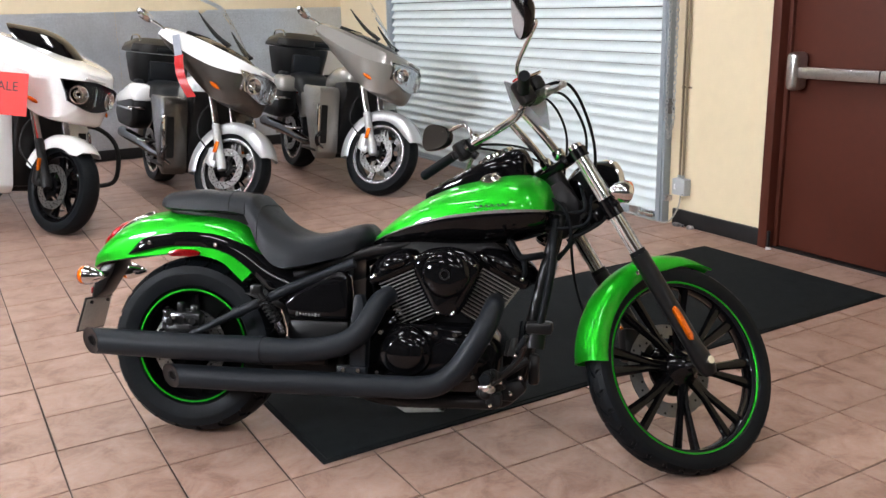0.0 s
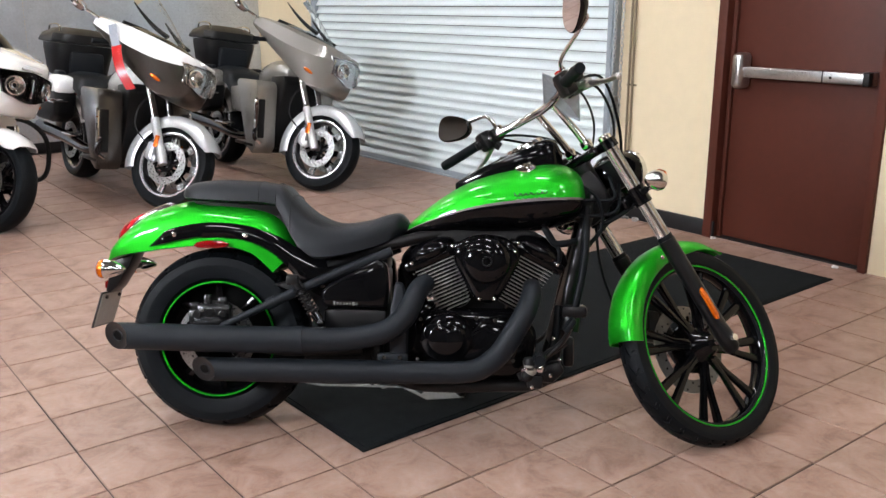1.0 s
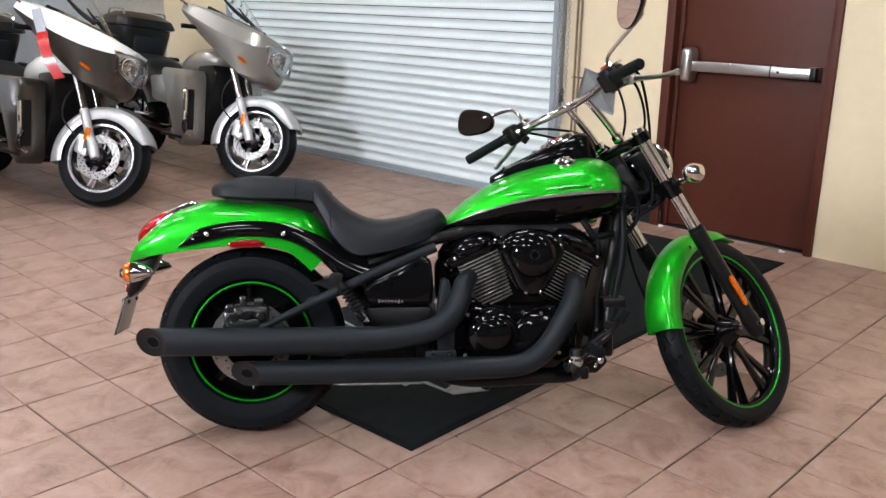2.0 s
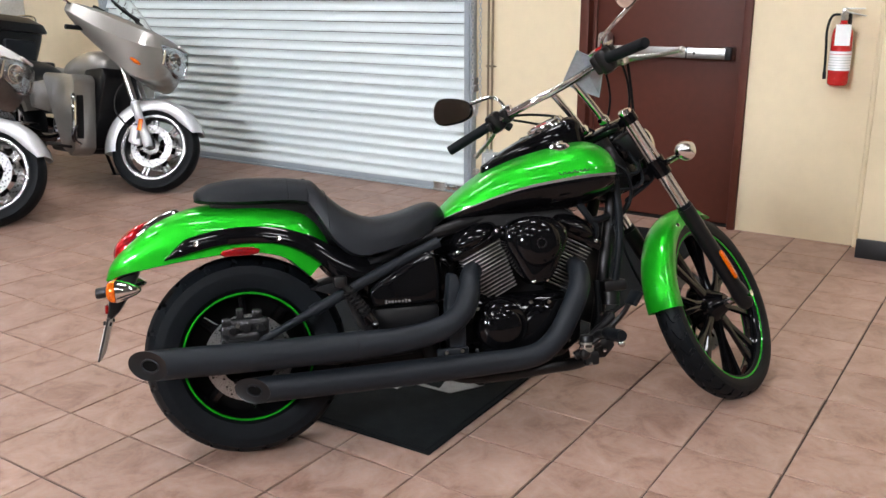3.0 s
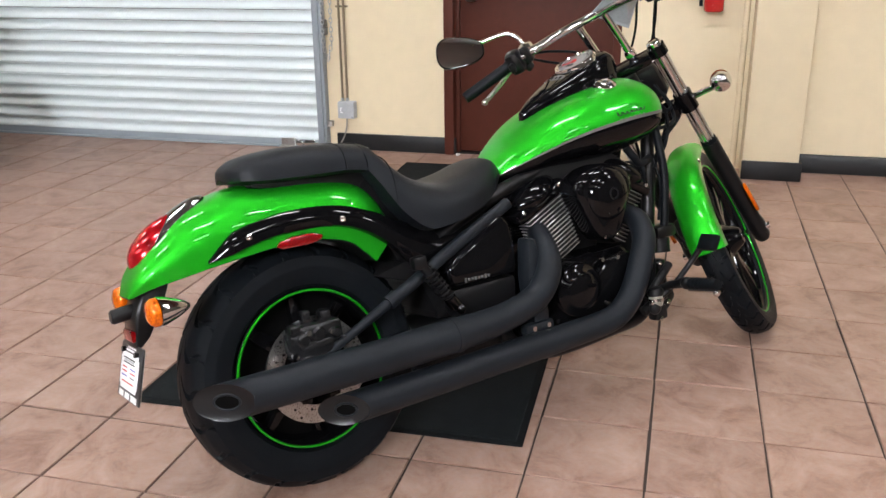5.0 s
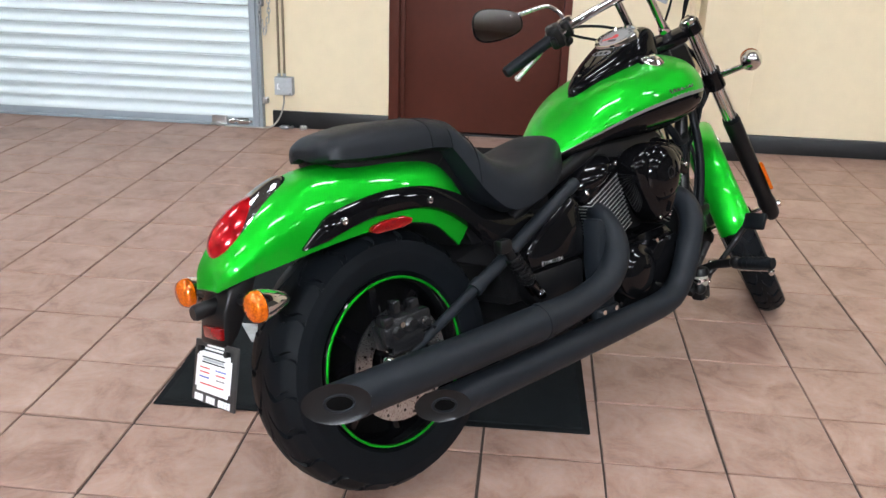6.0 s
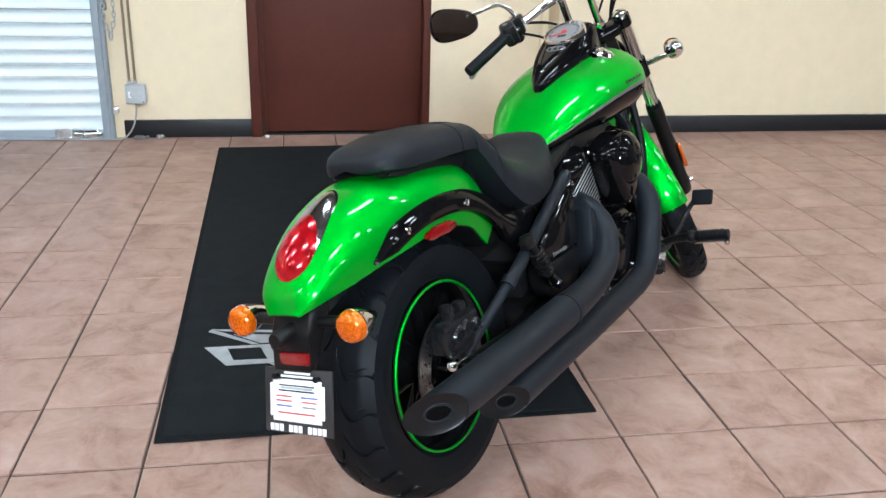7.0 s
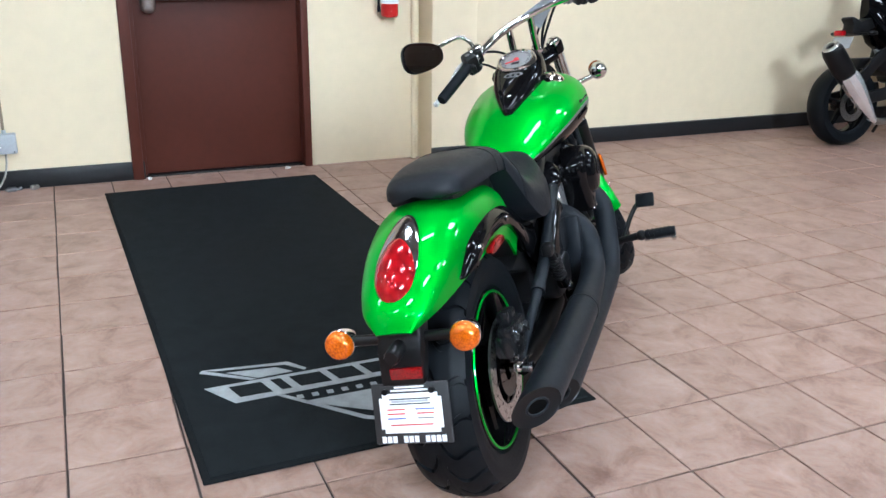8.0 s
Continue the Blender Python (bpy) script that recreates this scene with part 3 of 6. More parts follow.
def tyre_profile(R, rim, w):
    h = R - rim
    return [(rim, -0.36 * w), (rim + 0.08 * h, -0.43 * w), (rim + 0.45 * h, -0.5 * w), (rim + 0.72 * h, -0.475 * w), (rim + 0.90 * h, -0.33 * w),
            (R - 0.012 * h, -0.15 * w), (R, 0.0), (R - 0.012 * h, 0.15 * w), (rim + 0.90 * h, 0.33 * w), (rim + 0.72 * h, 0.475 * w),
            (rim + 0.45 * h, 0.5 * w), (rim + 0.08 * h, 0.43 * w), (rim, 0.36 * w), (rim - 0.012, 0.30 * w), (rim - 0.012, -0.30 * w)]


def cut_tyre(R, rim, w, grooves, bend, lo, hi, depth, wide=0.14):
    """A tyre with curved grooves cut into its crown; the mesh runs along the grooves, so their walls stay clean."""
    prof = tyre_profile(R, rim, w)
    fine = []
    for p, q in zip(prof, prof[1:] + prof[:1]):
        steps = 4 if min(p[0], q[0]) > rim + 0.4 * (R - rim) else 1
        fine += [(p[0] + (q[0] - p[0]) * k / steps, p[1] + (q[1] - p[1]) * k / steps) for k in range(steps)]
    cuts = [0.0, 0.02, wide - 0.02, wide, 0.34, 0.56, 0.78]
    sunk = [0, 1, 1, 0, 0, 0, 0]
    rings = []
    for g in range(grooves):
        for f, dip in zip(cuts, sunk):
            row = []
            for r, h in fine:
                u = abs(h) / (0.5 * w)
                crown = r > rim + 0.5 * (R - rim)
                path = bend * (u + 0.30 * math.sin(5.2 * u)) if crown else bend
                cut = depth * dip if crown and lo < u < hi else 0.0
                a = 2 * math.pi * (g + f + path + (0.5 if h > 0 and u > 0.05 else 0.0)) / grooves
                row.append(((r - cut) * math.cos(a), h, (r - cut) * math.sin(a)))
            rings.append(row)
    m, n = len(fine), len(rings)
    v = [p for q in rings for p in q]
    f = [(i * m + k, i * m + (k + 1) % m, ((i + 1) % n) * m + (k + 1) % m, ((i + 1) % n) * m + k) for i in range(n) for k in range(m)]
    return v, f


def ring(r, tube_r, y, n=64):
    return lathe([(r + tube_r * math.cos(a * math.pi / 3), y + tube_r * math.sin(a * math.pi / 3)) for a in range(6)], n, True)


def place(ob, m):
    ob.matrix_basis = m
    return ob


# rear wheel
rw = pose(0, 0, 0.309)
rim = place(part("rear_wheel", join(lathe([(0.200, -0.074), (0.196, -0.078), (0.188, -0.070), (0.178, -0.045), (0.174, 0.0), (0.178, 0.045), (0.188, 0.070), (0.196, 0.078), (0.200, 0.074), (0.192, 0.0)], 64, True),
            lathe([(0.004, -0.07), (0.055, -0.07), (0.06, -0.05), (0.06, 0.06), (0.004, 0.07)], 32)), BLACK, bike, "gloss black cast wheel with green rim stripe"), rw)
part("tyre", cut_tyre(0.308, 0.200, 0.180, 22, 1.25, 0.14, 0.88, 0.0085, 0.20), RUBBER, rim, "fat black rubber tyre", 28)
for s in (-1, 1):
    part("rim_stripe", ring(0.1945, 0.0032, s * 0.0775), GREEN, rim, "thin green rim stripe")
for i in range(8):
    a = 2 * math.pi * i / 8
    sp = tube([(0.05 * math.cos(a), -0.01, 0.05 * math.sin(a)), (0.178 * math.cos(a + 0.05), -0.02, 0.178 * math.sin(a + 0.05))], [0.020, 0.014], 8, True, 1.4)
    part("spoke", sp, BLACK, rim)
# added solid disc, black in place of the shade between the spokes
part("wheel_shade_disc", disc((0, 0, 0), 0.05, 0.182, -0.018, 0.012, 48), VOID, rim)
dsc = part("brake_disc", disc((0, 0, 0), 0.088, 0.132, -0.096, -0.091, 48), STEEL, rim, "drilled steel brake disc")
for i in range(30):
    a = 2 * math.pi * i / 30
    r = (0.098, 0.110, 0.122)[i % 3]
    part("vent_hole", disc((r * math.cos(a), 0, r * math.sin(a)), 0.0005, 0.0036, -0.0968, -0.0960, 8), DARK, dsc)
part("disc_carrier", disc((0, 0, 0), 0.03, 0.07, -0.10, -0.085, 24), BLACK, rim)
for i in range(6):
    part("carrier_arm", box(0.078 * math.cos(i * math.pi / 3), -0.093, 0.078 * math.sin(i * math.pi / 3), 0.03, 0.008, 0.02, 0.004), BLACK, rim)
cal = part("rear_caliper", join(box(-0.015, -0.138, 0.372, 0.10, 0.03, 0.05, 0.012), box(-0.06, -0.13, 0.425, 0.03, 0.04, 0.03, 0.008), box(0.005, -0.125, 0.405, 0.115, 0.05, 0.058, 0.012), box(-0.055, -0.125, 0.392, 0.05, 0.052, 0.06, 0.014), box(0.03, -0.118, 0.44, 0.03, 0.03, 0.035, 0.008), box(-0.02, -0.118, 0.445, 0.022, 0.03, 0.04, 0.006),
           box(0.03, -0.12, 0.36, 0.05, 0.03, 0.05, 0.01)), CALIPER, bike, "dark grey two-piston brake caliper")
for x, z in ((0.03, 0.405), (-0.03, 0.415), (0.062, 0.38), (-0.075, 0.37)):
    part("bolt", disc((x, -0.152, z), 0.0005, 0.0065, -0.004, 0.004, 10), CHROME, cal)
for x, z, w in ((-0.045, 0.43, 0.016), (-0.005, 0.438, 0.018), (0.04, 0.432, 0.014)):
    part("piston_cap", moved(lathe([(0.0005, -0.012), (w * 0.7, -0.012), (w, -0.006), (w, 0.006)], 16), pose(x, -0.148, z - 0.03)), CALIPER, cal)
part("bleed_fitting", join(ball((-0.078, -0.15, 0.345), 0.013, 0.012, 0.013, 12, 8), tube(smooth_path([(-0.078, -0.15, 0.345), (-0.04, -0.165, 0.35), (0.02, -0.16, 0.335)]), 0.0035, 8)), CHROME, cal)
part("rear_axle", tube([(0, -0.165, 0.309), (0, 0.165, 0.309)], 0.013, 12), CHROME, bike)

# swing arm and frame rails
for s in (-1, 1):
    part("swing_arm", tube(smooth_path([(0.60, s * 0.15, 0.617), (0.43, s * 0.158, 0.548), (0.279, s * 0.162, 0.478), (0.19, s * 0.158, 0.436)]), 0.0165, 14), MATTE, bike)
    part("axle_strut", tube([(0.20, s * 0.158, 0.441), (0.0, s * 0.142, 0.345), (-0.02, s * 0.142, 0.322)], [0.013, 0.011, 0.016], 12), MATTE, bike)
    part("strut_collar", tube([(0.215, s * 0.158, 0.449), (0.19, s * 0.158, 0.436)], 0.0195, 14), MATTE, bike)
    part("chain_stay", tube([(0.0, s * 0.135, 0.309), (0.25, s * 0.135, 0.29), (0.50, s * 0.12, 0.30)], [0.022, 0.026, 0.03], 12), SATIN, bike)
    part("lower_rail", tube(smooth_path([(0.56, s * 0.11, 0.40), (0.56, s * 0.125, 0.25), (0.68, s * 0.125, 0.175), (0.95, s * 0.125, 0.175), (1.10, s * 0.11, 0.19), (1.145, s * 0.10, 0.30), (1.20, s * 0.085, 0.55), (1.25, s * 0.06, 0.76), (1.262, s * 0.03, 0.83)]), 0.021, 14), SATIN, bike)
    part("top_rail", tube(smooth_path([(0.30, s * 0.11, 0.53), (0.60, s * 0.10, 0.64), (0.95, s * 0.06, 0.72), (1.24, s * 0.03, 0.83)]), 0.02, 12), SATIN, bike)
shock = part("rear_shock", tube([(0.285, -0.185, 0.515), (0.372, -0.188, 0.385)], [0.011, 0.011], 10), DARK, bike)
part("coil_spring", tube([(0.297 + 0.052 * i / 60 + 0.018 * math.cos(i * 0.75) * 0.83, -0.186 + 0.018 * math.sin(i * 0.75), 0.497 - 0.078 * i / 60 + 0.018 * math.cos(i * 0.75) * 0.55) for i in range(61)], 0.0036, 6), SATIN, shock)
part("adjuster", join(tube([(0.352, -0.187, 0.415), (0.368, -0.188, 0.391)], 0.017, 14), ball((0.374, -0.20, 0.383), 0.014, 0.012, 0.014, 12, 8)), DARKCHROME, shock, "chrome spring adjuster")
part("shock_mount", box(0.278, -0.182, 0.522, 0.04, 0.03, 0.035, 0.008), SATIN, shock)

# rear mudguard: stations of centre line top, lower edge and half width
FT = smooth_path([(-0.396, 0, 0.576), (-0.379, 0, 0.618), (-0.332, 0, 0.672), (-0.260, 0, 0.727), (-0.188, 0, 0.757), (-0.116, 0, 0.775), (-0.010, 0, 0.777), (0.097, 0, 0.770), (0.189, 0, 0.752), (0.245, 0, 0.705), (0.285, 0, 0.625)], 4)
FL = smooth_path([(-0.390, 0, 0.570), (-0.345, 0, 0.588), (-0.280, 0, 0.600), (-0.205, 0, 0.612), (-0.140, 0, 0.620), (-0.065, 0, 0.627), (0.000, 0, 0.628), (0.060, 0, 0.624), (0.127, 0, 0.604), (0.170, 0, 0.568), (0.198, 0, 0.540)], 4)
FW = smooth_vals([0.040, 0.074, 0.094, 0.107, 0.115, 0.120, 0.124, 0.125, 0.124, 0.120, 0.118], 4)


def fender_point(i, u, grow=0.0):
    """A point of the mudguard's skin; u from -1 (right edge) over the crown to 1 (left edge)."""
    t, b, w = FT[i], FL[i], FW[i] + grow
    a = abs(u)
    y = w * math.sin(min(1.0, a * 1.12) * math.pi / 2) ** 0.9
    h = max(0.0, math.cos(a * math.pi / 2)) ** 0.62
    p = b + (t - b) * h
    out = (t - b).normalized() * grow * h
    return Vector((p.x + out.x, -y if u < 0 else y, p.z + out.z))


US = [-1 + 2 * j / 26 for j in range(27)]
outer = [[fender_point(i, u) for u in US] for i in range(len(FT))]
inner = [[fender_point(i, u, -0.006) for u in reversed(US)] for i in range(len(FT))]
part("rear_mudguard", loft([a + b for a, b in zip(outer, inner)]), GREEN, bike, "green metallic rear mudguard", 50)
part("inner_liner", loft([[(q.x, -w * 0.95, q.z - 0.002), (q.x, w * 0.95, q.z - 0.002), (q.x, w * 0.95, q.z + 0.006), (q.x, -w * 0.95, q.z + 0.006)] for q, w in zip(FL, FW)]), DARK, bike, "black inner mudguard liner")
UPPER = smooth_path([(-0.222, 0, 0.627), (-0.185, 0, 0.662), (-0.146, 0, 0.687), (-0.043, 0, 0.707), (0.043, 0, 0.709), (0.129, 0, 0.697), (0.207, 0, 0.667), (0.285, 0, 0.622), (0.373, 0, 0.585), (0.47, 0, 0.565)], 5)
LOWER = smooth_path([(-0.222, 0, 0.621), (-0.175, 0, 0.628), (-0.131, 0, 0.638), (-0.045, 0, 0.652), (0.076, 0, 0.649), (0.162, 0, 0.623), (0.231, 0, 0.575), (0.283, 0, 0.519), (0.318, 0, 0.488), (0.40, 0, 0.44)], 5)
for s in (-1, 1):
    rings = []
    for i, (p, q) in enumerate(zip(UPPER, LOWER)):
        k = min(1.0, i / 6)
        y0 = s * (0.094 + 0.016 * k)
        mid = (p + q) / 2
        rings.append([(p.x, y0, p.z), (p.x * 0.8 + mid.x * 0.2, s * (0.106 + 0.020 * k), p.z * 0.8 + mid.z * 0.2), (mid.x, s * (0.114 + 0.022 * k), mid.z), (q.x * 0.8 + mid.x * 0.2, s * (0.115 + 0.019 * k), q.z * 0.8 + mid.z * 0.2), (q.x, s * (0.108 + 0.014 * k), q.z), (mid.x, s * 0.07, mid.z)])
    rail = part("mudguard_rail", loft(rings), BLACK, bike, "gloss black rail over the mudguard", 60)
    for x, z in ((-0.129, 0.665), (0.111, 0.664)):
        part("bolt", moved(lathe([(0.0005, 0), (0.008, 0), (0.0075, 0.005), (0.0045, 0.006), (0.0005, 0.004)], 14), pose(x, s * 0.134, z, 0, 0, 180 if s < 0 else 0)), CHROME, rail)
    refl = [(-0.066, 0.628), (-0.055, 0.640), (-0.02, 0.6465), (0.03, 0.6455), (0.055, 0.636), (0.048, 0.624), (0.02, 0.620), (-0.05, 0.620)]
    part("side_reflector", prism(refl, s * 0.122, s * 0.139, 0.004), REFLECTOR, bike, "long red side reflector")

part("pad_base", prism([(-0.085, 0.770), (-0.075, 0.792), (0.20, 0.785), (0.235, 0.755), (0.20, 0.725), (0.05, 0.745)], -0.080, 0.080, 0.008), DARK, bike)
part("seat_base", prism([(0.16, 0.748), (0.23, 0.755), (0.30, 0.63), (0.38, 0.57), (0.50, 0.60), (0.58, 0.64), (0.58, 0.55), (0.36, 0.46), (0.28, 0.52), (0.22, 0.63)], -0.078, 0.078, 0.012), DARK, bike)

# tail lamp on the mudguard
TL = Matrix.Translation((-0.279, 0, 0.692)) @ Matrix.Rotation(radians(-36.5), 4, "Y")


def teardrop(cx, length, width, high, k):
    """A half-ball drawn out to a point ahead."""
    v, f = ball((0, 0, 0), 1, 1, 1, 32, 18)
    return [(cx + length * x, width * y * (1 - k * x), high * z * (1 - 0.25 * k * x)) for x, y, z in v], f


lampbase = part("tail_lamp", moved(teardrop(0.012, 0.118, 0.053, 0.036, 0.30), TL @ Matrix.Translation((0, 0, -0.004))), BEZEL, bike, "teardrop tail lamp with chrome bezel")
part("lens", moved(teardrop(-0.020, 0.088, 0.0475, 0.044, 0.22), TL), RED_LENS, lampbase, "red moulded lens")

# tail bracket, signals and the dealer's plate
tailb = part("tail_bracket", join(prism([(-0.368, 0.575), (-0.295, 0.60), (-0.315, 0.555), (-0.362, 0.478), (-0.388, 0.455), (-0.402, 0.46), (-0.388, 0.53)], -0.050, 0.050, 0.008),
             tube([(-0.345, -0.125, 0.546), (-0.345, 0.125, 0.546)], 0.012, 12), tube([(-0.355, 0.0, 0.540), (-0.425, 0.0, 0.534), (-0.430, 0.0, 0.534)], [0.017, 0.017, 0.014], 18)), SATIN, bike)
for s in (-1, 1):
    sg = part("rear_indicator", moved(lathe([(0.001, 0.062), (0.006, 0.060), (0.014, 0.048), (0.023, 0.028), (0.0305, 0.006), (0.033, -0.008), (0.030, -0.010)], 28, False, "X"), pose(-0.352, s * 0.143, 0.547)), CHROME, bike, "round amber indicator in a chrome cup")
    part("lens", moved(lathe([(0.0325, 0.0), (0.0315, -0.012), (0.026, -0.020), (0.016, -0.0245), (0.001, -0.026)], 28, False, "X"), pose(-0.362, s * 0.143, 0.547)), AMBER, sg, "amber ribbed lens")
    part("stalk", tube([(-0.345, s * 0.10, 0.546), (-0.345, s * 0.118, 0.546)], 0.009, 12), CHROME, sg)
part("tail_reflector", box(-0.398, -0.012, 0.487, 0.012, 0.072, 0.026, 0.004), REFLECTOR, bike, "red rectangular reflector")
PL = Matrix.Translation((-0.413, -0.010, 0.395)) @ Matrix.Rotation(radians(16), 4, "Y")
PL = PL @ Matrix.Translation((0, 0, 0.008)) @ Matrix.Diagonal((1, 0.96, 0.90, 1))
plt = part("plate_frame", moved(box(0, 0, 0, 0.006, 0.182, 0.142, 0.003), PL), DIRTYSHADE, bike, "black dealer plate frame with white insert")
part("plate_back", moved(box(0.0042, 0, 0.0, 0.003, 0.168, 0.128, 0.001), PL), PLATEBACK, plt, "pale bare back of the plate")
for y in (-0.055, 0.055):
    part("plate_bolt", moved(tube([(-0.012, y, 0.052), (0.012, y, 0.052)], 0.007, 10), PL), SATIN, plt)
part("insert", moved(join(box(-0.0045, 0, 0.001, 0.003, 0.130, 0.092, 0.0008), box(-0.0046, 0, 0.001, 0.003, 0.146, 0.072, 0.0008)), PL), WHITE, plt)
for z, w, y, mt in ((0.034, 0.096, 0, DARK), (0.0225, 0.096, 0, DARK), (0.010, 0.042, 0.034, REDPRINT), (0.010, 0.044, -0.034, BLUEPRINT), (0.0, 0.042, 0.034, REDPRINT), (0.0, 0.040, -0.034, REDPRINT), (-0.011, 0.042, 0.034, BLUEPRINT), (-0.011, 0.036, -0.034, GREYMETAL), (-0.026, 0.10, 0, REDPRINT)):
    part("print_bar", moved(box(-0.0063, y, z, 0.0008, w, 0.0030), PL), mt, plt)
part("print_bar", moved(box(-0.0063, 0.0, 0.0285, 0.0008, 0.086, 0.0052), PL), GREYBOX, plt)
for z, w, h in ((0.061, 0.070, 0.0045), (0.0535, 0.088, 0.0045)):
    part("print_bar", moved(box(-0.0036, 0, z, 0.0012, w, h), PL), WHITE, plt)
for i in range(12):
    if i not in (3, 7):
        part("print_bar", moved(box(-0.0036, 0.070 - 0.0128 * i, -0.060, 0.0012, 0.0098, 0.015), PL), WHITE, plt)

# seat: stations of x, top, side bottom, half width
def seat_rings(st_list, k=5, shift=0.0):
    cols = [smooth_vals([row[i] for row in st_list], k) for i in range(4)]
    rings = []
    for x, top, low, w in zip(*cols):
        r = []
        for j in range(22):
            a = math.pi * j / 21
            c, s = math.cos(a), math.sin(a)
            y = -w * math.copysign(abs(c) ** 0.62, c)
            r.append((x, y + shift, low + (top - low) * s ** 0.62))
        r += [(x, w * 0.8, low - 0.008), (x, 0, low - 0.004 + 0.25 * (top - low)), (x, -w * 0.8, low - 0.008)]
        rings.append(r)
    return rings


pad = [(-0.127, 0.806, 0.800, 0.022), (-0.124, 0.815, 0.796, 0.044), (-0.115, 0.824, 0.792, 0.066), (-0.098, 0.834, 0.789, 0.084), (-0.070, 0.843, 0.785, 0.097), (0.012, 0.852, 0.780, 0.107), (0.10, 0.849, 0.778, 0.112), (0.157, 0.845, 0.776, 0.115), (0.208, 0.837, 0.768, 0.117)]
rid = [(0.207, 0.838, 0.768, 0.118), (0.232, 0.830, 0.728, 0.129), (0.276, 0.782, 0.650, 0.150), (0.335, 0.735, 0.600, 0.163), (0.412, 0.707, 0.602, 0.168), (0.505, 0.716, 0.622, 0.150), (0.575, 0.737, 0.645, 0.118), (0.615, 0.742, 0.672, 0.092), (0.640, 0.722, 0.685, 0.068), (0.648, 0.700, 0.690, 0.050)]
seat = part("seat", loft(seat_rings(rid, 5, -0.010)), VINYL, bike, "black vinyl rider's saddle", 60)
part("pillion_pad", loft(seat_rings(pad, 5, -0.010)), VINYL, bike, "black vinyl pillion pad", 60)
seam = [Vector((0.2075, -0.010 - 0.1195 * math.cos(math.pi * j / 20), 0.766 + 0.0735 * math.sin(math.pi * j / 20) ** 0.62)) for j in range(21)]
part("seam", tube(seam, 0.0025, 6), RUBBER, seat)
for x0, top, low, w in ((0.150, 0.8455, 0.776, 0.115), (0.262, 0.800, 0.675, 0.1445)):
    line = [Vector((x0, -0.010 - w * 1.003 * math.copysign(abs(math.cos(math.pi * j / 24)) ** 0.62, math.cos(math.pi * j / 24)), low + (top - low) * 1.004 * math.sin(math.pi * j / 24) ** 0.62)) for j in range(25)]
    part("seam", tube(line, 0.0016, 6), RUBBER, seat)

# tank: stations of x, top, widest line, bottom, half width
TK = [(0.612, 0.682, 0.672, 0.655, 0.030), (0.640, 0.700, 0.684, 0.656, 0.060), (0.704, 0.757, 0.712, 0.666, 0.114), (0.805, 0.826, 0.746, 0.676, 0.160), (0.906, 0.870, 0.770, 0.675, 0.187), (1.029, 0.902, 0.786, 0.680, 0.200), (1.111, 0.914, 0.792, 0.692, 0.204), (1.172, 0.908, 0.794, 0.708, 0.192), (1.216, 0.882, 0.795, 0.730, 0.160), (1.234, 0.846, 0.797, 0.758, 0.095)]
TKC = [smooth_vals([row[i] for row in TK], 5) for i in range(5)]


def tank_ring(i, a0, a1, n, grow=0.0):
    x, top, mid, low, w = [c[i] for c in TKC]
    r = []
    for j in range(n):
        a = a0 + (a1 - a0) * j / (n - 1)
        c, s = math.cos(a), math.sin(a)
        y = -(w + grow) * math.copysign(abs(c) ** 0.80, c)
        hh = (top - mid) if s >= 0 else (mid - low)
        r.append((x, y, mid + (hh + grow) * math.copysign(abs(s) ** 0.88, s)))
    return r


tank = part("fuel_tank", loft([tank_ring(i, 0, math.pi, 28) for i in range(len(TKC[0]))]), GREEN, bike, "green metallic teardrop fuel tank", 70)
part("tank_underside", loft([tank_ring(i, math.pi, 2 * math.pi, 24) for i in range(len(TKC[0]))]), BLACK, tank, "gloss black lower half", 70)
for s in (0, 1):
    c = math.pi * s
    lines = [tank_ring(i, c - 0.024, c + 0.030, 5, 0.0012) + tank_ring(i, c + 0.030, c - 0.024, 5, -0.003) for i in range(2, len(TKC[0]) - 3)]
    part("tank_stripe", loft(lines), STRIPE, tank, "thin grey stripe")


def tank_at(x, zfrac, side=-1):
    """A point on the tank's right flank above the stripe, at a share of the way to the top."""
    i = min(range(len(TKC[0])), key=lambda k: abs(TKC[0][k] - x))
    a = math.asin(min(1, zfrac) ** (1 / 0.88))
    return Vector((x, side * (TKC[4][i] + 0.001) * math.cos(a) ** 0.80, TKC[2][i] + (TKC[1][i] - TKC[2][i]) * zfrac))


# raised name badges, kept as plain strokes
for i in range(6):
    x = 1.002 + 0.0172 * i
    part("badge_stroke", tube([tank_at(x, 0.155), tank_at(x + 0.0115, 0.160)], 0.0017, 6), BADGE, tank)
    part("badge_stroke", tube([tank_at(x, 0.155), tank_at(x - 0.001 if i else x - 0.005, 0.215 if i else 0.245)], 0.0021, 6), BADGE, tank)
    if i != 3:
        part("badge_stroke", tube([tank_at(x + 0.0115, 0.160), tank_at(x + 0.0125, 0.215 if i else 0.245)], 0.0018, 6), BADGE, tank)
    part("badge_stroke", tube([tank_at(x + 0.002, 0.062), tank_at(x + 0.010, 0.062)], 0.0010, 6), GREYMETAL, tank)

# dash console on the tank
CN = [(0.803, 0.848, 0.010, 0.018), (0.818, 0.858, 0.022, 0.022), (0.86, 0.884, 0.042, 0.030), (0.92, 0.915, 0.064, 0.040), (0.985, 0.947, 0.080, 0.052), (1.04, 0.973, 0.087, 0.064), (1.095, 0.996, 0.084, 0.080), (1.135, 0.994, 0.072, 0.088), (1.162, 0.955, 0.046, 0.066)]
cc = [smooth_vals([r[i] for r in CN], 4) for i in range(4)]
rings = []
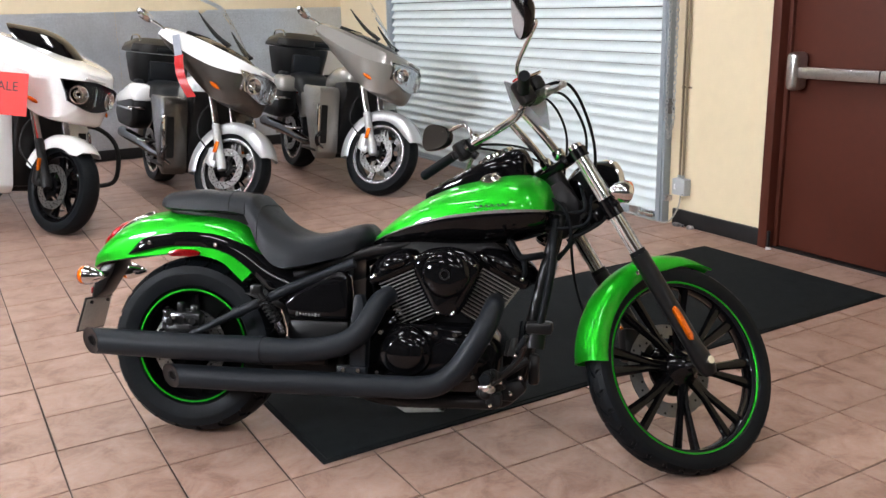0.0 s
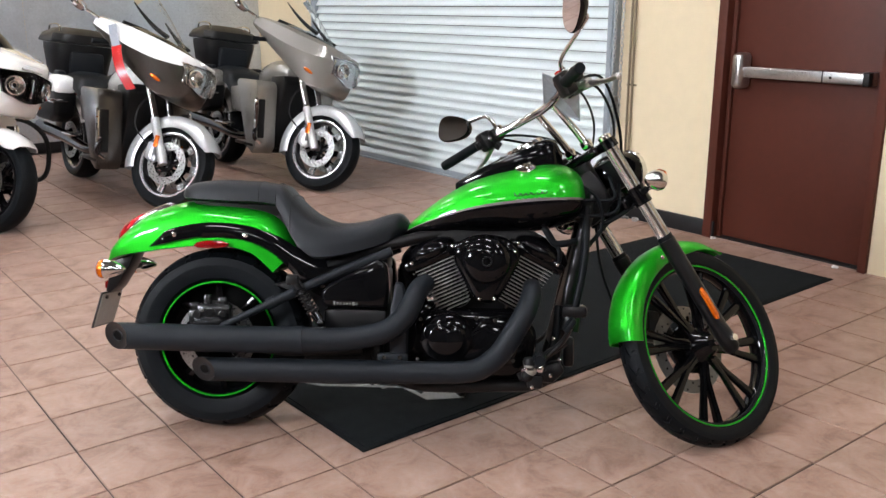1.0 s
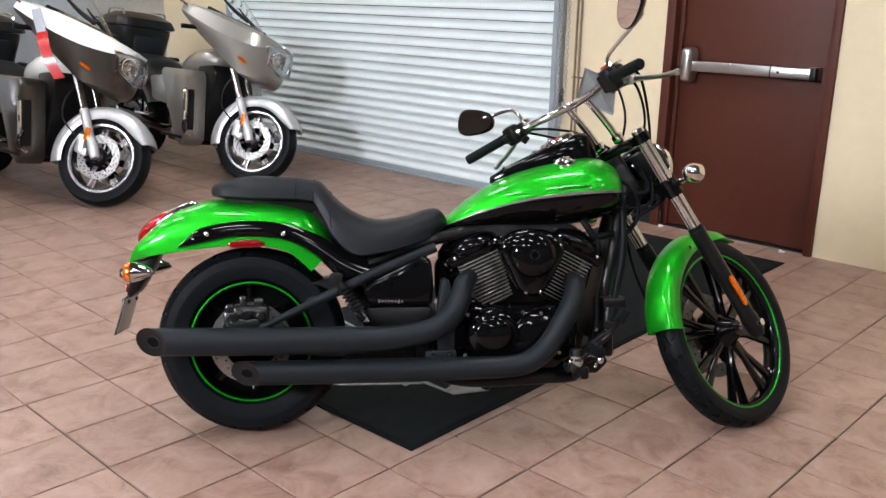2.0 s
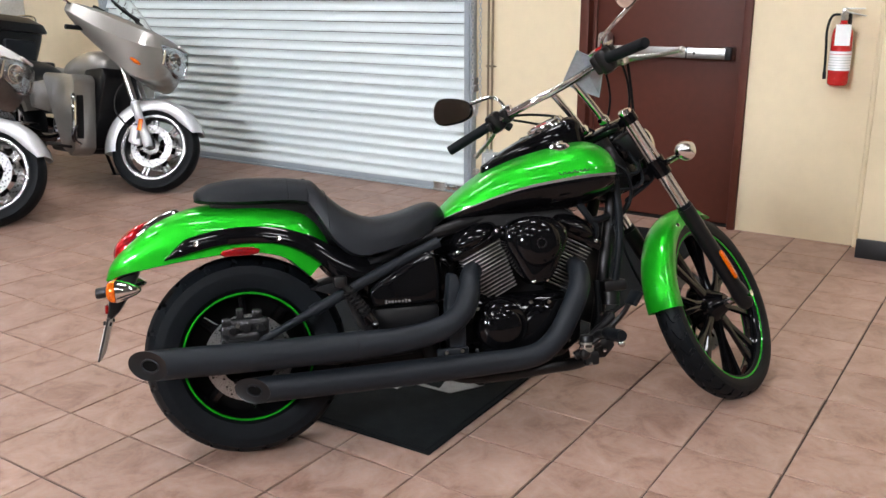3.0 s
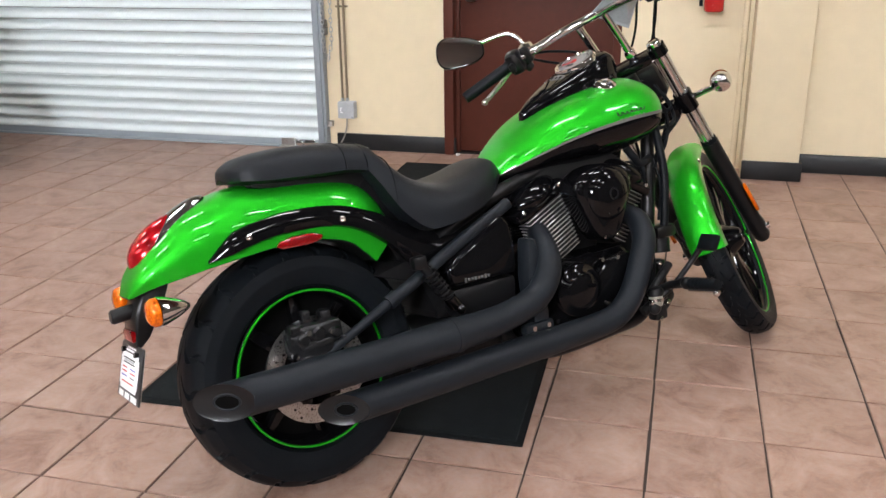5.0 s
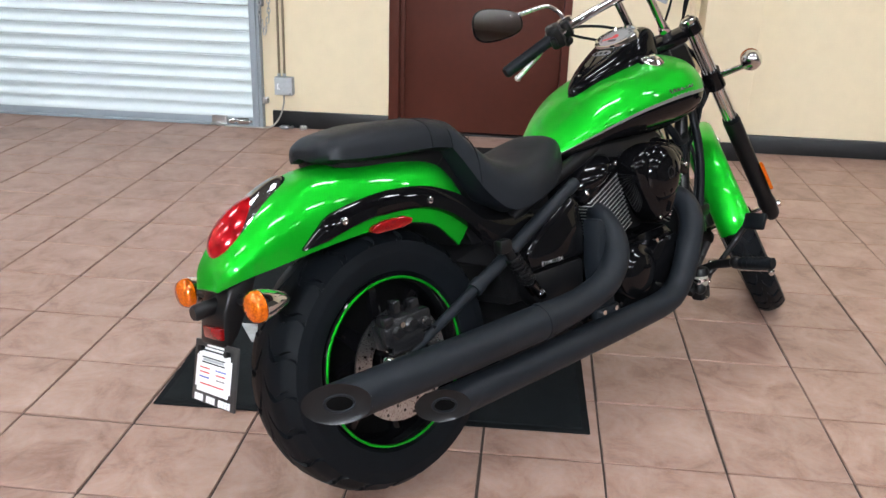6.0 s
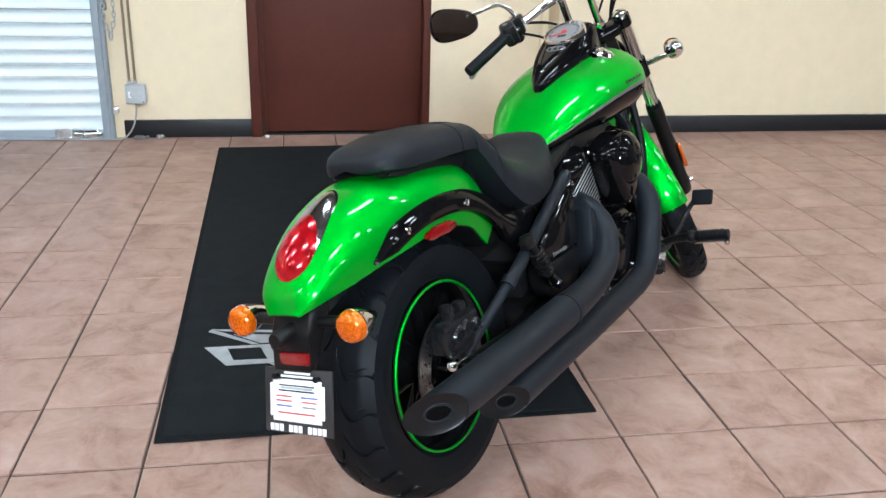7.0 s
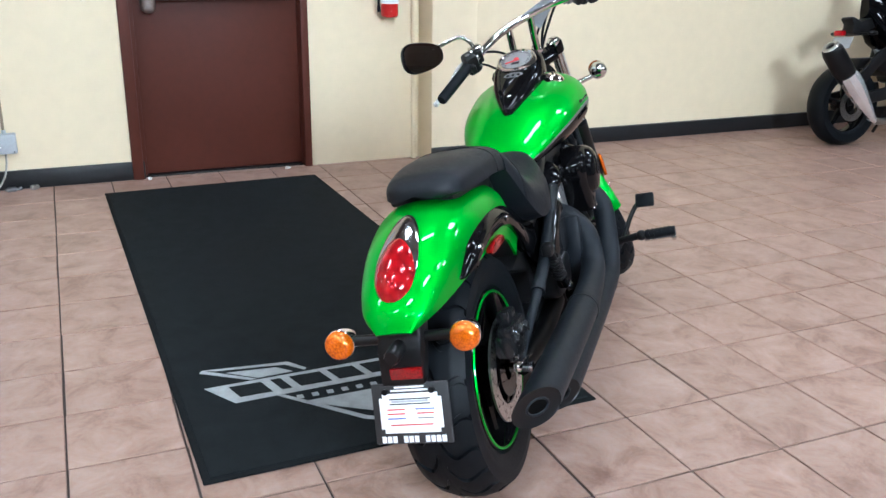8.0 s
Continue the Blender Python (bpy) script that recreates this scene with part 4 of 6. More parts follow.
for x, top, w, d in zip(*cc):
    rings.append([(x, -w * math.copysign(abs(math.cos(a)) ** 0.6, math.cos(a)), top - d + d * abs(math.sin(a)) ** 0.5) for a in [math.pi * j / 16 for j in range(17)]] + [(x, w * 0.9, top - d - 0.03), (x, -w * 0.9, top - d - 0.03)])
console = part("dash_console", loft(rings), BLACK, bike, "gloss black dash console", 60)
SP = Matrix.Translation((1.038, 0, 0.9735)) @ Matrix.Rotation(radians(-26), 4, "Y") @ Matrix.Diagonal((1.16, 1.22, 1.0, 1.0))
spd = part("speedometer", moved(lathe([(0.0005, 0.002), (0.047, 0.002), (0.050, 0.007), (0.054, 0.007), (0.056, 0.0), (0.056, -0.012)], 40, False, "Z"), SP), CHROME, console, "round white-faced speedometer with chrome bezel")
part("dial", moved(lathe([(0.0005, 0.0045), (0.044, 0.0045), (0.044, 0.003)], 40, False, "Z"), SP), DIALFACE, spd)
for i in range(27):
    a = radians(-130 + 10 * i)
    part("tick", moved(box(0.038, 0, 0.0049, 0.006 if i % 3 else 0.010, 0.0014, 0.0006), SP @ Matrix.Rotation(a, 4, "Z")), DARK, spd)
part("needle", moved(join(box(-0.006, 0.013, 0.0065, 0.006, 0.040, 0.0012), lathe([(0.0005, 0.008), (0.007, 0.008), (0.007, 0.005)], 14, False, "Z")), SP @ Matrix.Rotation(radians(20), 4, "Z")), REDPRINT, spd, "red needle")
part("counter", moved(box(-0.020, 0, 0.005, 0.010, 0.022, 0.0008), SP), DARK, spd)
IN = Matrix.Translation((0.958, 0, 0.932)) @ Matrix.Rotation(radians(-33), 4, "Y")
ind = part("warning_panel", moved(ball((0, 0, 0), 0.017, 0.034, 0.004, 24, 8), IN), GREYMETAL, console)
for y in (-0.018, 0.0, 0.018):
    part("warning_light", moved(ball((0, y, 0.003), 0.006, 0.006, 0.003, 12, 6), IN), DARK, ind)
part("console_screw", moved(ball((0, 0, 0), 0.006, 0.006, 0.003, 12, 6), Matrix.Translation((0.850, 0, 0.880)) @ Matrix.Rotation(radians(-30), 4, "Y")), CHROME, console)
CAP = Matrix.Translation((1.036, -0.118, 0.896)) @ Matrix.Diagonal((0.86, 0.86, 0.8, 1)) @ Matrix.Rotation(radians(27), 4, "X") @ Matrix.Rotation(radians(-8), 4, "Y")
cap = part("filler_cap", moved(lathe([(0.0005, 0.013), (0.024, 0.013), (0.030, 0.011), (0.036, 0.005), (0.040, 0.003), (0.041, -0.002), (0.036, -0.05)], 32, False, "Z"), CAP), CHROME, bike, "chrome fuel filler cap")
part("cap_tab", moved(join(box(0, 0, 0.015, 0.048, 0.016, 0.008, 0.004), lathe([(0.0005, 0.017), (0.012, 0.017), (0.014, 0.012)], 18, False, "Z")), CAP @ Matrix.Rotation(radians(40), 4, "Z")), CHROME, cap)

# engine
eng = part("crankcase", join(prism([(0.60, 0.235), (0.66, 0.205), (1.00, 0.205), (1.07, 0.26), (1.08, 0.36), (1.02, 0.425), (0.72, 0.43), (0.62, 0.36)], -0.150, 0.150, 0.025),
           prism([(0.60, 0.30), (0.62, 0.43), (0.74, 0.45), (0.74, 0.25)], -0.120, 0.120, 0.02), box(0.66, 0, 0.50, 0.10, 0.16, 0.16, 0.03)), BLACK, bike, "black V-twin crankcase")
part("clutch_cover", moved(lathe([(0.0005, -0.050), (0.052, -0.050), (0.060, -0.046), (0.066, -0.040), (0.082, -0.036), (0.088, -0.028), (0.090, 0.0)], 40), pose(0.782, -0.150, 0.338) @ Matrix.Diagonal((0.98, 1.25, 0.90, 1))), BLACK, eng, "domed gloss black clutch cover")
part("case_cover", prism([(0.69, 0.25), (0.80, 0.235), (1.00, 0.25), (1.05, 0.32), (1.00, 0.41), (0.90, 0.40), (0.86, 0.36)], -0.185, -0.13, 0.018), BLACK, eng)
for i, (x, z) in enumerate(((0.70, 0.40), (0.88, 0.405), (0.895, 0.27), (0.69, 0.27), (1.0, 0.27), (1.03, 0.36), (0.94, 0.40))):
    part("bolt", disc((x, -0.187, z), 0.0005, 0.0065, -0.008, 0.004, 10), CHROME, eng)


def cylinder(name, lean, base, top_shift):
    """One finned cylinder with its head, leaning in the bike's plane."""
    m = Matrix.Translation((base[0], 0, base[1])) @ Matrix.Rotation(radians(lean), 4, "Y")
    cyl = part(name, moved(box(0, 0, 0.085, 0.105, 0.21, 0.18, 0.02), m), DARK, bike, "black cylinder with bright-edged cooling fins")
    fin = mesh_of("fin", box(0, 0, 0, 0.148, 0.259, 0.0036, 0.0012, 1), FINBLACK)
    rim_ = mesh_of("fin_edge", join(box(0, -0.1305, 0, 0.150, 0.003, 0.0024, 0.0008, 1), box(0, 0.1305, 0, 0.150, 0.003, 0.0024, 0.0008, 1),
                                    box(-0.0745, 0, 0, 0.003, 0.258, 0.0024, 0.0008, 1), box(0.0745, 0, 0, 0.003, 0.258, 0.0024, 0.0008, 1)), FINS)
    for i in range(14):
        for kind, me in (("fin", fin), ("fin_edge", rim_)):
            ob = new(kind, me)
            ob.parent, ob.matrix_basis = cyl, m @ Matrix.Translation((0.0, 0, 0.010 + 0.0118 * i)) @ Matrix.Diagonal((0.72 + 0.0205 * i, 1, 1, 1))
    head = part("cylinder_head", moved(join(box(0, 0, 0.186, 0.206, 0.276, 0.040, 0.016), ball((0, -0.008, 0.206), 0.117, 0.146, 0.054, 32, 16)), m), BLACK, cyl, "gloss black rocker cover")
    for sx in (-1, 1):
        part("bolt", moved(ball((sx * 0.074, -0.135, 0.196), 0.008, 0.006, 0.008, 10, 6), m), CHROME, head)
    return cyl


part("head_bridge", prism([(0.70, 0.612), (0.72, 0.672), (0.80, 0.704), (1.04, 0.704), (1.10, 0.668), (1.10, 0.610), (0.90, 0.56)], -0.105, 0.105, 0.02), DARK, bike)
cylinder("rear_cylinder", -24, (0.812, 0.428), 0)
cylinder("front_cylinder", 28, (0.985, 0.440), 0)
air = part("air_cleaner", prism([(0.800, 0.600), (0.806, 0.638), (0.840, 0.668), (0.912, 0.680), (0.985, 0.664), (1.022, 0.630), (1.018, 0.590), (0.965, 0.485), (0.938, 0.455), (0.888, 0.455), (0.862, 0.480)], -0.212, -0.120, 0.026, 4), BLACK, bike, "gloss black shield-shaped air cleaner cover", 50)
part("air_dome", moved(lathe([(0.0005, -0.026), (0.035, -0.025), (0.058, -0.020), (0.074, -0.008), (0.079, 0.006)], 36), pose(0.912, -0.210, 0.592)), BLACK, air)
for x, z in ((0.835, 0.628), (1.0, 0.622), (0.888, 0.47), (0.935, 0.47)):
    part("bolt", moved(ball((x, -0.206, z), 0.0065, 0.005, 0.0065, 10, 6), Matrix()), CHROME, air)
part("air_emblem", moved(disc((0, 0, 0), 0.012, 0.017, -0.003, 0.002, 24), pose(0.912, -0.235, 0.592)), SATIN, air)
part("intake_box", join(box(0.90, -0.04, 0.60, 0.12, 0.20, 0.12, 0.03), box(0.90, 0, 0.48, 0.16, 0.16, 0.16, 0.02)), DARK, bike)

# exhausts
E1 = smooth_path([(-0.235, -0.240, 0.338), (0.05, -0.240, 0.333), (0.318, -0.240, 0.333)], 5)
m1 = part("upper_silencer", tube(E1, [0.0435] * len(E1), 28, False), MATTE, bike, "matte black slash-cut silencer", 60)


def slash_cut(c, r, name, owner):
    cx, cy, cz = c
    n = 32
    rings = [[], [], [], [], []]
    for j in range(n):
        a = 2 * math.pi * j / n
        co, si = math.cos(a), math.sin(a)
        for k, (rr, dx) in enumerate(((1.0, None), (1.0, 0.0), (0.92, 0.003), (0.42, 0.006), (0.39, 0.050))):
            y, z = rr * r * co, rr * r * si
            x = 0.003 if dx is None else -0.050 - 1.25 * y + dx - 0.15 * z
            rings[k].append((cx + x, cy + y, cz + z))
    part(name, loft(rings[:2], True, False), MATTE, owner, "", 60)
    end = part("end_plate", loft(rings[1:4], True, False), SATIN, owner, "", 30)
    # the outlet's inner shade is put into its black colour
    part("bore", loft(rings[3:5], True, True), VOID, owner, "", 30)
    part("outlet_lip", tube([Vector(p) for p in rings[3]] + [Vector(rings[3][0])], 0.003, 8, False), MATTE, owner)


slash_cut(tuple(E1[0]), 0.0435, "slash_end", m1)
H1 = smooth_path([(0.300, -0.240, 0.333), (0.42, -0.238, 0.334), (0.505, -0.236, 0.343), (0.590, -0.232, 0.364), (0.645, -0.222, 0.405), (0.672, -0.205, 0.452), (0.690, -0.165, 0.495), (0.715, -0.12, 0.515)], 6)
part("upper_header", tube(H1, smooth_vals([0.0435, 0.0395, 0.0375, 0.0365, 0.036, 0.035, 0.033, 0.030], 6), 24), MATTE, bike, "matte black exhaust pipe", 60)
part("pipe_clamp", tube([(0.306, -0.240, 0.333), (0.326, -0.240, 0.333)], 0.0455, 28), MATTE, m1)
E2 = smooth_path([(0.045, -0.222, 0.2315), (0.30, -0.222, 0.2305), (0.52, -0.222, 0.231)], 5)
m2 = part("lower_silencer", tube(E2, 0.0385, 28, False), MATTE, bike, "matte black slash-cut silencer", 60)
slash_cut(tuple(E2[0]), 0.0385, "slash_end", m2)
H2 = smooth_path([(0.50, -0.222, 0.231), (0.62, -0.222, 0.231), (0.74, -0.222, 0.2315), (0.83, -0.222, 0.234), (0.895, -0.222, 0.248), (0.955, -0.220, 0.295), (1.005, -0.215, 0.370), (1.040, -0.205, 0.435), (1.058, -0.17, 0.485), (1.06, -0.12, 0.505)], 6)
part("lower_header", tube(H2, smooth_vals([0.0385, 0.0375, 0.036, 0.0355, 0.0355, 0.0355, 0.0355, 0.035, 0.033, 0.03], 6), 24), MATTE, bike, "matte black exhaust pipe", 60)
part("exhaust_hanger", join(prism([(0.60, 0.28), (0.655, 0.275), (0.66, 0.42), (0.64, 0.515), (0.615, 0.52), (0.60, 0.42)], -0.205, -0.150, 0.01), box(0.61, -0.20, 0.275, 0.10, 0.03, 0.03, 0.008)), MATTE, bike)
for x in (0.585, 0.635):
    part("hanger_bolt", disc((x, -0.216, 0.278), 0.0005, 0.007, -0.006, 0.004, 10), CHROME, bike)

# side covers
for s in (-1, 1):
    cov = part("side_cover", prism([(0.366, 0.485), (0.40, 0.515), (0.555, 0.596), (0.585, 0.575), (0.592, 0.505), (0.588, 0.430), (0.376, 0.432)], s * 0.11, s * 0.176, 0.016, 3), BLACK, bike, "gloss black side cover")
    part("lower_cover", prism([(0.378, 0.428), (0.588, 0.426), (0.580, 0.350), (0.55, 0.325), (0.40, 0.335), (0.375, 0.37)], s * 0.11, s * 0.168, 0.014), SATIN, cov, "satin black lower cover")
    for i in range(8):
        part("badge_stroke", box(0.415 + 0.0105 * i, s * 0.1775, 0.4465 - 0.0003 * i, 0.0075, 0.003, 0.012 if i in (0, 6) else 0.008, 0.001, 1), GREYMETAL, cov)
part("lower_frame_box", join(box(0.45, 0, 0.27, 0.30, 0.22, 0.12, 0.02), box(0.80, 0, 0.20, 0.50, 0.20, 0.06, 0.02)), DARK, bike)
part("battery_box", box(0.47, 0, 0.45, 0.22, 0.20, 0.22, 0.02), DARK, bike)
part("inner_guard", prism([(0.19, 0.50), (0.34, 0.53), (0.40, 0.42), (0.36, 0.36), (0.33, 0.45)], -0.10, 0.10, 0.01), DARK, bike)

# radiator, down tubes and forward controls
rad = part("radiator", moved(box(0, 0, 0, 0.035, 0.20, 0.36, 0.01), pose(1.185, 0, 0.47, 0, 14, 0)), DARK, bike, "black radiator between the down tubes")
for i in range(22):
    part("radiator_fin", moved(box(0.02, 0, -0.155 + 0.0148 * i, 0.006, 0.17, 0.004), pose(1.185, 0, 0.47, 0, 14, 0)), SATIN, rad)
part("reservoir", join(tube([(1.19, -0.12, 0.405), (1.185, -0.125, 0.36)], 0.032, 18), box(1.20, -0.115, 0.425, 0.085, 0.07, 0.04, 0.012)), SATIN, bike)
for x0, y0, z0, x1, y1, z1, r in ((1.24, -0.10, 0.77, 1.20, -0.135, 0.42, 0.013), (1.15, -0.10, 0.44, 1.10, -0.14, 0.24, 0.012), (1.23, -0.09, 0.66, 1.20, -0.12, 0.46, 0.006)):
    part("coolant_hose", tube(smooth_path([(x0, y0, z0), ((x0 + x1) / 2 + 0.012, (y0 + y1) / 2 - 0.012, (z0 + z1) / 2), (x1, y1, z1)]), r, 10), RUBBER, bike)
part("coolant_hose", tube(smooth_path([(1.10, -0.11, 0.70), (1.117, -0.12, 0.672), (1.135, -0.122, 0.648), (1.165, -0.12, 0.648), (1.205, -0.10, 0.655)]), 0.012, 12), RUBBER, bike)
part("coolant_hose", tube(smooth_path([(1.140, -0.12, 0.648), (1.150, -0.125, 0.620), (1.148, -0.12, 0.590), (1.125, -0.11, 0.570)]), 0.008, 10), RUBBER, bike)
cup = part("fluid_cup", moved(lathe([(0.0005, -0.022), (0.014, -0.022), (0.019, -0.016), (0.021, 0.0), (0.021, 0.014), (0.024, 0.015), (0.024, 0.022), (0.018, 0.026), (0.0005, 0.027)], 20, False, "Z"), pose(1.055, -0.214, 0.250)), TRANSLUCENT, bike, "milky plastic brake fluid cup with a dark cap")
part("cup_cap", moved(lathe([(0.0245, 0.012), (0.0250, 0.024), (0.020, 0.034), (0.0005, 0.036)], 20, False, "Z"), pose(1.055, -0.214, 0.250)), SATIN, cup)
part("cup_band", moved(lathe([(0.0215, -0.004), (0.0235, -0.004), (0.0235, 0.004), (0.0215, 0.004)], 20, True, "Z"), pose(1.055, -0.214, 0.250)), CHROME, cup)
part("horn_bracket", join(box(1.185, -0.11, 0.29, 0.035, 0.04, 0.10, 0.012), prism([(1.07, 0.20), (1.10, 0.255), (1.15, 0.27), (1.17, 0.235), (1.13, 0.195)], -0.19, -0.13, 0.012), tube([(1.05, -0.18, 0.245), (1.17, -0.17, 0.33)], 0.013, 10)), SATIN, bike)
ctl = part("brake_master", join(tube([(1.02, -0.19, 0.215), (1.10, -0.205, 0.255)], 0.015, 12), box(1.07, -0.20, 0.205, 0.05, 0.04, 0.045, 0.01), ball((1.045, -0.215, 0.225), 0.02, 0.018, 0.02, 14, 8)), DARK, bike)
for x, y, z in ((1.03, -0.222, 0.245), (1.09, -0.225, 0.265), (1.12, -0.20, 0.225), (1.06, -0.222, 0.19), (1.15, -0.19, 0.275), (1.13, -0.17, 0.34)):
    part("bolt", ball((x, y, z), 0.0075, 0.007, 0.0075, 10, 6), CHROME, ctl)
peg = part("footpeg", tube(smooth_path([(1.075, -0.335, 0.303), (1.07, -0.38, 0.306), (1.07, -0.435, 0.309)]), [0.0165] * 13, 16), RUBBER, bike, "black ribbed footpeg")
part("peg_bracket", join(tube([(1.09, -0.17, 0.255), (1.085, -0.25, 0.290), (1.078, -0.315, 0.302)], [0.016, 0.013, 0.014], 12), ball((1.078, -0.318, 0.302), 0.019, 0.02, 0.019, 14, 8)), SATIN, peg)
for i in range(6):
    part("peg_rib", disc((1.071, -0.345 - 0.014 * i, 0.3045 + 0.0008 * i), 0.0168, 0.0182, -0.004, 0.004, 18), RUBBER, peg)
part("peg_feeler", join(tube([(1.071, -0.33, 0.284), (1.071, -0.425, 0.289)], 0.0045, 8), ball((1.071, -0.428, 0.285), 0.011, 0.009, 0.012, 12, 8)), CHROME, peg, "chrome bank feeler")
ped = part("brake_pedal", tube(smooth_path([(1.045, -0.21, 0.235), (1.10, -0.25, 0.29), (1.15, -0.275, 0.345), (1.168, -0.30, 0.385), (1.168, -0.32, 0.398)]), 0.0085, 10), SATIN, bike, "black brake pedal with rubber pad")
part("pedal_pad", moved(box(0, 0, 0, 0.018, 0.065, 0.050, 0.006), pose(1.166, -0.335, 0.405, 0, 35, 0)), RUBBER, ped)
part("left_footpeg", tube([(1.08, 0.16, 0.27), (1.07, 0.42, 0.30)], 0.016, 12), RUBBER, bike)
part("shift_lever", tube(smooth_path([(1.04, 0.16, 0.24), (1.14, 0.22, 0.31), (1.17, 0.30, 0.38)]), 0.008, 8), SATIN, bike)
stand = part("side_stand", tube([(0.86, 0.13, 0.20), (0.83, 0.225, 0.075), (0.815, 0.262, 0.068)], [0.014, 0.012, 0.012], 12), SATIN, bike, "black side stand")
part("stand_foot", box(0.815, 0.275, 0.0635, 0.06, 0.05, 0.007, 0.003), SATIN, stand)

# steered front end
fw = part("front_wheel", join(lathe([(0.274, -0.030), (0.270, -0.034), (0.262, -0.029), (0.255, -0.014), (0.253, 0.0), (0.255, 0.014), (0.262, 0.029), (0.270, 0.034), (0.274, 0.030), (0.267, 0.0)], 72, True),
          lathe([(0.004, -0.058), (0.026, -0.058), (0.036, -0.045), (0.048, -0.022), (0.062, -0.010), (0.062, 0.02), (0.085, 0.040), (0.085, 0.052), (0.026, 0.058), (0.004, 0.058)], 28)), BLACK, bike, "gloss black cast wheel with green rim stripe")
WHEEL = steer_frame(0, 0.045, 0) @ Matrix.Rotation(radians(33), 4, "Y")
place(fw, WHEEL @ Matrix.Scale(1.022, 4))
part("tyre", cut_tyre(0.332, 0.270, 0.092, 34, 1.1, 0.10, 0.85, 0.0070, 0.24), RUBBER, fw, "narrow black rubber tyre", 28)
for s in (-1, 1):
    part("rim_stripe", ring(0.2685, 0.0030, s * 0.0335), GREEN, fw, "thin green rim stripe")
for i in range(16):
    a = 2 * math.pi * (i // 2) / 8 + (0.075 if i % 2 else -0.075)
    b = 2 * math.pi * (i // 2) / 8 + (0.13 if i % 2 else -0.13)
    part("spoke", tube([(0.036 * math.cos(a), 0, 0.036 * math.sin(a)), (0.12 * math.cos(a), 0, 0.12 * math.sin(a)), (0.258 * math.cos(b), 0, 0.258 * math.sin(b))], [0.0150, 0.0095, 0.0135], 8, True, 1.3), BLACK, fw)
fd = part("brake_disc", disc((0, 0, 0), 0.105, 0.150, 0.058, 0.063, 48), GREYMETAL, fw, "drilled steel brake disc")
for i in range(32):
    a = 2 * math.pi * i / 32
    r = (0.115, 0.128, 0.141)[i % 3]
    part("vent_hole", disc((r * math.cos(a), 0, r * math.sin(a)), 0.0005, 0.004, 0.0572, 0.0582, 8), DARK, fd)
for k in [i * math.pi / 2.5 for i in range(5)]:
    part("carrier_arm", tube([(0.03 * math.cos(k), 0.06, 0.03 * math.sin(k)), (0.115 * math.cos(k + 0.2), 0.061, 0.115 * math.sin(k + 0.2))], 0.008, 8), BLACK, fw)
part("front_axle", tube([st(0, 0.045, -0.150), st(0, 0.045, 0.150)], 0.012, 14), CHROME, bike)
FORK = 0.118
for s in (-1, 1):
    y = s * FORK
    leg = part("fork_tube", tube([st(0.36, 0.045, y), st(0.775, 0.045, y)], 0.0205, 20), CHROME, bike, "bright fork tube")
    for k in range(10):
        a = 2 * math.pi * k / 10
        part("flute", tube([st(0.37, 0.045 + 0.0205 * math.cos(a), y + 0.0205 * math.sin(a)), st(0.74, 0.045 + 0.0205 * math.cos(a), y + 0.0205 * math.sin(a))], 0.0022, 6), STEEL, leg)
    part("fork_slider", tube([st(-0.045, 0.045, y), st(-0.03, 0.045, y), st(0.02, 0.045, y), st(0.05, 0.045, y), st(0.36, 0.045, y), st(0.385, 0.045, y)], [0.020, 0.028, 0.031, 0.027, 0.0285, 0.0285], 20), SATIN, bike, "black fork slider")
    part("dust_seal", tube([st(0.383, 0.045, y), st(0.40, 0.045, y)], 0.026, 20), RUBBER, bike)
    part("fork_cap", tube([st(0.765, 0.045, y), st(0.785, 0.045, y), st(0.79, 0.045, y)], [0.023, 0.023, 0.016], 20), CHROME if s < 0 else SATIN, bike)
    part("fork_reflector", moved(prism([(-0.018, -0.055), (0.0, -0.062), (0.016, -0.045), (0.018, 0.04), (0.006, 0.058), (-0.014, 0.05)], -0.006, 0.006, 0.004), steer_frame(0.14, 0.03, s * 0.150) @ Matrix.Diagonal((0.62, 1, 1, 1))), AMBER, bike, "long amber fork reflector")
    part("axle_pinch", moved(box(0, 0, 0, 0.05, 0.045, 0.05, 0.01), steer_frame(0.0, 0.045, y)), SATIN, bike)
    part("axle_nut", tube([st(0, 0.045, s * 0.138), st(0, 0.045, s * 0.158)], 0.012, 12), CHROME, bike)
    sig = part("front_indicator", moved(lathe([(0.001, -0.05), (0.010, -0.048), (0.022, -0.035), (0.031, -0.015), (0.0335, 0.004), (0.032, 0.012)], 28, False, "X"), TURNED @ Matrix.Translation(Vector(AX) + A_UP * 0.576 + P_FW * 0.022 + Vector((0, s * 0.242, 0))) @ Matrix.Rotation(radians(-4), 4, "Y")), CHROME, bike, "round amber indicator in a chrome cup")
    part("lens", moved(lathe([(0.0310, -0.006), (0.030, 0.004), (0.022, 0.012), (0.001, 0.016)], 28, False, "X"), TURNED @ Matrix.Translation(Vector(AX) + A_UP * 0.576 + P_FW * 0.034 + Vector((0, s * 0.242, 0)))), AMBER, sig)
    part("stalk", tube([st(0.56, 0.045, s * 0.14), st(0.574, 0.01, s * 0.225)], [0.011, 0.009], 12), CHROME, sig)
part("lower_triple_clamp", join(moved(box(0, 0, 0, 0.075, 0.19, 0.045, 0.015), steer_frame(0.555, 0.03, 0)), tube([st(0.525, 0.045, -FORK), st(0.59, 0.045, -FORK)], 0.030, 18), tube([st(0.525, 0.045, FORK), st(0.59, 0.045, FORK)], 0.030, 18)), BLACK, bike)
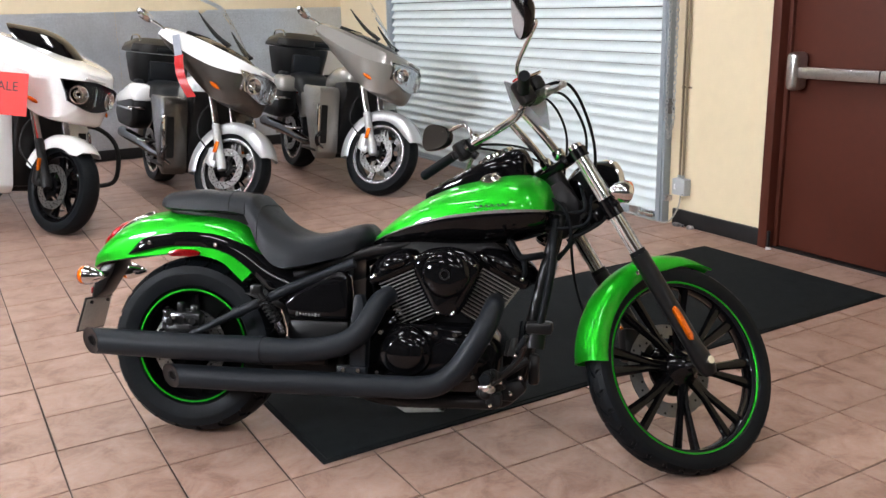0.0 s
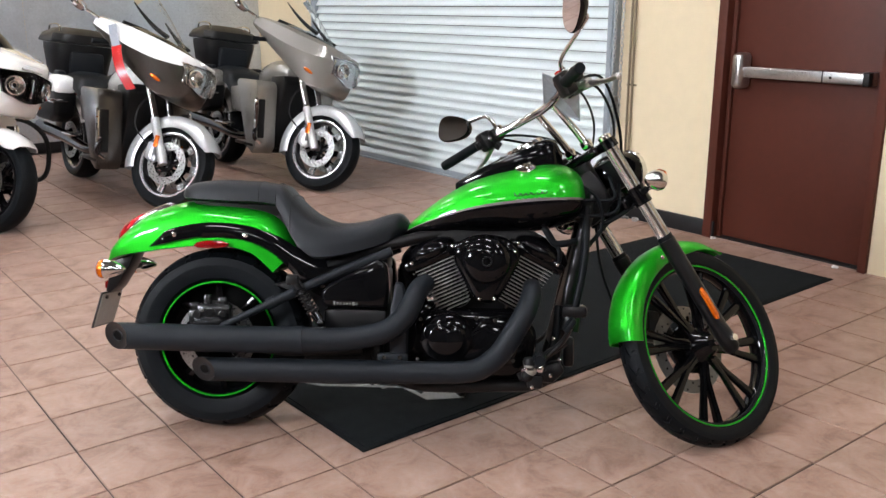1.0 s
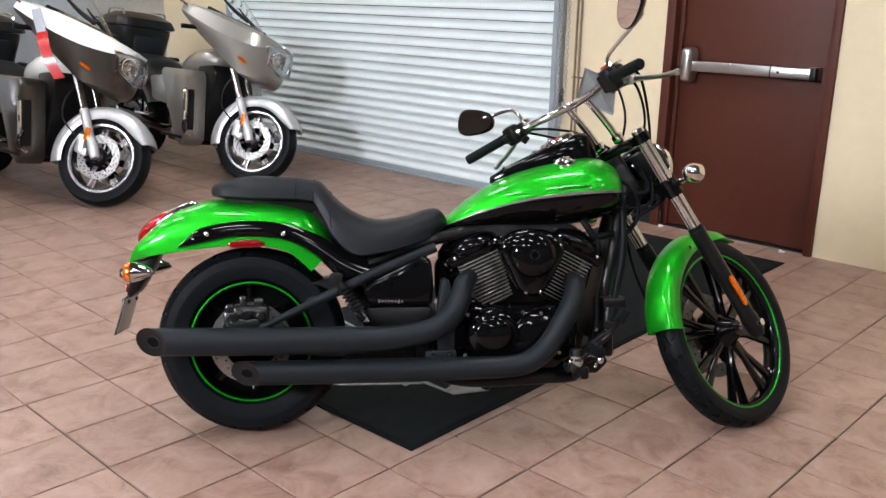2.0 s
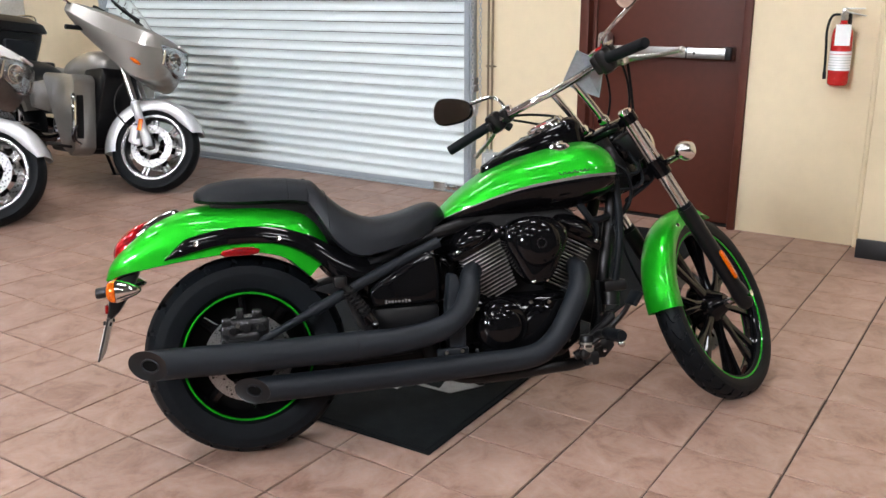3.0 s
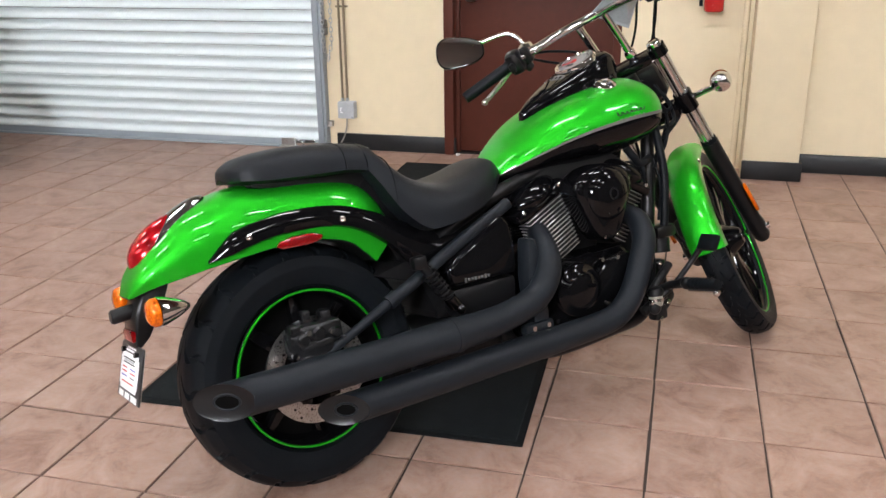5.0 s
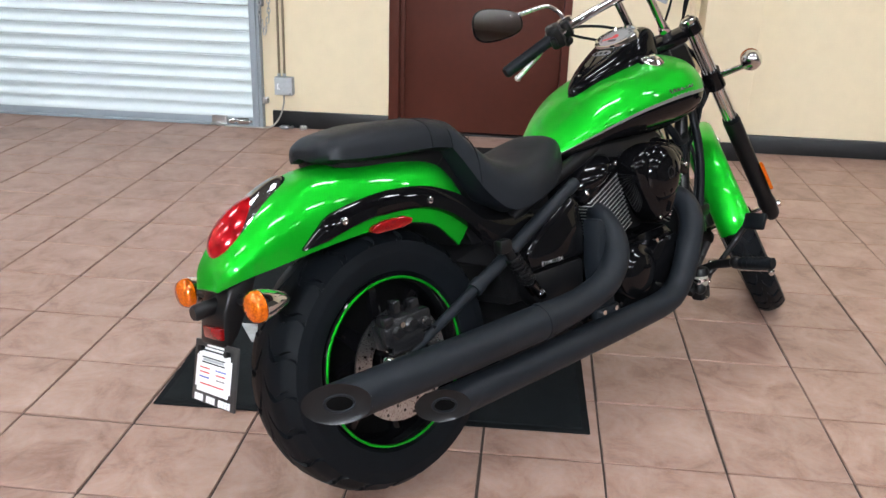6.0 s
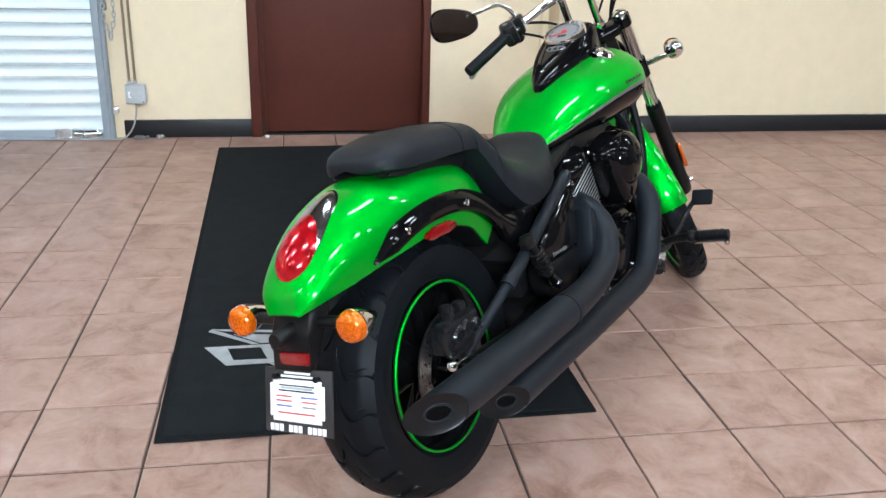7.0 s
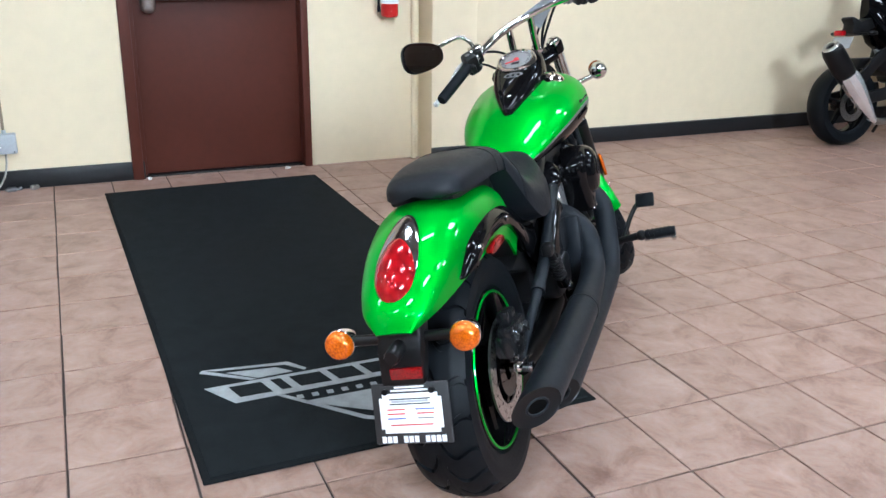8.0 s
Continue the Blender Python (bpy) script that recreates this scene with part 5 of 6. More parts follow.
part("upper_triple_clamp", join(moved(box(0, 0, 0, 0.075, 0.20, 0.032, 0.012), steer_frame(0.755, 0.025, 0)), tube([st(0.738, 0.045, -FORK), st(0.772, 0.045, -FORK)], 0.0295, 18), tube([st(0.738, 0.045, FORK), st(0.772, 0.045, FORK)], 0.0295, 18)), BLACK, bike)
part("steering_head", tube([Vector(AX) + A_UP * 0.57, Vector(AX) + A_UP * 0.74], 0.034, 18), SATIN, bike)
part("neck_cover", prism([(1.20, 0.86), (1.25, 0.905), (1.31, 0.84), (1.33, 0.76), (1.27, 0.70), (1.21, 0.72), (1.16, 0.78)], -0.055, 0.055, 0.02), SATIN, bike)

# front mudguard hugging the tyre
rings = []
for i in range(25):
    a = radians(68 + (182 - 68) * i / 24)
    k = i / 24
    edge, wide = 0.332 - 0.030 * math.sin(math.pi * min(1, k * 1.1) / 2), (0.053 + 0.004 * k) * min(1.0, 0.50 + 0.12 * i)
    edge += (0.366 - edge) * max(0.0, 1 - i / 7) ** 1.4
    sec = [(w, max(edge, r)) for w, r in ((-1, edge), (-0.99, 0.338), (-0.93, 0.351), (-0.75, 0.362), (-0.4, 0.3695), (0, 0.3715), (0.4, 0.3695), (0.75, 0.362), (0.93, 0.351), (0.99, 0.338), (1, edge))]
    out = [(r * math.cos(a), w * wide, r * math.sin(a)) for w, r in sec]
    ins = [((r - 0.004) * math.cos(a), w * (wide - 0.004), (r - 0.004) * math.sin(a)) for w, r in reversed(sec)]
    rings.append(out + ins)
FM = steer_frame(0, 0.045, 0) @ Matrix.Rotation(radians(33), 4, "Y")
fm = part("front_mudguard", moved(loft(rings), FM), GREEN, bike, "green metallic front mudguard", 50)
part("mudguard_bolt", moved(ball((0, 0, 0), 0.008, 0.006, 0.008, 10, 6), FM @ Matrix.Translation((0.333 * math.cos(radians(122)), -0.055, 0.333 * math.sin(radians(122))))), CHROME, fm)
cf = part("front_caliper", moved(join(box(0, 0, 0, 0.055, 0.05, 0.11, 0.014), box(0.02, 0.012, -0.02, 0.04, 0.05, 0.05, 0.01)), FM @ Matrix.Translation((-0.135, 0.085, 0.075))), DARK, bike)

# headlamp
HL = steer_frame(0.635, 0.145, 0) @ Matrix.Rotation(radians(28), 4, "Y")
hl = part("headlamp", moved(lathe([(0.001, -0.115), (0.03, -0.11), (0.055, -0.09), (0.074, -0.055), (0.083, -0.01), (0.085, 0.02)], 36, False, "X"), HL), BLACK, bike, "gloss black bullet headlamp with chrome rim")
part("bezel", moved(lathe([(0.085, 0.012), (0.090, 0.014), (0.090, 0.032), (0.082, 0.040), (0.079, 0.030)], 40, True, "X"), HL), CHROME, hl)
part("reflector_bowl", moved(lathe([(0.001, -0.03), (0.04, -0.02), (0.08, 0.025)], 32, False, "X"), HL), CHROME, hl)
part("lamp_glass", moved(lathe([(0.081, 0.030), (0.06, 0.044), (0.03, 0.051), (0.001, 0.053)], 32, False, "X"), HL), HEADLAMP, hl)

# handlebar, risers, controls, mirrors
MR = (1.142, -0.124, -0.440)  # the right mirror's centre
LEV = (0.912, -0.090, 0.401)  # the clutch lever tip, along and ahead of the steering axis and out
for s in (-1, 1):
    part("riser", tube(smooth_path([st(0.775, 0.032, s * 0.044), st(0.86, 0.020, s * 0.044), st(0.965, -0.006, s * 0.044)]), 0.0125, 14), CHROME, bike, "chrome handlebar riser")
    part("riser_clamp", moved(join(box(0, 0, 0, 0.034, 0.034, 0.036, 0.010), ball((0, 0, 0.024), 0.008, 0.008, 0.008, 10, 6)), steer_frame(0.79, 0.031, s * 0.044)), CHROME, bike)
hb = smooth_path([st(0.988, -0.118, -0.262), st(0.985, -0.098, -0.232), st(0.982, -0.070, -0.18), st(0.974, -0.028, -0.10), st(0.968, -0.010, 0), st(0.974, -0.028, 0.10), st(0.982, -0.070, 0.18), st(0.985, -0.098, 0.232), st(0.988, -0.118, 0.262)], 5)
part("handlebar", tube(hb, 0.0135, 16), CHROME, bike, "chrome drag handlebar")
for s in (-1, 1):
    inn, end = st(0.987, -0.112, s * 0.255), (st(0.990, -0.198, 0.405) if s > 0 else st(0.985, -0.214, -0.428))
    d = (end - inn).normalized()
    grip = part("grip", tube([inn, inn + d * 0.006, inn + d * 0.012, end - d * 0.006, end], [0.019, 0.021, 0.0175, 0.0175, 0.015], 18), RUBBER, bike, "black rubber grip")
    if s > 0:
        part("switch_gear", join(moved(box(0, 0, 0, 0.054, 0.046, 0.070, 0.013), steer_frame(0.985, -0.100, 0.240)), moved(box(0, 0, 0, 0.044, 0.030, 0.052, 0.009), steer_frame(0.984, -0.076, 0.203)), moved(box(0, 0, 0, 0.030, 0.018, 0.030, 0.006), steer_frame(0.982, -0.128, 0.248)), tube([st(0.958, -0.085, 0.22), st(0.940, -0.078, 0.215)], 0.015, 12)), SATIN, bike, "black switch housing")
        part("switch_button", moved(box(0, 0, 0, 0.014, 0.016, 0.010, 0.003), steer_frame(1.016, -0.100, 0.242)), GREYMETAL, bike)
        lev = smooth_path([st(0.978, -0.070, 0.225), st(0.962, -0.055, 0.27), st(0.934, -0.070, 0.331), st(*LEV)])
        part("hand_lever", join(tube(lev, smooth_vals([0.010, 0.009, 0.0075, 0.008], 6), 10), ball(st(*LEV), 0.0105, 0.0105, 0.0105, 12, 8)), STEEL, bike, "polished hand lever with a ball end")
        part("perch", moved(box(0, 0, 0, 0.034, 0.045, 0.035, 0.010), steer_frame(0.995, -0.066, 0.200)), CHROME, bike)
        stem = smooth_path([st(0.995, -0.070, 0.20), st(1.030, -0.058, 0.205), st(1.059, -0.052, 0.225), st(1.071, -0.054, 0.255), st(1.082, -0.066, 0.31), st(1.092, -0.075, 0.335)])
    else:
        part("switch_gear", join(moved(box(0, 0, 0, 0.052, 0.046, 0.080, 0.014), steer_frame(0.984, -0.104, -0.238)), moved(box(0, 0, 0, 0.046, 0.030, 0.064, 0.010), steer_frame(0.980, -0.076, -0.196)), tube([st(0.960, -0.085, -0.215), st(0.945, -0.080, -0.215)], 0.016, 12)), SATIN, bike, "black switch housing")
        part("switch_button", moved(box(0, 0, 0, 0.018, 0.020, 0.014, 0.004), steer_frame(1.024, -0.106, -0.238)), RED, bike, "red stop switch")
        tip, root = st(0.908, -0.160, -0.485), st(0.942, -0.060, -0.298)
        lev = smooth_path([st(0.962, -0.058, -0.235), root, root.lerp(tip, 0.5) + A_UP * -0.004, tip])
        part("hand_lever", join(tube(lev, smooth_vals([0.012, 0.0105, 0.0075, 0.0075], 6), 10), ball(tip, 0.0105, 0.0105, 0.0105, 12, 8)), STEEL, bike, "polished hand lever with a ball end")
        cyl = part("fluid_reservoir", moved(box(0, 0, 0, 0.046, 0.072, 0.044, 0.012), steer_frame(0.992, -0.044, -0.215)), SATIN, bike, "black brake fluid reservoir")
        part("reservoir_lid", moved(box(0, 0, 0, 0.050, 0.076, 0.008, 0.003), steer_frame(1.018, -0.044, -0.215)), CHROME, cyl)
        part("master_cylinder", join(tube([st(0.958, -0.040, -0.175), st(0.954, -0.040, -0.262)], 0.017, 14), tube([st(0.958, -0.040, -0.160), st(0.958, -0.040, -0.176)], 0.010, 10)), GREYMETAL, cyl)
        part("lever_pivot", moved(box(0, 0, 0, 0.030, 0.034, 0.030, 0.008), steer_frame(0.950, -0.054, -0.270)), STEEL, cyl)
        part("stem_nut", tube([st(0.998, -0.078, -0.214), st(1.030, -0.096, -0.252)], [0.012, 0.009], 10), CHROME, bike)
        stem = smooth_path([st(0.988, -0.073, -0.203), st(1.020, -0.091, -0.241), st(1.054, -0.108, -0.282), st(1.090, -0.104, -0.400), st(1.106, -0.100, -0.446), st(1.116, -0.108, -0.450)])
    part("mirror_stem", tube(stem, 0.0065, 10), CHROME, bike, "chrome mirror stem")
    # head: rounded wedge facing back
    cen = st(1.090, -0.082, 0.378) if s > 0 else st(*MR)
    back, lat = Vector((-0.843, -0.438, -0.312)).normalized(), Vector((0.045, -0.635, 0.771))
    lat = (lat - back * lat.dot(back)).normalized()
    up = lat.cross(back).normalized()
    up = up if up.z > 0 else -up
    if s > 0:
        back = Vector((-0.642, -0.761, 0.098)).normalized()
        lat = Vector((0, -0.225, 0.974)).cross(back).normalized() * -1
        lat = Matrix.Rotation(radians(7), 3, back) @ lat
        up = back.cross(lat).normalized()
        up = up if up.z > 0 else -up
    outl = []
    for j in range(28):
        a = 2 * math.pi * j / 28
        ca, sa = math.cos(a), math.sin(a)
        x = (0.076 if s > 0 else 0.070) * math.copysign(abs(ca) ** 0.75, ca)
        z = (0.047 if s > 0 else 0.042) * (1 + 0.23 * x / 0.076) * math.copysign(abs(sa) ** 0.75, sa)
        outl.append((x, z))
    shell = [[cen + lat * x * q + up * z * q + back * d0 for x, z in outl] for q, d0 in ((0.96, 0.012), (1.0, 0.008), (1.0, 0.0), (0.93, -0.014), (0.70, -0.026), (0.3, -0.031))]
    mh = part("mirror_head", loft(shell), BLACK, bike, "oval rear-view mirror", 60)
    part("mirror_glass", loft([[cen + lat * x * 0.93 + up * z * 0.92 + back * d0 for x, z in outl] for d0 in (0.0115, 0.0130)]), MIRROR, mh, "", 20)
# cables
for pts, r in (((st(0.975, -0.055, -0.20), st(0.93, 0.05, -0.20), st(0.80, 0.10, -0.13), st(0.68, 0.07, -0.03)), 0.0045),
               ((st(0.985, -0.065, -0.215), st(0.95, 0.075, -0.215), st(0.78, 0.125, -0.12), st(0.62, 0.07, -0.05)), 0.005),
               ((st(0.99, -0.05, -0.19), st(0.93, 0.04, -0.14), st(0.83, 0.07, -0.08), st(0.72, 0.05, 0.02)), 0.004),
               ((st(0.975, -0.065, 0.20), st(0.93, -0.01, 0.15), st(0.86, 0.03, 0.08), st(0.74, 0.05, 0.0)), 0.0045),
               ((st(0.97, -0.06, 0.22), st(0.90, 0.03, 0.20), st(0.80, 0.08, 0.12), st(0.66, 0.07, 0.03)), 0.0045),
               ((st(0.60, 0.02, 0.06), st(0.42, -0.07, 0.09), st(0.25, -0.11, 0.10), st(0.13, -0.10, 0.085)), 0.005),
               ((Vector((1.20, -0.07, 0.85)), Vector((1.27, -0.12, 0.80)), Vector((1.29, -0.10, 0.70)), Vector((1.22, -0.10, 0.62))), 0.006)):
    part("cable", tube(smooth_path(pts, 8), r, 8), RUBBER, bike, "black control cable")
part("headlamp_bracket", join(moved(box(0, 0, 0, 0.05, 0.17, 0.11, 0.015), steer_frame(0.655, 0.075, 0)), moved(box(0, 0, 0, 0.07, 0.05, 0.05, 0.012), steer_frame(0.60, 0.06, 0.0))), SATIN, bike)
for pts, r in (((st(0.70, 0.075, -0.07), st(0.62, 0.085, -0.10), st(0.54, 0.03, -0.09), Vector((1.28, -0.09, 0.70))), 0.008),
               ((st(0.68, 0.09, -0.03), st(0.58, 0.08, -0.06), Vector((1.33, -0.07, 0.74)), Vector((1.25, -0.08, 0.64))), 0.007),
               ((st(0.73, 0.06, 0.05), st(0.64, 0.00, 0.06), Vector((1.30, 0.06, 0.78)), Vector((1.20, 0.07, 0.72))), 0.007),
               ((Vector((1.16, -0.10, 0.80)), Vector((1.25, -0.105, 0.79)), Vector((1.33, -0.095, 0.80)), st(0.66, 0.03, -0.06)), 0.006),
               ((Vector((1.16, -0.10, 0.75)), Vector((1.25, -0.11, 0.74)), Vector((1.34, -0.095, 0.76)), st(0.62, 0.04, -0.07)), 0.006)):
    part("wiring_loom", tube(smooth_path(pts, 8), r, 8), RUBBER, bike, "black wrapped wiring loom")
SHEET = [(1.080, -0.200, 1.190), (1.099, -0.024, 1.108), (1.216, -0.062, 1.054), (1.203, -0.139, 1.157)]
tag = part("wrapped_sheet", loft([[Vector(p) for p in SHEET], [Vector(p) + Vector((0.002, 0.001, 0.003)) for p in SHEET]]), PAPERWRAP, bike, "plastic-wrapped sheet tied to the handlebar", 20)


# ---- touring motorcycles along the tread plate wall ----
def touring(label, m, upper, lower, bags, guard, turn, black_wheels=False, has_trunk=True, tall=1.0):
    """A fork-faired touring bike; x ahead from the rear wheel's contact, y left."""
    t = thing("touring_motorcycle", label, "motorcycle", m, "touring motorcycles by the wall")
    ax = Vector((1.60, 0, 0.30))
    up = Vector((-math.sin(radians(29)), 0, math.cos(radians(29))))
    fwd = Vector((up.z, 0, -up.x))
    T = Matrix.Translation(ax) @ Matrix.Rotation(radians(turn), 4, up) @ Matrix.Translation(-ax)

    def s(x, y, z):
        """A steered point; the fairing's back end sits lower than its nose."""
        return T @ Vector((x, y, z - (0 if black_wheels else 0.045) * min(1.0, max(0.0, (1.72 - x) / 0.69)) * min(1.0, max(0.0, (z - 0.75) / 0.3))))

    rimmat = BLACK if black_wheels else CHROME
    # wheels
    for name, where, R, w, disc_y in (("front_wheel", T @ Matrix.Translation((1.67, 0, 0.318)), 0.318, 0.130, (-0.085, 0.085)), ("rear_wheel", Matrix.Translation((0, 0, 0.315)), 0.315, 0.175, (-0.10,))):
        wh = part(name, join(lathe([(R - 0.085, -0.36 * w), (R - 0.095, -0.30 * w), (R - 0.105, -0.1 * w), (R - 0.105, 0.1 * w), (R - 0.095, 0.30 * w), (R - 0.085, 0.36 * w), (R - 0.09, 0)], 48, True), lathe([(0.004, -0.07), (0.04, -0.07), (0.05, -0.03), (0.05, 0.03), (0.04, 0.07), (0.004, 0.07)], 20)), rimmat, t)
        place(wh, where)
        part("tyre", lathe(tyre_profile(R, R - 0.085, w), 56, True), RUBBER, wh)
        part("rim_flange", join(ring(R - 0.090, 0.013, -0.36 * w), ring(R - 0.090, 0.013, 0.36 * w)), BLACK if black_wheels else ALLOY, wh)
        for y in disc_y:
            bd = part("brake_disc", disc((0, 0, 0), 0.098, 0.150, y - 0.003, y + 0.003, 40), STEEL, wh)
            holes = [disc((rr * math.cos(aa), 0, rr * math.sin(aa)), 0.0005, 0.0055, y - 0.0038, y + 0.0038, 8) for rr, ph in ((0.112, 0.0), (0.124, 0.13), (0.137, 0.26)) for aa in [2 * math.pi * q / 16 + ph for q in range(16)]]
            tagged(part("drilling", join(*holes), DARK, bd), kind="stuff")
            part("disc_carrier", disc((0, 0, 0), 0.03, 0.062, y - 0.006, y + 0.006, 24), BLACK, wh)
            for aa in [2 * math.pi * q / 6 for q in range(6)]:
                part("carrier_arm", tube([(0.055 * math.cos(aa), y, 0.055 * math.sin(aa)), (0.106 * math.cos(aa + 0.25), y, 0.106 * math.sin(aa + 0.25))], [0.010, 0.007], 6), BLACK, wh)
        for i in range(14):
            a = 2 * math.pi * (i // 2) / 7 + (0.085 if i % 2 else -0.085)
            co, si, far = math.cos(a), math.sin(a), R - 0.1
            part("spoke", tube([(0.04 * co, 0, 0.04 * si), (0.68 * far * co, 0, 0.68 * far * si)], [0.012, 0.010], 6, True, 1.4), BLACK, wh)
            part("spoke_tip", tube([(0.68 * far * co, 0, 0.68 * far * si), (far * co, 0, far * si)], [0.011, 0.012], 6, True, 1.4), BLACK if black_wheels else ALLOY, wh)
        part("barrel_lining", lathe([(R - 0.112, -0.3 * w), (R - 0.108, -0.3 * w), (R - 0.108, 0.3 * w), (R - 0.112, 0.3 * w)], 48, True), DARK, wh)
    # fork
    for y in (-0.115, 0.115):
        fk = part("fork_leg", tube([T @ (ax + fwd * 0.06 + up * d + Vector((0, y, 0))) for d in (0.30, 0.62)], 0.026, 14), CHROME, t)
        part("fork_slider", tube([T @ (ax + fwd * 0.06 + up * d + Vector((0, y, 0))) for d in (-0.03, 0.02, 0.10, 0.32)], [0.030, 0.038, 0.030, 0.030], 14), SILVER if not black_wheels else DARK, fk)
        cal_m = T @ Matrix.Translation((1.60, y, 0.40))
        part("caliper", moved(join(box(-0.055, 0, -0.02, 0.065, 0.056, 0.13, 0.018), box(-0.03, 0, -0.07, 0.07, 0.04, 0.05, 0.014)), cal_m), SILVER if not black_wheels else DARK, fk)
        part("side_reflector", moved(box(0.02, math.copysign(0.035, y), 0.03, 0.035, 0.008, 0.085, 0.004), T @ Matrix.Translation((1.565, y, 0.42))), AMBER, fk)
        part("brake_hose", tube(smooth_path([s(1.50, y * 1.15, 0.42), s(1.40, y * 1.5, 0.52), s(1.38, y * 1.4, 0.66), s(1.42, y, 0.78)]), 0.006, 8), DARK, fk)
    rings = []
    for i in range(19):
        a = radians((48 + 112 * i / 18) if black_wheels else (26 + 170 * i / 18))
        e = 0.268 + 0.05 * max(0, (3 - i) / 3) ** 2
        sec = [(-1, e), (-1, 0.325), (-0.72, 0.352), (0, 0.360), (0.72, 0.352), (1, 0.325), (1, e)]
        rings.append([(r * math.cos(a), w * 0.092, r * math.sin(a)) for w, r in sec] + [((r - 0.005) * math.cos(a), w * 0.088, (r - 0.005) * math.sin(a)) for w, r in reversed(sec)])
    part("front_mudguard", moved(loft(rings), T @ Matrix.Translation((1.67, 0, 0.318))), guard, t, "", 50)

    # fairing
    FS = [(1.720, 0.090, 0.920, 1.062), (1.690, 0.165, 0.825, 1.085), (1.62, 0.240, 0.762, 1.110), (1.50, 0.305, 0.768, 1.145), (1.37, 0.352, 0.842, 1.180), (1.23, 0.398, 0.950, 1.212), (1.10, 0.430, 1.055, 1.234), (1.03, 0.436, 1.115, 1.242)]
    nose = 0.11 if black_wheels else 0.0
    FS = [(x + nose * (x - 1.03) / 0.69, w, z0, 0.85 + (z1 - 0.85) * tall) for x, w, z0, z1 in FS]
    cols = [smooth_vals([r[i] for r in FS], 4) for i in range(4)]
    lo, hi = [], []
    for x, w, z0, z1 in zip(*cols):
        zs = z0 + (z1 - z0) * (0.40 + 0.30 * (x - 1.03) / 0.65)
        half_hi = [(0.0, z1 + 0.004), (0.50 * w, z1 + 0.002), (0.86 * w, z1 - 0.006), (0.955 * w, z1 - 0.25 * (z1 - zs)), (w, zs)]
        half_lo = [(w, zs), (0.985 * w, zs - 0.010), (0.90 * w, (zs + z0) / 2), (0.74 * w, z0 + 0.012), (0.62 * w, z0), (0.0, z0 - 0.004)]
        hi.append([s(x, -y, z) for y, z in half_hi[::-1]] + [s(x, y, z) for y, z in half_hi[1:]])
        lo.append([s(x, -y, z) for y, z in half_lo] + [s(x, y, z) for y, z in half_lo[-2::-1]])
    fr = part("fairing", loft(lo), lower, t, "", 32)
    part("fairing_upper", loft(hi), upper, fr, "", 32)
    part("inner_fairing", loft([[s(1.17, y, z + 0.05) for y, z in ((-0.36, 1.07), (-0.3, 1.20), (0, 1.24), (0.3, 1.20), (0.36, 1.07), (0, 0.98))], [s(1.155, y, z + 0.05) for y, z in ((-0.36, 1.07), (-0.3, 1.20), (0, 1.24), (0.3, 1.20), (0.36, 1.07), (0, 0.98))]]), DARK, fr)
    def nose_sheet(out, k0, k1, nu=14, nv=8):
        """A shield-shaped sheet lying on the nose."""
        rows = []
        for iv in range(nv + 1):
            q, row = iv / nv, []
            for iu in range(nu + 1):
                p = 2 * iu / nu - 1
                half = 0.215 - 0.050 * (1 - q)
                y = p * half * k0
                z = 0.848 + 0.045 * abs(p) ** 1.5 * (1 - q) + (0.200 - 0.02 * abs(p)) * (0.5 + (q - 0.5) * k1)
                row.append((1.748 + nose - 1.75 * y * y - 0.10 * (0.95 - z) * (1 if z < 0.95 else -1.5) + out, y, z))
            rows.append(row)
        v = [tuple(s(*p)) for r in rows for p in r] + [tuple(s(p[0] - 0.05, p[1] * 0.9, p[2])) for r in rows for p in r]
        n1, k = nu + 1, (nu + 1) * (nv + 1)
        f = [(b * n1 + a, b * n1 + a + 1, (b + 1) * n1 + a + 1, (b + 1) * n1 + a) for b in range(nv) for a in range(nu)]
        f += [(k + b * n1 + a, k + (b + 1) * n1 + a, k + (b + 1) * n1 + a + 1, k + b * n1 + a + 1) for b in range(nv) for a in range(nu)]
        edge = [(0, a) for a in range(nu)] + [(b, nu) for b in range(nv)] + [(nv, a) for a in range(nu, 0, -1)] + [(b, 0) for b in range(nv, 0, -1)]
        for (b0, a0), (b1, a1) in zip(edge, edge[1:] + edge[:1]):
            f.append((b0 * n1 + a0, k + b0 * n1 + a0, k + b1 * n1 + a1, b1 * n1 + a1))
        return v, f

    lampb = part("headlamp", nose_sheet(0.0, 1.0, 1.0), BLACK if black_wheels else BEZEL, t, "wide shield-shaped headlamp under the nose", 5)
    for y in (-0.112, 0.112):
        part("reflector", moved(lathe([(0.001, 0.004), (0.02, 0.010), (0.022, 0.020), (0.030, 0.012), (0.056, 0.024), (0.062, 0.022), (0.062, 0.0)], 14, False, "X"), T @ Matrix.Translation((1.738 + nose - 1.75 * y * y, y, 0.945)) @ Matrix.Rotation(radians(22 if y > 0 else -22), 4, "Z")), CHROME, lampb, "", 5)
    for y in ((0.0,) if black_wheels else (-0.185, 0.185, -0.05, 0.05)):
        part("lamp_facet", moved(box(0, 0, 0, 0.02, 0.02, 0.12, 0.008, 1), T @ Matrix.Translation((1.740 + nose - 1.75 * y * y, y, 0.945))), CHROME, lampb, "", 5)
    part("lamp_glass", nose_sheet(0.022, 0.97, 0.92), HEADLAMP, lampb)
    part("brow", moved(box(0, 0, 0, 0.05, 0.16, 0.022, 0.010), T @ Matrix.Translation((1.715 + nose, 0, 1.062))), upper, lampb)
    rings = []
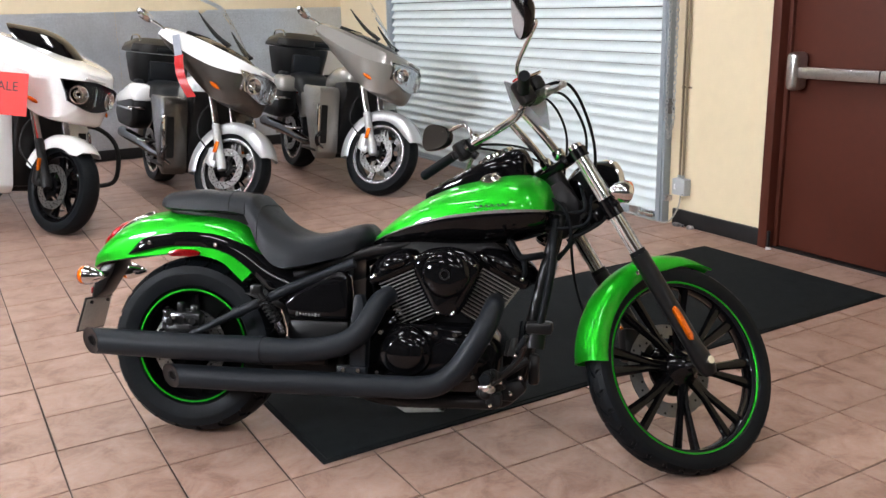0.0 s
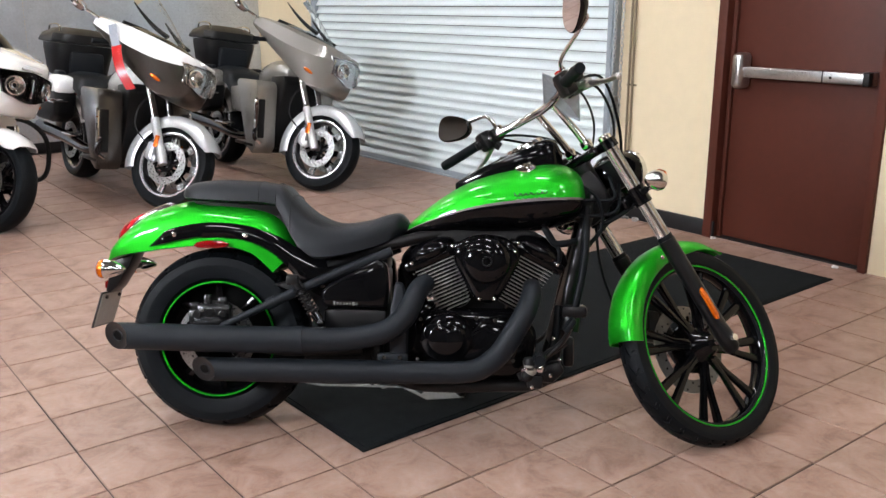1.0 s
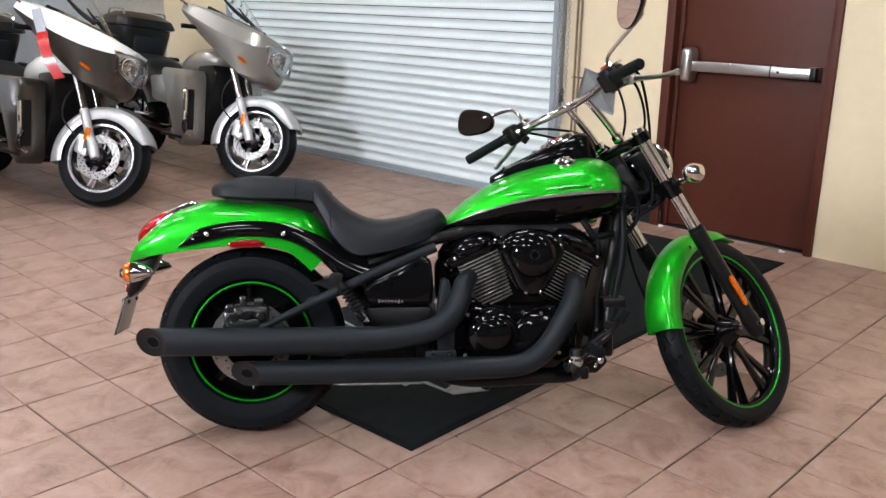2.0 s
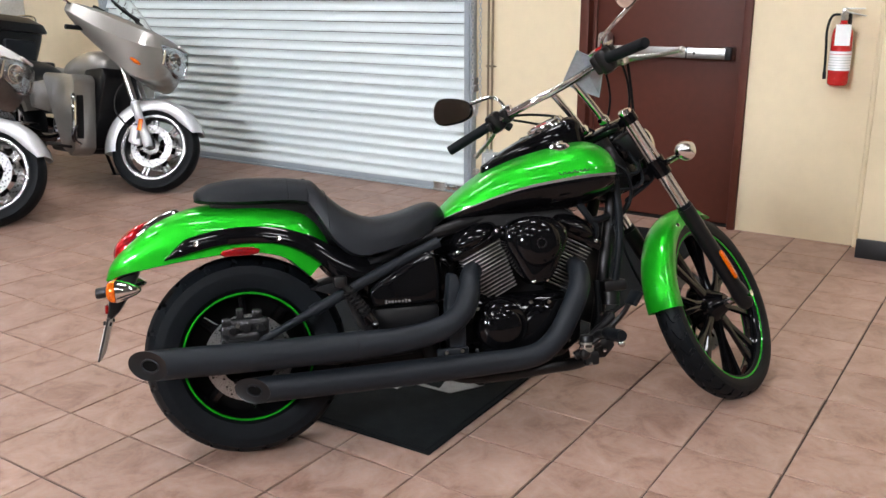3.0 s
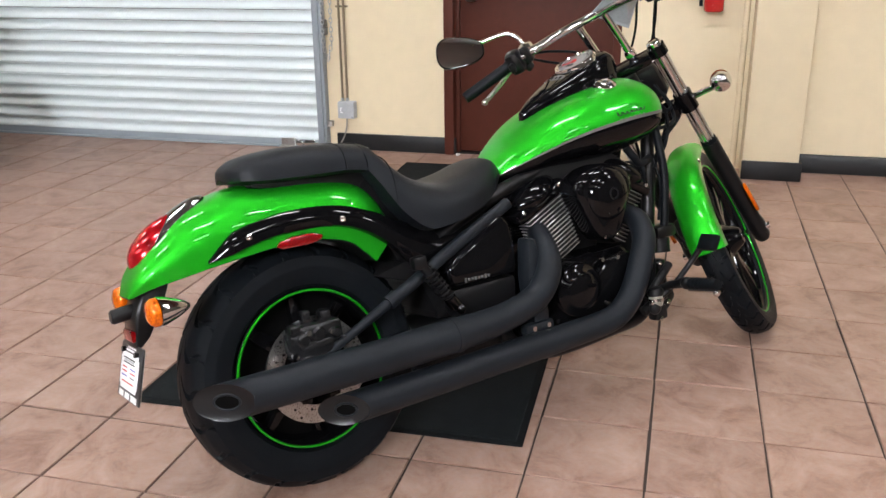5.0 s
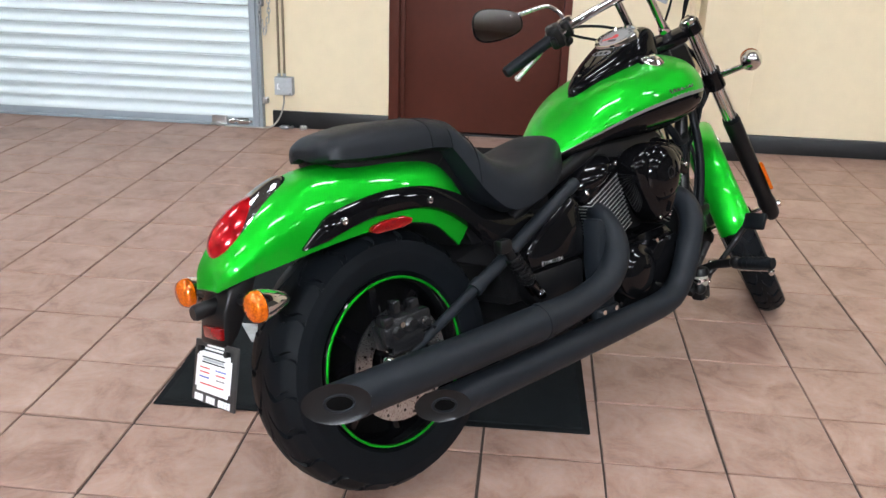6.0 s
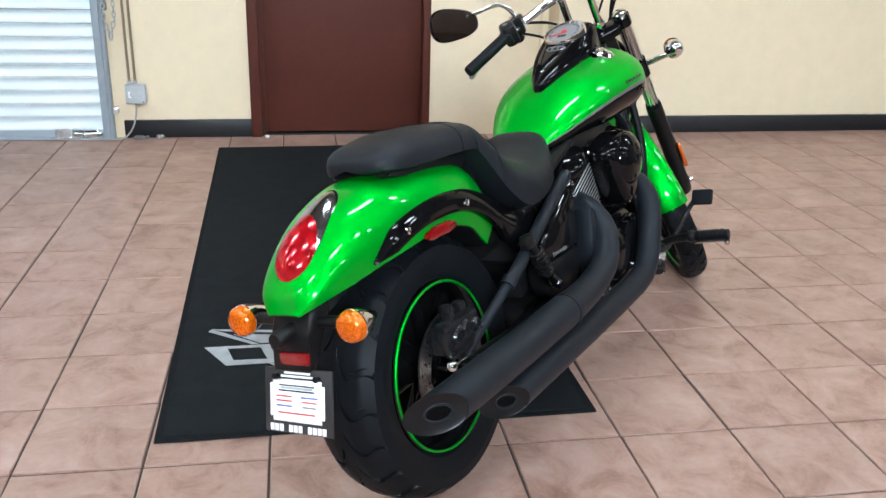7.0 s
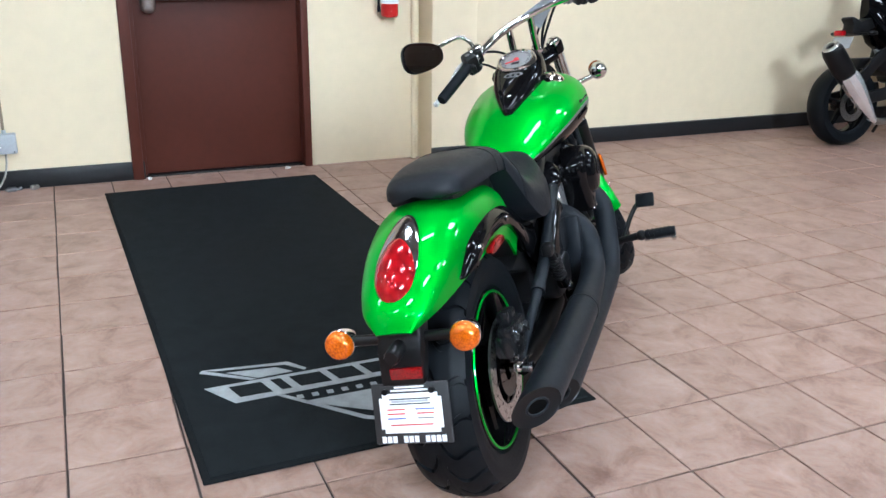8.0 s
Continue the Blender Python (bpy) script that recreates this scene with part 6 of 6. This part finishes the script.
    for j in range(9):
        k = j / 8
        x, z, w = 1.52 - 0.40 * k, 1.14 + 0.46 * k - 0.04 * k * k, 0.22 + 0.05 * k - 0.10 * k ** 3
        rings.append([s(x - 0.12 * (q / 4) ** 2, w * q / 4, z) for q in range(-4, 5)] + [s(x - 0.0015 - 0.12 * (q / 4) ** 2, w * q / 4, z) for q in range(4, -5, -1)])
    if black_wheels:
        rings = []
        for j in range(9):
            k = j / 8
            x, z, w = 1.62 - 0.44 * k, 1.15 + 0.22 * math.sin(1.6 * k), 0.27 - 0.02 * k - 0.14 * k ** 3
            rings.append([s(x - 0.22 * (q / 4) ** 2, w * q / 4, z) for q in range(-4, 5)] + [s(x - 0.004 - 0.22 * (q / 4) ** 2, w * q / 4, z) for q in range(4, -5, -1)])
    sh = part("windshield", loft(rings), BLACK if black_wheels else SMOKE, t, "short dark smoked windshield" if black_wheels else "tall clear windshield", 60)
    sh.visible_shadow = black_wheels
    part("dash_cowl", loft([[s(x, w * q / 4, z + 0.045 * (1 - (q / 4) ** 2)) for q in range(-4, 5)] + [s(x, w, z - 0.03), s(x, -w, z - 0.03)] for x, w, z in ((1.57, 0.10, 1.085), (1.50, 0.19, 1.130), (1.38, 0.24, 1.175), (1.26, 0.27, 1.215), (1.14, 0.28, 1.235))]), BLACK, sh, "black cowl below the windshield", 50)
    for y in (-1, 1):
        if not black_wheels:
            part("shield_blade", tube(smooth_path([s(1.12, y * 0.20, 1.425), s(1.19, y * 0.19, 1.365), s(1.31, y * 0.17, 1.275), s(1.42, y * 0.13, 1.215)]), smooth_vals([0.007, 0.014, 0.024, 0.030], 6), 8, True, 0.5), DARK, sh)
        part("indicator", moved(ball((0, 0, 0), 0.042, 0.010, 0.014, 14, 8), T @ Matrix.Translation((1.53 + nose * 0.8, y * 0.288, 0.862)) @ Matrix.Rotation(radians(y * -30), 4, "Z") @ Matrix.Rotation(radians(22), 4, "Y")), AMBER, t)
        mr = part("mirror", moved(ball((0, 0, 0), 0.036, 0.070, 0.034, 18, 10), T @ Matrix.Translation((0.955, y * 0.535, 1.210)) @ Matrix.Rotation(radians(y * 25), 4, "Z") @ Matrix.Rotation(radians(y * 18), 4, "X")), CHROME, t)
        part("mirror_stem", tube(smooth_path([s(0.965, y * 0.49, 1.245), s(1.02, y * 0.44, 1.225), s(1.06, y * 0.42, 1.205)]), 0.009, 8), CHROME, mr)
        part("grip", tube([s(1.20, y * 0.27, 1.09), s(1.06, y * 0.43, 1.04)], 0.018, 10), RUBBER, t)
        part("handlebar", tube(smooth_path([s(1.34, y * 0.05, 1.00), s(1.30, y * 0.18, 1.08), s(1.20, y * 0.27, 1.09)]), 0.014, 10), CHROME if not black_wheels else DARK, t)
        part("control_cluster", moved(join(box(0, 0, 0, 0.06, 0.06, 0.06, 0.012), box(0.05, y * 0.03, 0, 0.09, 0.02, 0.02, 0.006)), T @ Matrix.Translation((1.20, y * 0.28, 1.10))), DARK, t)
        # leg guards with a bright slot
        lg = part("leg_guard", prism([(0.87, 0.77), (0.90, 0.80), (1.21, 0.80), (1.245, 0.76), (1.27, 0.28), (1.22, 0.22), (1.12, 0.27), (0.99, 0.52)], y * 0.17, y * 0.35, 0.014, 2), lower, t)
        part("slot", prism([(1.252, 0.66), (1.256, 0.62), (1.270, 0.37), (1.262, 0.33), (1.22, 0.42), (1.22, 0.62)], y * 0.275, y * 0.332, 0.004), DARK, lg)
        part("slot_trim", tube(smooth_path([(1.235, y * 0.345, 0.66), (1.25, y * 0.352, 0.62), (1.262, y * 0.352, 0.46), (1.258, y * 0.352, 0.36), (1.262, y * 0.30, 0.31)]), 0.015, 8), CHROME, lg)
        # side panel, floorboard, saddlebag, exhaust
        part("side_panel", prism([(0.42, 0.72), (0.75, 0.76), (0.82, 0.66), (0.74, 0.50), (0.48, 0.52)], y * 0.10, y * 0.20, 0.03), lower, t)
        part("floorboard", box(1.08, y * 0.30, 0.29, 0.32, 0.11, 0.025, 0.01), DARK, t)
        bag = part("saddlebag", prism([(-0.32, 0.74), (0.16, 0.80), (0.25, 0.70), (0.24, 0.52), (0.12, 0.46), (-0.26, 0.47), (-0.36, 0.56)], y * 0.14, y * 0.315, 0.045, 3), DARK, t)
        part("bag_lid", prism([(-0.325, 0.76), (0.10, 0.855), (0.235, 0.835), (0.262, 0.70), (-0.34, 0.63)], y * 0.145, y * 0.322, 0.05, 3), bags, bag)
        part("bag_trim", join(box(-0.03, y * 0.320, 0.63, 0.52, 0.012, 0.018, 0.005), box(0.256, y * 0.29, 0.645, 0.02, 0.14, 0.022, 0.006)), CHROME, bag)
        part("silencer", tube(smooth_path([(-0.30, y * 0.25, 0.40), (0.30, y * 0.25, 0.37), (0.75, y * 0.22, 0.32), (0.95, y * 0.18, 0.38)]), smooth_vals([0.050, 0.048, 0.036, 0.026], 6), 16), DARKCHROME if not black_wheels else DARK, t)
        part("case_guard", tube(smooth_path([(1.20, y * 0.20, 0.28), (1.27, y * 0.46, 0.28), (1.31, y * 0.54, 0.36), (1.30, y * 0.53, 0.58), (1.24, y * 0.40, 0.70), (1.22, y * 0.15, 0.70)] if black_wheels else [(1.20, y * 0.20, 0.30), (1.25, y * 0.33, 0.33), (1.27, y * 0.36, 0.40), (1.24, y * 0.31, 0.47)]), 0.017, 10), DARK if black_wheels else DARKCHROME, t)
        part("tail_indicator", ball((-0.37, y * 0.22, 0.70), 0.03, 0.04, 0.03, 12, 8), AMBER, t)
    # tank, engine, seat
    TKs = [(0.70, 0.82, 0.74, 0.06), (0.80, 0.90, 0.74, 0.12), (1.00, 0.97, 0.75, 0.165), (1.15, 0.98, 0.78, 0.165), (1.27, 0.94, 0.83, 0.10)]
    tc = [smooth_vals([r[i] for r in TKs], 4) for i in range(4)]
    part("fuel_tank", loft([[(x, -w * math.copysign(abs(math.cos(a)) ** 0.8, math.cos(a)), (z1 + z0) / 2 + (z1 - z0) / 2 * math.copysign(abs(math.sin(a)) ** 0.8, math.sin(a))) for a in [2 * math.pi * j / 20 for j in range(20)]] for x, z1, z0, w in zip(*tc)]), bags, t, "", 60)
    en = part("engine", join(prism([(0.70, 0.22), (1.12, 0.22), (1.18, 0.36), (1.10, 0.48), (0.72, 0.48)], -0.17, 0.17, 0.03), box(0.82, 0, 0.58, 0.16, 0.24, 0.24, 0.03), box(1.04, 0, 0.58, 0.16, 0.24, 0.24, 0.03), box(0.93, 0, 0.72, 0.5, 0.18, 0.12, 0.03)), DARK, t)
    part("radiator", prism([(1.10, 0.27), (1.22, 0.27), (1.27, 0.50), (1.34, 0.80), (1.30, 0.86), (1.10, 0.84)], -0.165, 0.165, 0.015), SATIN, en)
    for y in (-1, 1):
        part("radiator_duct", tube(smooth_path([(1.24, y * 0.10, 0.78), (1.20, y * 0.17, 0.66), (1.08, y * 0.19, 0.56), (0.98, y * 0.17, 0.50)]), 0.022, 10), DARKCHROME, en)
        part("cam_cover", moved(lathe([(0.001, -0.025), (0.045, -0.022), (0.062, -0.008), (0.066, 0.008)], 24), pose(1.02, y * 0.175, 0.37) @ Matrix.Diagonal((1, -y, 1, 1))), DARKCHROME, en)
        part("header_pipe", tube(smooth_path([(1.06, y * 0.13, 0.62), (1.13, y * 0.20, 0.50), (1.05, y * 0.225, 0.36), (0.90, y * 0.225, 0.315)]), 0.020, 10), CHROME, en)
        part("passenger_board", box(0.55, y * 0.28, 0.41, 0.20, 0.10, 0.020, 0.008), CHROME, en)
    part("primary_cover", moved(lathe([(0.001, -0.03), (0.07, -0.026), (0.10, -0.01), (0.105, 0.01)], 28), pose(0.86, -0.175, 0.36)), CHROME, en)
    part("air_box", box(0.93, -0.16, 0.60, 0.16, 0.08, 0.14, 0.03), GREYMETAL, en)
    seat_st = [(-0.12, 0.86, 0.76, 0.12), (0.00, 0.885, 0.76, 0.16), (0.20, 0.88, 0.75, 0.18), (0.34, 0.84, 0.72, 0.19), (0.44, 0.76, 0.66, 0.19), (0.60, 0.74, 0.65, 0.17), (0.74, 0.78, 0.70, 0.11), (0.80, 0.79, 0.74, 0.06)]
    part("seat", loft(seat_rings(seat_st, 4)), VINYL, t, "", 60)
    part("rear_mudguard", loft([[((r) * math.cos(radians(a)), w * 0.12, 0.315 + r * math.sin(radians(a))) for w, r in ((-1, 0.33), (-0.9, 0.36), (0, 0.38), (0.9, 0.36), (1, 0.33), (0.85, 0.35), (0, 0.372), (-0.85, 0.35))] for a in range(30, 196, 12)]), bags, t, "", 50)
    part("tail_lamp", box(-0.375, 0, 0.66, 0.04, 0.20, 0.06, 0.015), RED_LENS, t)
    if has_trunk:
        def rounded(x0, x1, w, z, k=0.08):
            return [(x0 + k, -w, z), (x1 - k, -w, z), (x1 - 0.02, -w + k * 0.6, z), (x1, -w + k * 1.6, z), (x1, w - k * 1.6, z), (x1 - 0.02, w - k * 0.6, z), (x1 - k, w, z), (x0 + k, w, z), (x0 + 0.02, w - k, z), (x0, w - 2 * k, z), (x0, -w + 2 * k, z), (x0 + 0.02, -w + k, z)]
        low = Matrix.Translation((0, 0, -0.075)) @ Matrix.Diagonal((1, 1.07, 1, 1))
        tr = part("top_box", moved(loft([rounded(-0.31, -0.02, 0.165, 0.905), rounded(-0.35, 0.0, 0.200, 0.93), rounded(-0.39, 0.03, 0.226, 1.13), rounded(-0.39, 0.03, 0.228, 1.172)]), low), DARK, t, "black hard top box", 50)
        part("box_lid", moved(loft([rounded(-0.395, 0.032, 0.230, 1.176), rounded(-0.42, 0.055, 0.254, 1.182), rounded(-0.42, 0.055, 0.256, 1.200), rounded(-0.39, 0.035, 0.236, 1.250), rounded(-0.32, -0.04, 0.170, 1.296), rounded(-0.25, -0.11, 0.10, 1.306, 0.04)]), low), SATIN, tr, "", 34)
        part("backrest", moved(box(0.025, 0, 1.02, 0.06, 0.26, 0.19, 0.03), low), VINYL, tr)
        for y in (-1, 1):
            part("armrest", moved(box(0.06, y * 0.21, 0.93, 0.14, 0.06, 0.05, 0.02), low), VINYL, tr)
            part("lid_rail", moved(tube(smooth_path([(-0.34, y * 0.18, 1.275), (-0.30, y * 0.18, 1.315), (-0.10, y * 0.18, 1.315), (-0.05, y * 0.18, 1.265)]), 0.008, 8), low), CHROME, tr)
    stand_ = part("side_stand", tube([(0.95, 0.14, 0.22), (0.90, 0.26, 0.045)], 0.013, 10), DARK, t)
    part("stand_foot", box(0.90, 0.275, 0.042, 0.07, 0.05, 0.008, 0.003), DARK, stand_)
    return t, T


def stand_at(axle, heading, lean=-8):
    """Pose of a touring bike whose front axle lies over a place on the floor."""
    h = radians(heading)
    return pose(axle[0] - 1.67 * math.cos(h), axle[1] - 1.67 * math.sin(h), 0, lean, 0, heading)


touring("silver and titanium grey touring motorcycle with a black top box", stand_at((3.045, 6.33), -90), TITAN, TITAN, TITAN, SILVER, 31.5)
b2, T2 = touring("white and dark bronze touring motorcycle with a black top box", stand_at((1.85, 6.38), -87), WHITEBIKE, BRONZE, WHITEBIKE, SILVER, 34.5)
b1, T1 = touring("pearl white touring motorcycle with black wheels and red sale card", stand_at((0.715, 6.43), -78), WHITEBIKE, WHITEBIKE, WHITEBIKE, WHITEBIKE, 18, True, False, 1.12)
pale = [(1.17, -0.415, 1.14), (1.21, -0.420, 1.07), (1.26, -0.427, 0.995)]
part("white_ribbon", loft([[T2 @ Vector((x - 0.024, y - 0.006, z - 0.012)), T2 @ Vector((x + 0.028, y + 0.002, z + 0.012)), T2 @ Vector((x + 0.028, y + 0.005, z + 0.012)), T2 @ Vector((x - 0.024, y - 0.003, z - 0.012))] for x, y, z in smooth_path(pale, 4)]), PAPERWRAP, b2, "pale plastic ribbon", 60)
ribbon = [(1.26, -0.425, 1.00), (1.30, -0.44, 0.93), (1.36, -0.43, 0.83), (1.44, -0.38, 0.73)]
part("red_ribbon", loft([[T2 @ Vector((x - 0.030, y - 0.006, z - 0.012)), T2 @ Vector((x + 0.034, y + 0.004, z + 0.012)), T2 @ Vector((x + 0.034, y + 0.006, z + 0.012)), T2 @ Vector((x - 0.030, y - 0.003, z - 0.012))] for x, y, z in smooth_path(ribbon, 4)]), RED, b2, "red plastic ribbon", 60)
card = part("sale_card", moved(box(0, 0, 0, 0.30, 0.004, 0.27), T1 @ Matrix.Translation((1.575, -0.455, 0.865)) @ Matrix.Rotation(radians(28), 4, "Z") @ Matrix.Rotation(radians(-5), 4, "Y")), REDPAPER, b1, "bright red printed sale card")
txt = bpy.data.curves.new("lettering", "FONT")
txt.body, txt.size, txt.extrude, txt.align_x = "SALE", 0.085, 0.0006, "CENTER"
tmp = new("lettering", txt)
dg = bpy.context.evaluated_depsgraph_get()
word = bpy.data.meshes.new_from_object(tmp.evaluated_get(dg))
bpy.data.objects.remove(tmp)
word.materials.clear()
word.materials.append(DARK)
wd = new("lettering", word)
wd.parent = card
wd.matrix_basis = T1 @ Matrix.Translation((1.575, -0.455, 0.865)) @ Matrix.Rotation(radians(28), 4, "Z") @ Matrix.Rotation(radians(-5), 4, "Y") @ Matrix.Translation((0, -0.0032, 0.02)) @ Matrix.Rotation(radians(90), 4, "X")


# ---- the dark sport bike by the east wall ----
sb = thing("sport_motorcycle", "black sport motorcycle with a stubby silver-shielded silencer", "motorcycle", pose(3.605, -1.155, 0, -7, 0, -89))
for name, x, R, w in (("rear_wheel", 0.030, 0.280, 0.155), ("front_wheel", 1.40, 0.300, 0.12)):
    wh = place(part(name, join(lathe([(R - 0.085, -0.36 * w), (R - 0.098, -0.28 * w), (R - 0.105, 0.0), (R - 0.098, 0.28 * w), (R - 0.085, 0.36 * w), (R - 0.09, 0)], 48, True), lathe([(0.004, -0.07), (0.04, -0.07), (0.05, 0.0), (0.04, 0.07), (0.004, 0.07)], 20)), BLACK, sb), pose(x, 0, R))
    part("tyre", lathe(tyre_profile(R, R - 0.085, w), 56, True), RUBBER, wh)
    part("brake_disc", disc((0, 0, 0), 0.065, 0.11, -0.088, -0.083, 36), STEEL, wh)
    for i in range(5):
        a = 2 * math.pi * i / 5 + 0.3
        part("spoke", tube([(0.04 * math.cos(a), 0, 0.04 * math.sin(a)), ((R - 0.1) * math.cos(a), 0, (R - 0.1) * math.sin(a))], [0.018, 0.012], 6, True, 1.5), BLACK, wh)
for y in (-0.125, 0.125):
    part("swing_arm", prism([(-0.05, 0.34), (0.12, 0.37), (0.50, 0.42), (0.52, 0.33), (0.10, 0.285), (-0.05, 0.285)], y - 0.018, y + 0.018, 0.01), DARK, sb)
    part("fork_leg", tube([(1.40, y * 0.9, 0.30), (1.12, y * 0.9, 0.95)], [0.028, 0.022], 12), GREYMETAL, sb)
ex = part("silencer", tube(smooth_path([(-0.365, -0.245, 0.685), (-0.345, -0.245, 0.655), (-0.25, -0.24, 0.545), (-0.16, -0.235, 0.45)]), smooth_vals([0.056, 0.071, 0.071, 0.062], 6), 20), SATIN, sb, "short black silencer", 50)
part("heat_shield", tube(smooth_path([(-0.215, -0.25, 0.505), (-0.15, -0.25, 0.43), (-0.04, -0.24, 0.31), (0.10, -0.22, 0.17)]), smooth_vals([0.064, 0.068, 0.050, 0.020], 6), 9), ALLOY, ex, "polished silver heat shield", 25)
part("header", tube(smooth_path([(0.06, -0.22, 0.20), (0.25, -0.16, 0.16), (0.75, -0.10, 0.20), (1.0, -0.08, 0.40)]), 0.024, 12), STEEL, ex)
part("tail_unit", loft([[(x, -w, z0), (x, -w * 0.8, (z0 + z1) / 2 + 0.02), (x, -w * 0.35, z1), (x, w * 0.35, z1), (x, w * 0.8, (z0 + z1) / 2 + 0.02), (x, w, z0), (x, 0, z0 - 0.02)] for x, w, z0, z1 in ((0.19, 0.04, 0.90, 1.05), (0.26, 0.09, 0.80, 1.07), (0.36, 0.13, 0.70, 1.03), (0.50, 0.14, 0.62, 0.92), (0.64, 0.12, 0.60, 0.84))]), BLACK, sb, "", 50)
part("seat", loft(seat_rings([(0.20, 1.08, 1.03, 0.06), (0.28, 1.10, 1.03, 0.11), (0.36, 1.07, 0.98, 0.13), (0.46, 0.94, 0.87, 0.14), (0.58, 0.86, 0.79, 0.13), (0.66, 0.87, 0.82, 0.08)], 3)), VINYL, sb, "", 60)
part("plate_hanger", join(prism([(0.28, 0.89), (0.28, 0.82), (0.12, 0.755), (0.03, 0.77), (0.05, 0.83), (0.02, 0.87), (0.04, 0.885), (0.12, 0.85)], -0.05, 0.05, 0.008), box(0.13, -0.03, 0.765, 0.05, 0.26, 0.02, 0.008)), DARK, sb)
part("tail_plate", moved(box(0, 0, 0, 0.005, 0.17, 0.085), pose(-0.01, 0, 0.71, 0, 28, 0)), GREYBOX, sb)
part("tail_lamp", box(-0.03, 0, 0.775, 0.05, 0.07, 0.04, 0.01), RED_LENS, sb)
for y in (-0.16, 0.16):
    part("indicator", ball((0.10, y, 0.77), 0.045, 0.018, 0.016, 12, 8), DARK, sb)
part("fuel_tank", ball((0.82, 0, 0.92), 0.27, 0.17, 0.14), BLACK, sb)
part("engine", join(box(0.80, 0, 0.42, 0.42, 0.30, 0.30, 0.04), box(0.85, 0, 0.62, 0.22, 0.28, 0.2, 0.04), box(0.55, 0, 0.55, 0.20, 0.22, 0.28, 0.04)), DARK, sb)
part("chain_guard", prism([(0.02, 0.52), (0.10, 0.60), (0.30, 0.60), (0.42, 0.52), (0.40, 0.46), (0.20, 0.54)], -0.09, 0.09, 0.012), SATIN, sb)
part("rear_caliper", join(box(0.12, -0.105, 0.30, 0.09, 0.04, 0.05, 0.012), box(0.10, -0.12, 0.33, 0.03, 0.03, 0.05, 0.008)), GREYMETAL, sb)
part("silencer_cap", moved(lathe([(0.030, -0.004), (0.052, -0.003), (0.058, 0.004), (0.050, 0.010), (0.030, 0.010)], 24, True, "X"), pose(-0.372, -0.245, 0.692, 0, 50, 0)), STEEL, ex)
part("hanger_bracket", prism([(-0.02, 0.50), (0.14, 0.64), (0.30, 0.70), (0.32, 0.64), (0.18, 0.56), (0.04, 0.44)], -0.185, -0.165, 0.006), DARK, sb)
part("frame_spar", join(*[tube(smooth_path([(0.45, y, 0.50), (0.55, y, 0.72), (0.85, y * 0.9, 0.85), (1.12, y * 0.4, 0.93)]), 0.03, 10) for y in (-0.15, 0.15)]), SATIN, sb)
part("foot_hanger", join(prism([(0.33, 0.50), (0.45, 0.48), (0.42, 0.36), (0.36, 0.34)], -0.20, -0.16, 0.008), tube([(0.36, -0.18, 0.38), (0.35, -0.28, 0.385)], 0.011, 8), prism([(0.13, 0.66), (0.32, 0.62), (0.40, 0.68), (0.30, 0.58), (0.16, 0.60)], -0.17, -0.14, 0.006)), GREYMETAL, sb)
part("nose_fairing", loft([[(x, w * math.cos(a), z + h * math.sin(a)) for a in [2 * math.pi * j / 14 for j in range(14)]] for x, w, z, h in ((1.05, 0.24, 0.92, 0.16), (1.25, 0.21, 0.94, 0.15), (1.42, 0.12, 0.93, 0.09), (1.47, 0.05, 0.92, 0.04))]), BLACK, sb, "", 60)
part("handlebar", join(*[tube([(1.08, y * 0.5, 0.98), (1.00, y * 1.6, 0.97)], 0.014, 10) for y in (-0.2, 0.2)]), DARK, sb)
part("side_stand", tube([(0.65, 0.14, 0.22), (0.62, 0.24, 0.035)], 0.012, 8), DARK, sb)

# ---- floor tiles ----
PITCH, TX, TY = 0.306, 0.865, 2.458
S, Tz, C = PITCH - 0.0065, 0.006, 0.0022


def tile_vf(cx, cy):
    a, b = S / 2, S / 2 - C
    v = [(cx + i * a, cy + j * a, -Tz) for i, j in ((-1, -1), (1, -1), (1, 1), (-1, 1))] + [(cx + i * a, cy + j * a, -0.0014) for i, j in ((-1, -1), (1, -1), (1, 1), (-1, 1))] + [(cx + i * b, cy + j * b, 0) for i, j in ((-1, -1), (1, -1), (1, 1), (-1, 1))]
    f = [(8, 9, 10, 11)]
    for k in range(4):
        q = (k + 1) % 4
        f += [(k, q, 4 + q, 4 + k), (4 + k, 4 + q, 8 + q, 8 + k)]
    return v, f


tile_me = mesh_of("tile", tile_vf(0, 0), TILE, 20)
rest_v, rest_f = [], []
rng = random.Random(4)
for i in range(-21, 12):
    for j in range(-27, 24):
        cx, cy = TX + PITCH * (i + 0.5), TY + PITCH * (j + 0.5)
        if not (BX < cx < WX + 0.12 and SY < cy < NY):
            continue
        if -6 <= i <= 8 and -6 <= j <= 9:
            ob = new("tile", tile_me)
            ob.parent = floor
            ob.matrix_basis = pose(cx + rng.uniform(-0.0012, 0.0012), cy + rng.uniform(-0.0012, 0.0012), rng.uniform(-0.0006, 0.0), 0, 0, rng.uniform(-0.25, 0.25) + 90 * rng.randrange(4))
        else:
            k = len(rest_v)
            v, f = tile_vf(cx, cy)
            rest_v += v
            rest_f += [tuple(q + k for q in fc) for fc in f]
tagged(part("tile_field", (rest_v, rest_f), TILE, floor, sharp=20), kind="stuff")
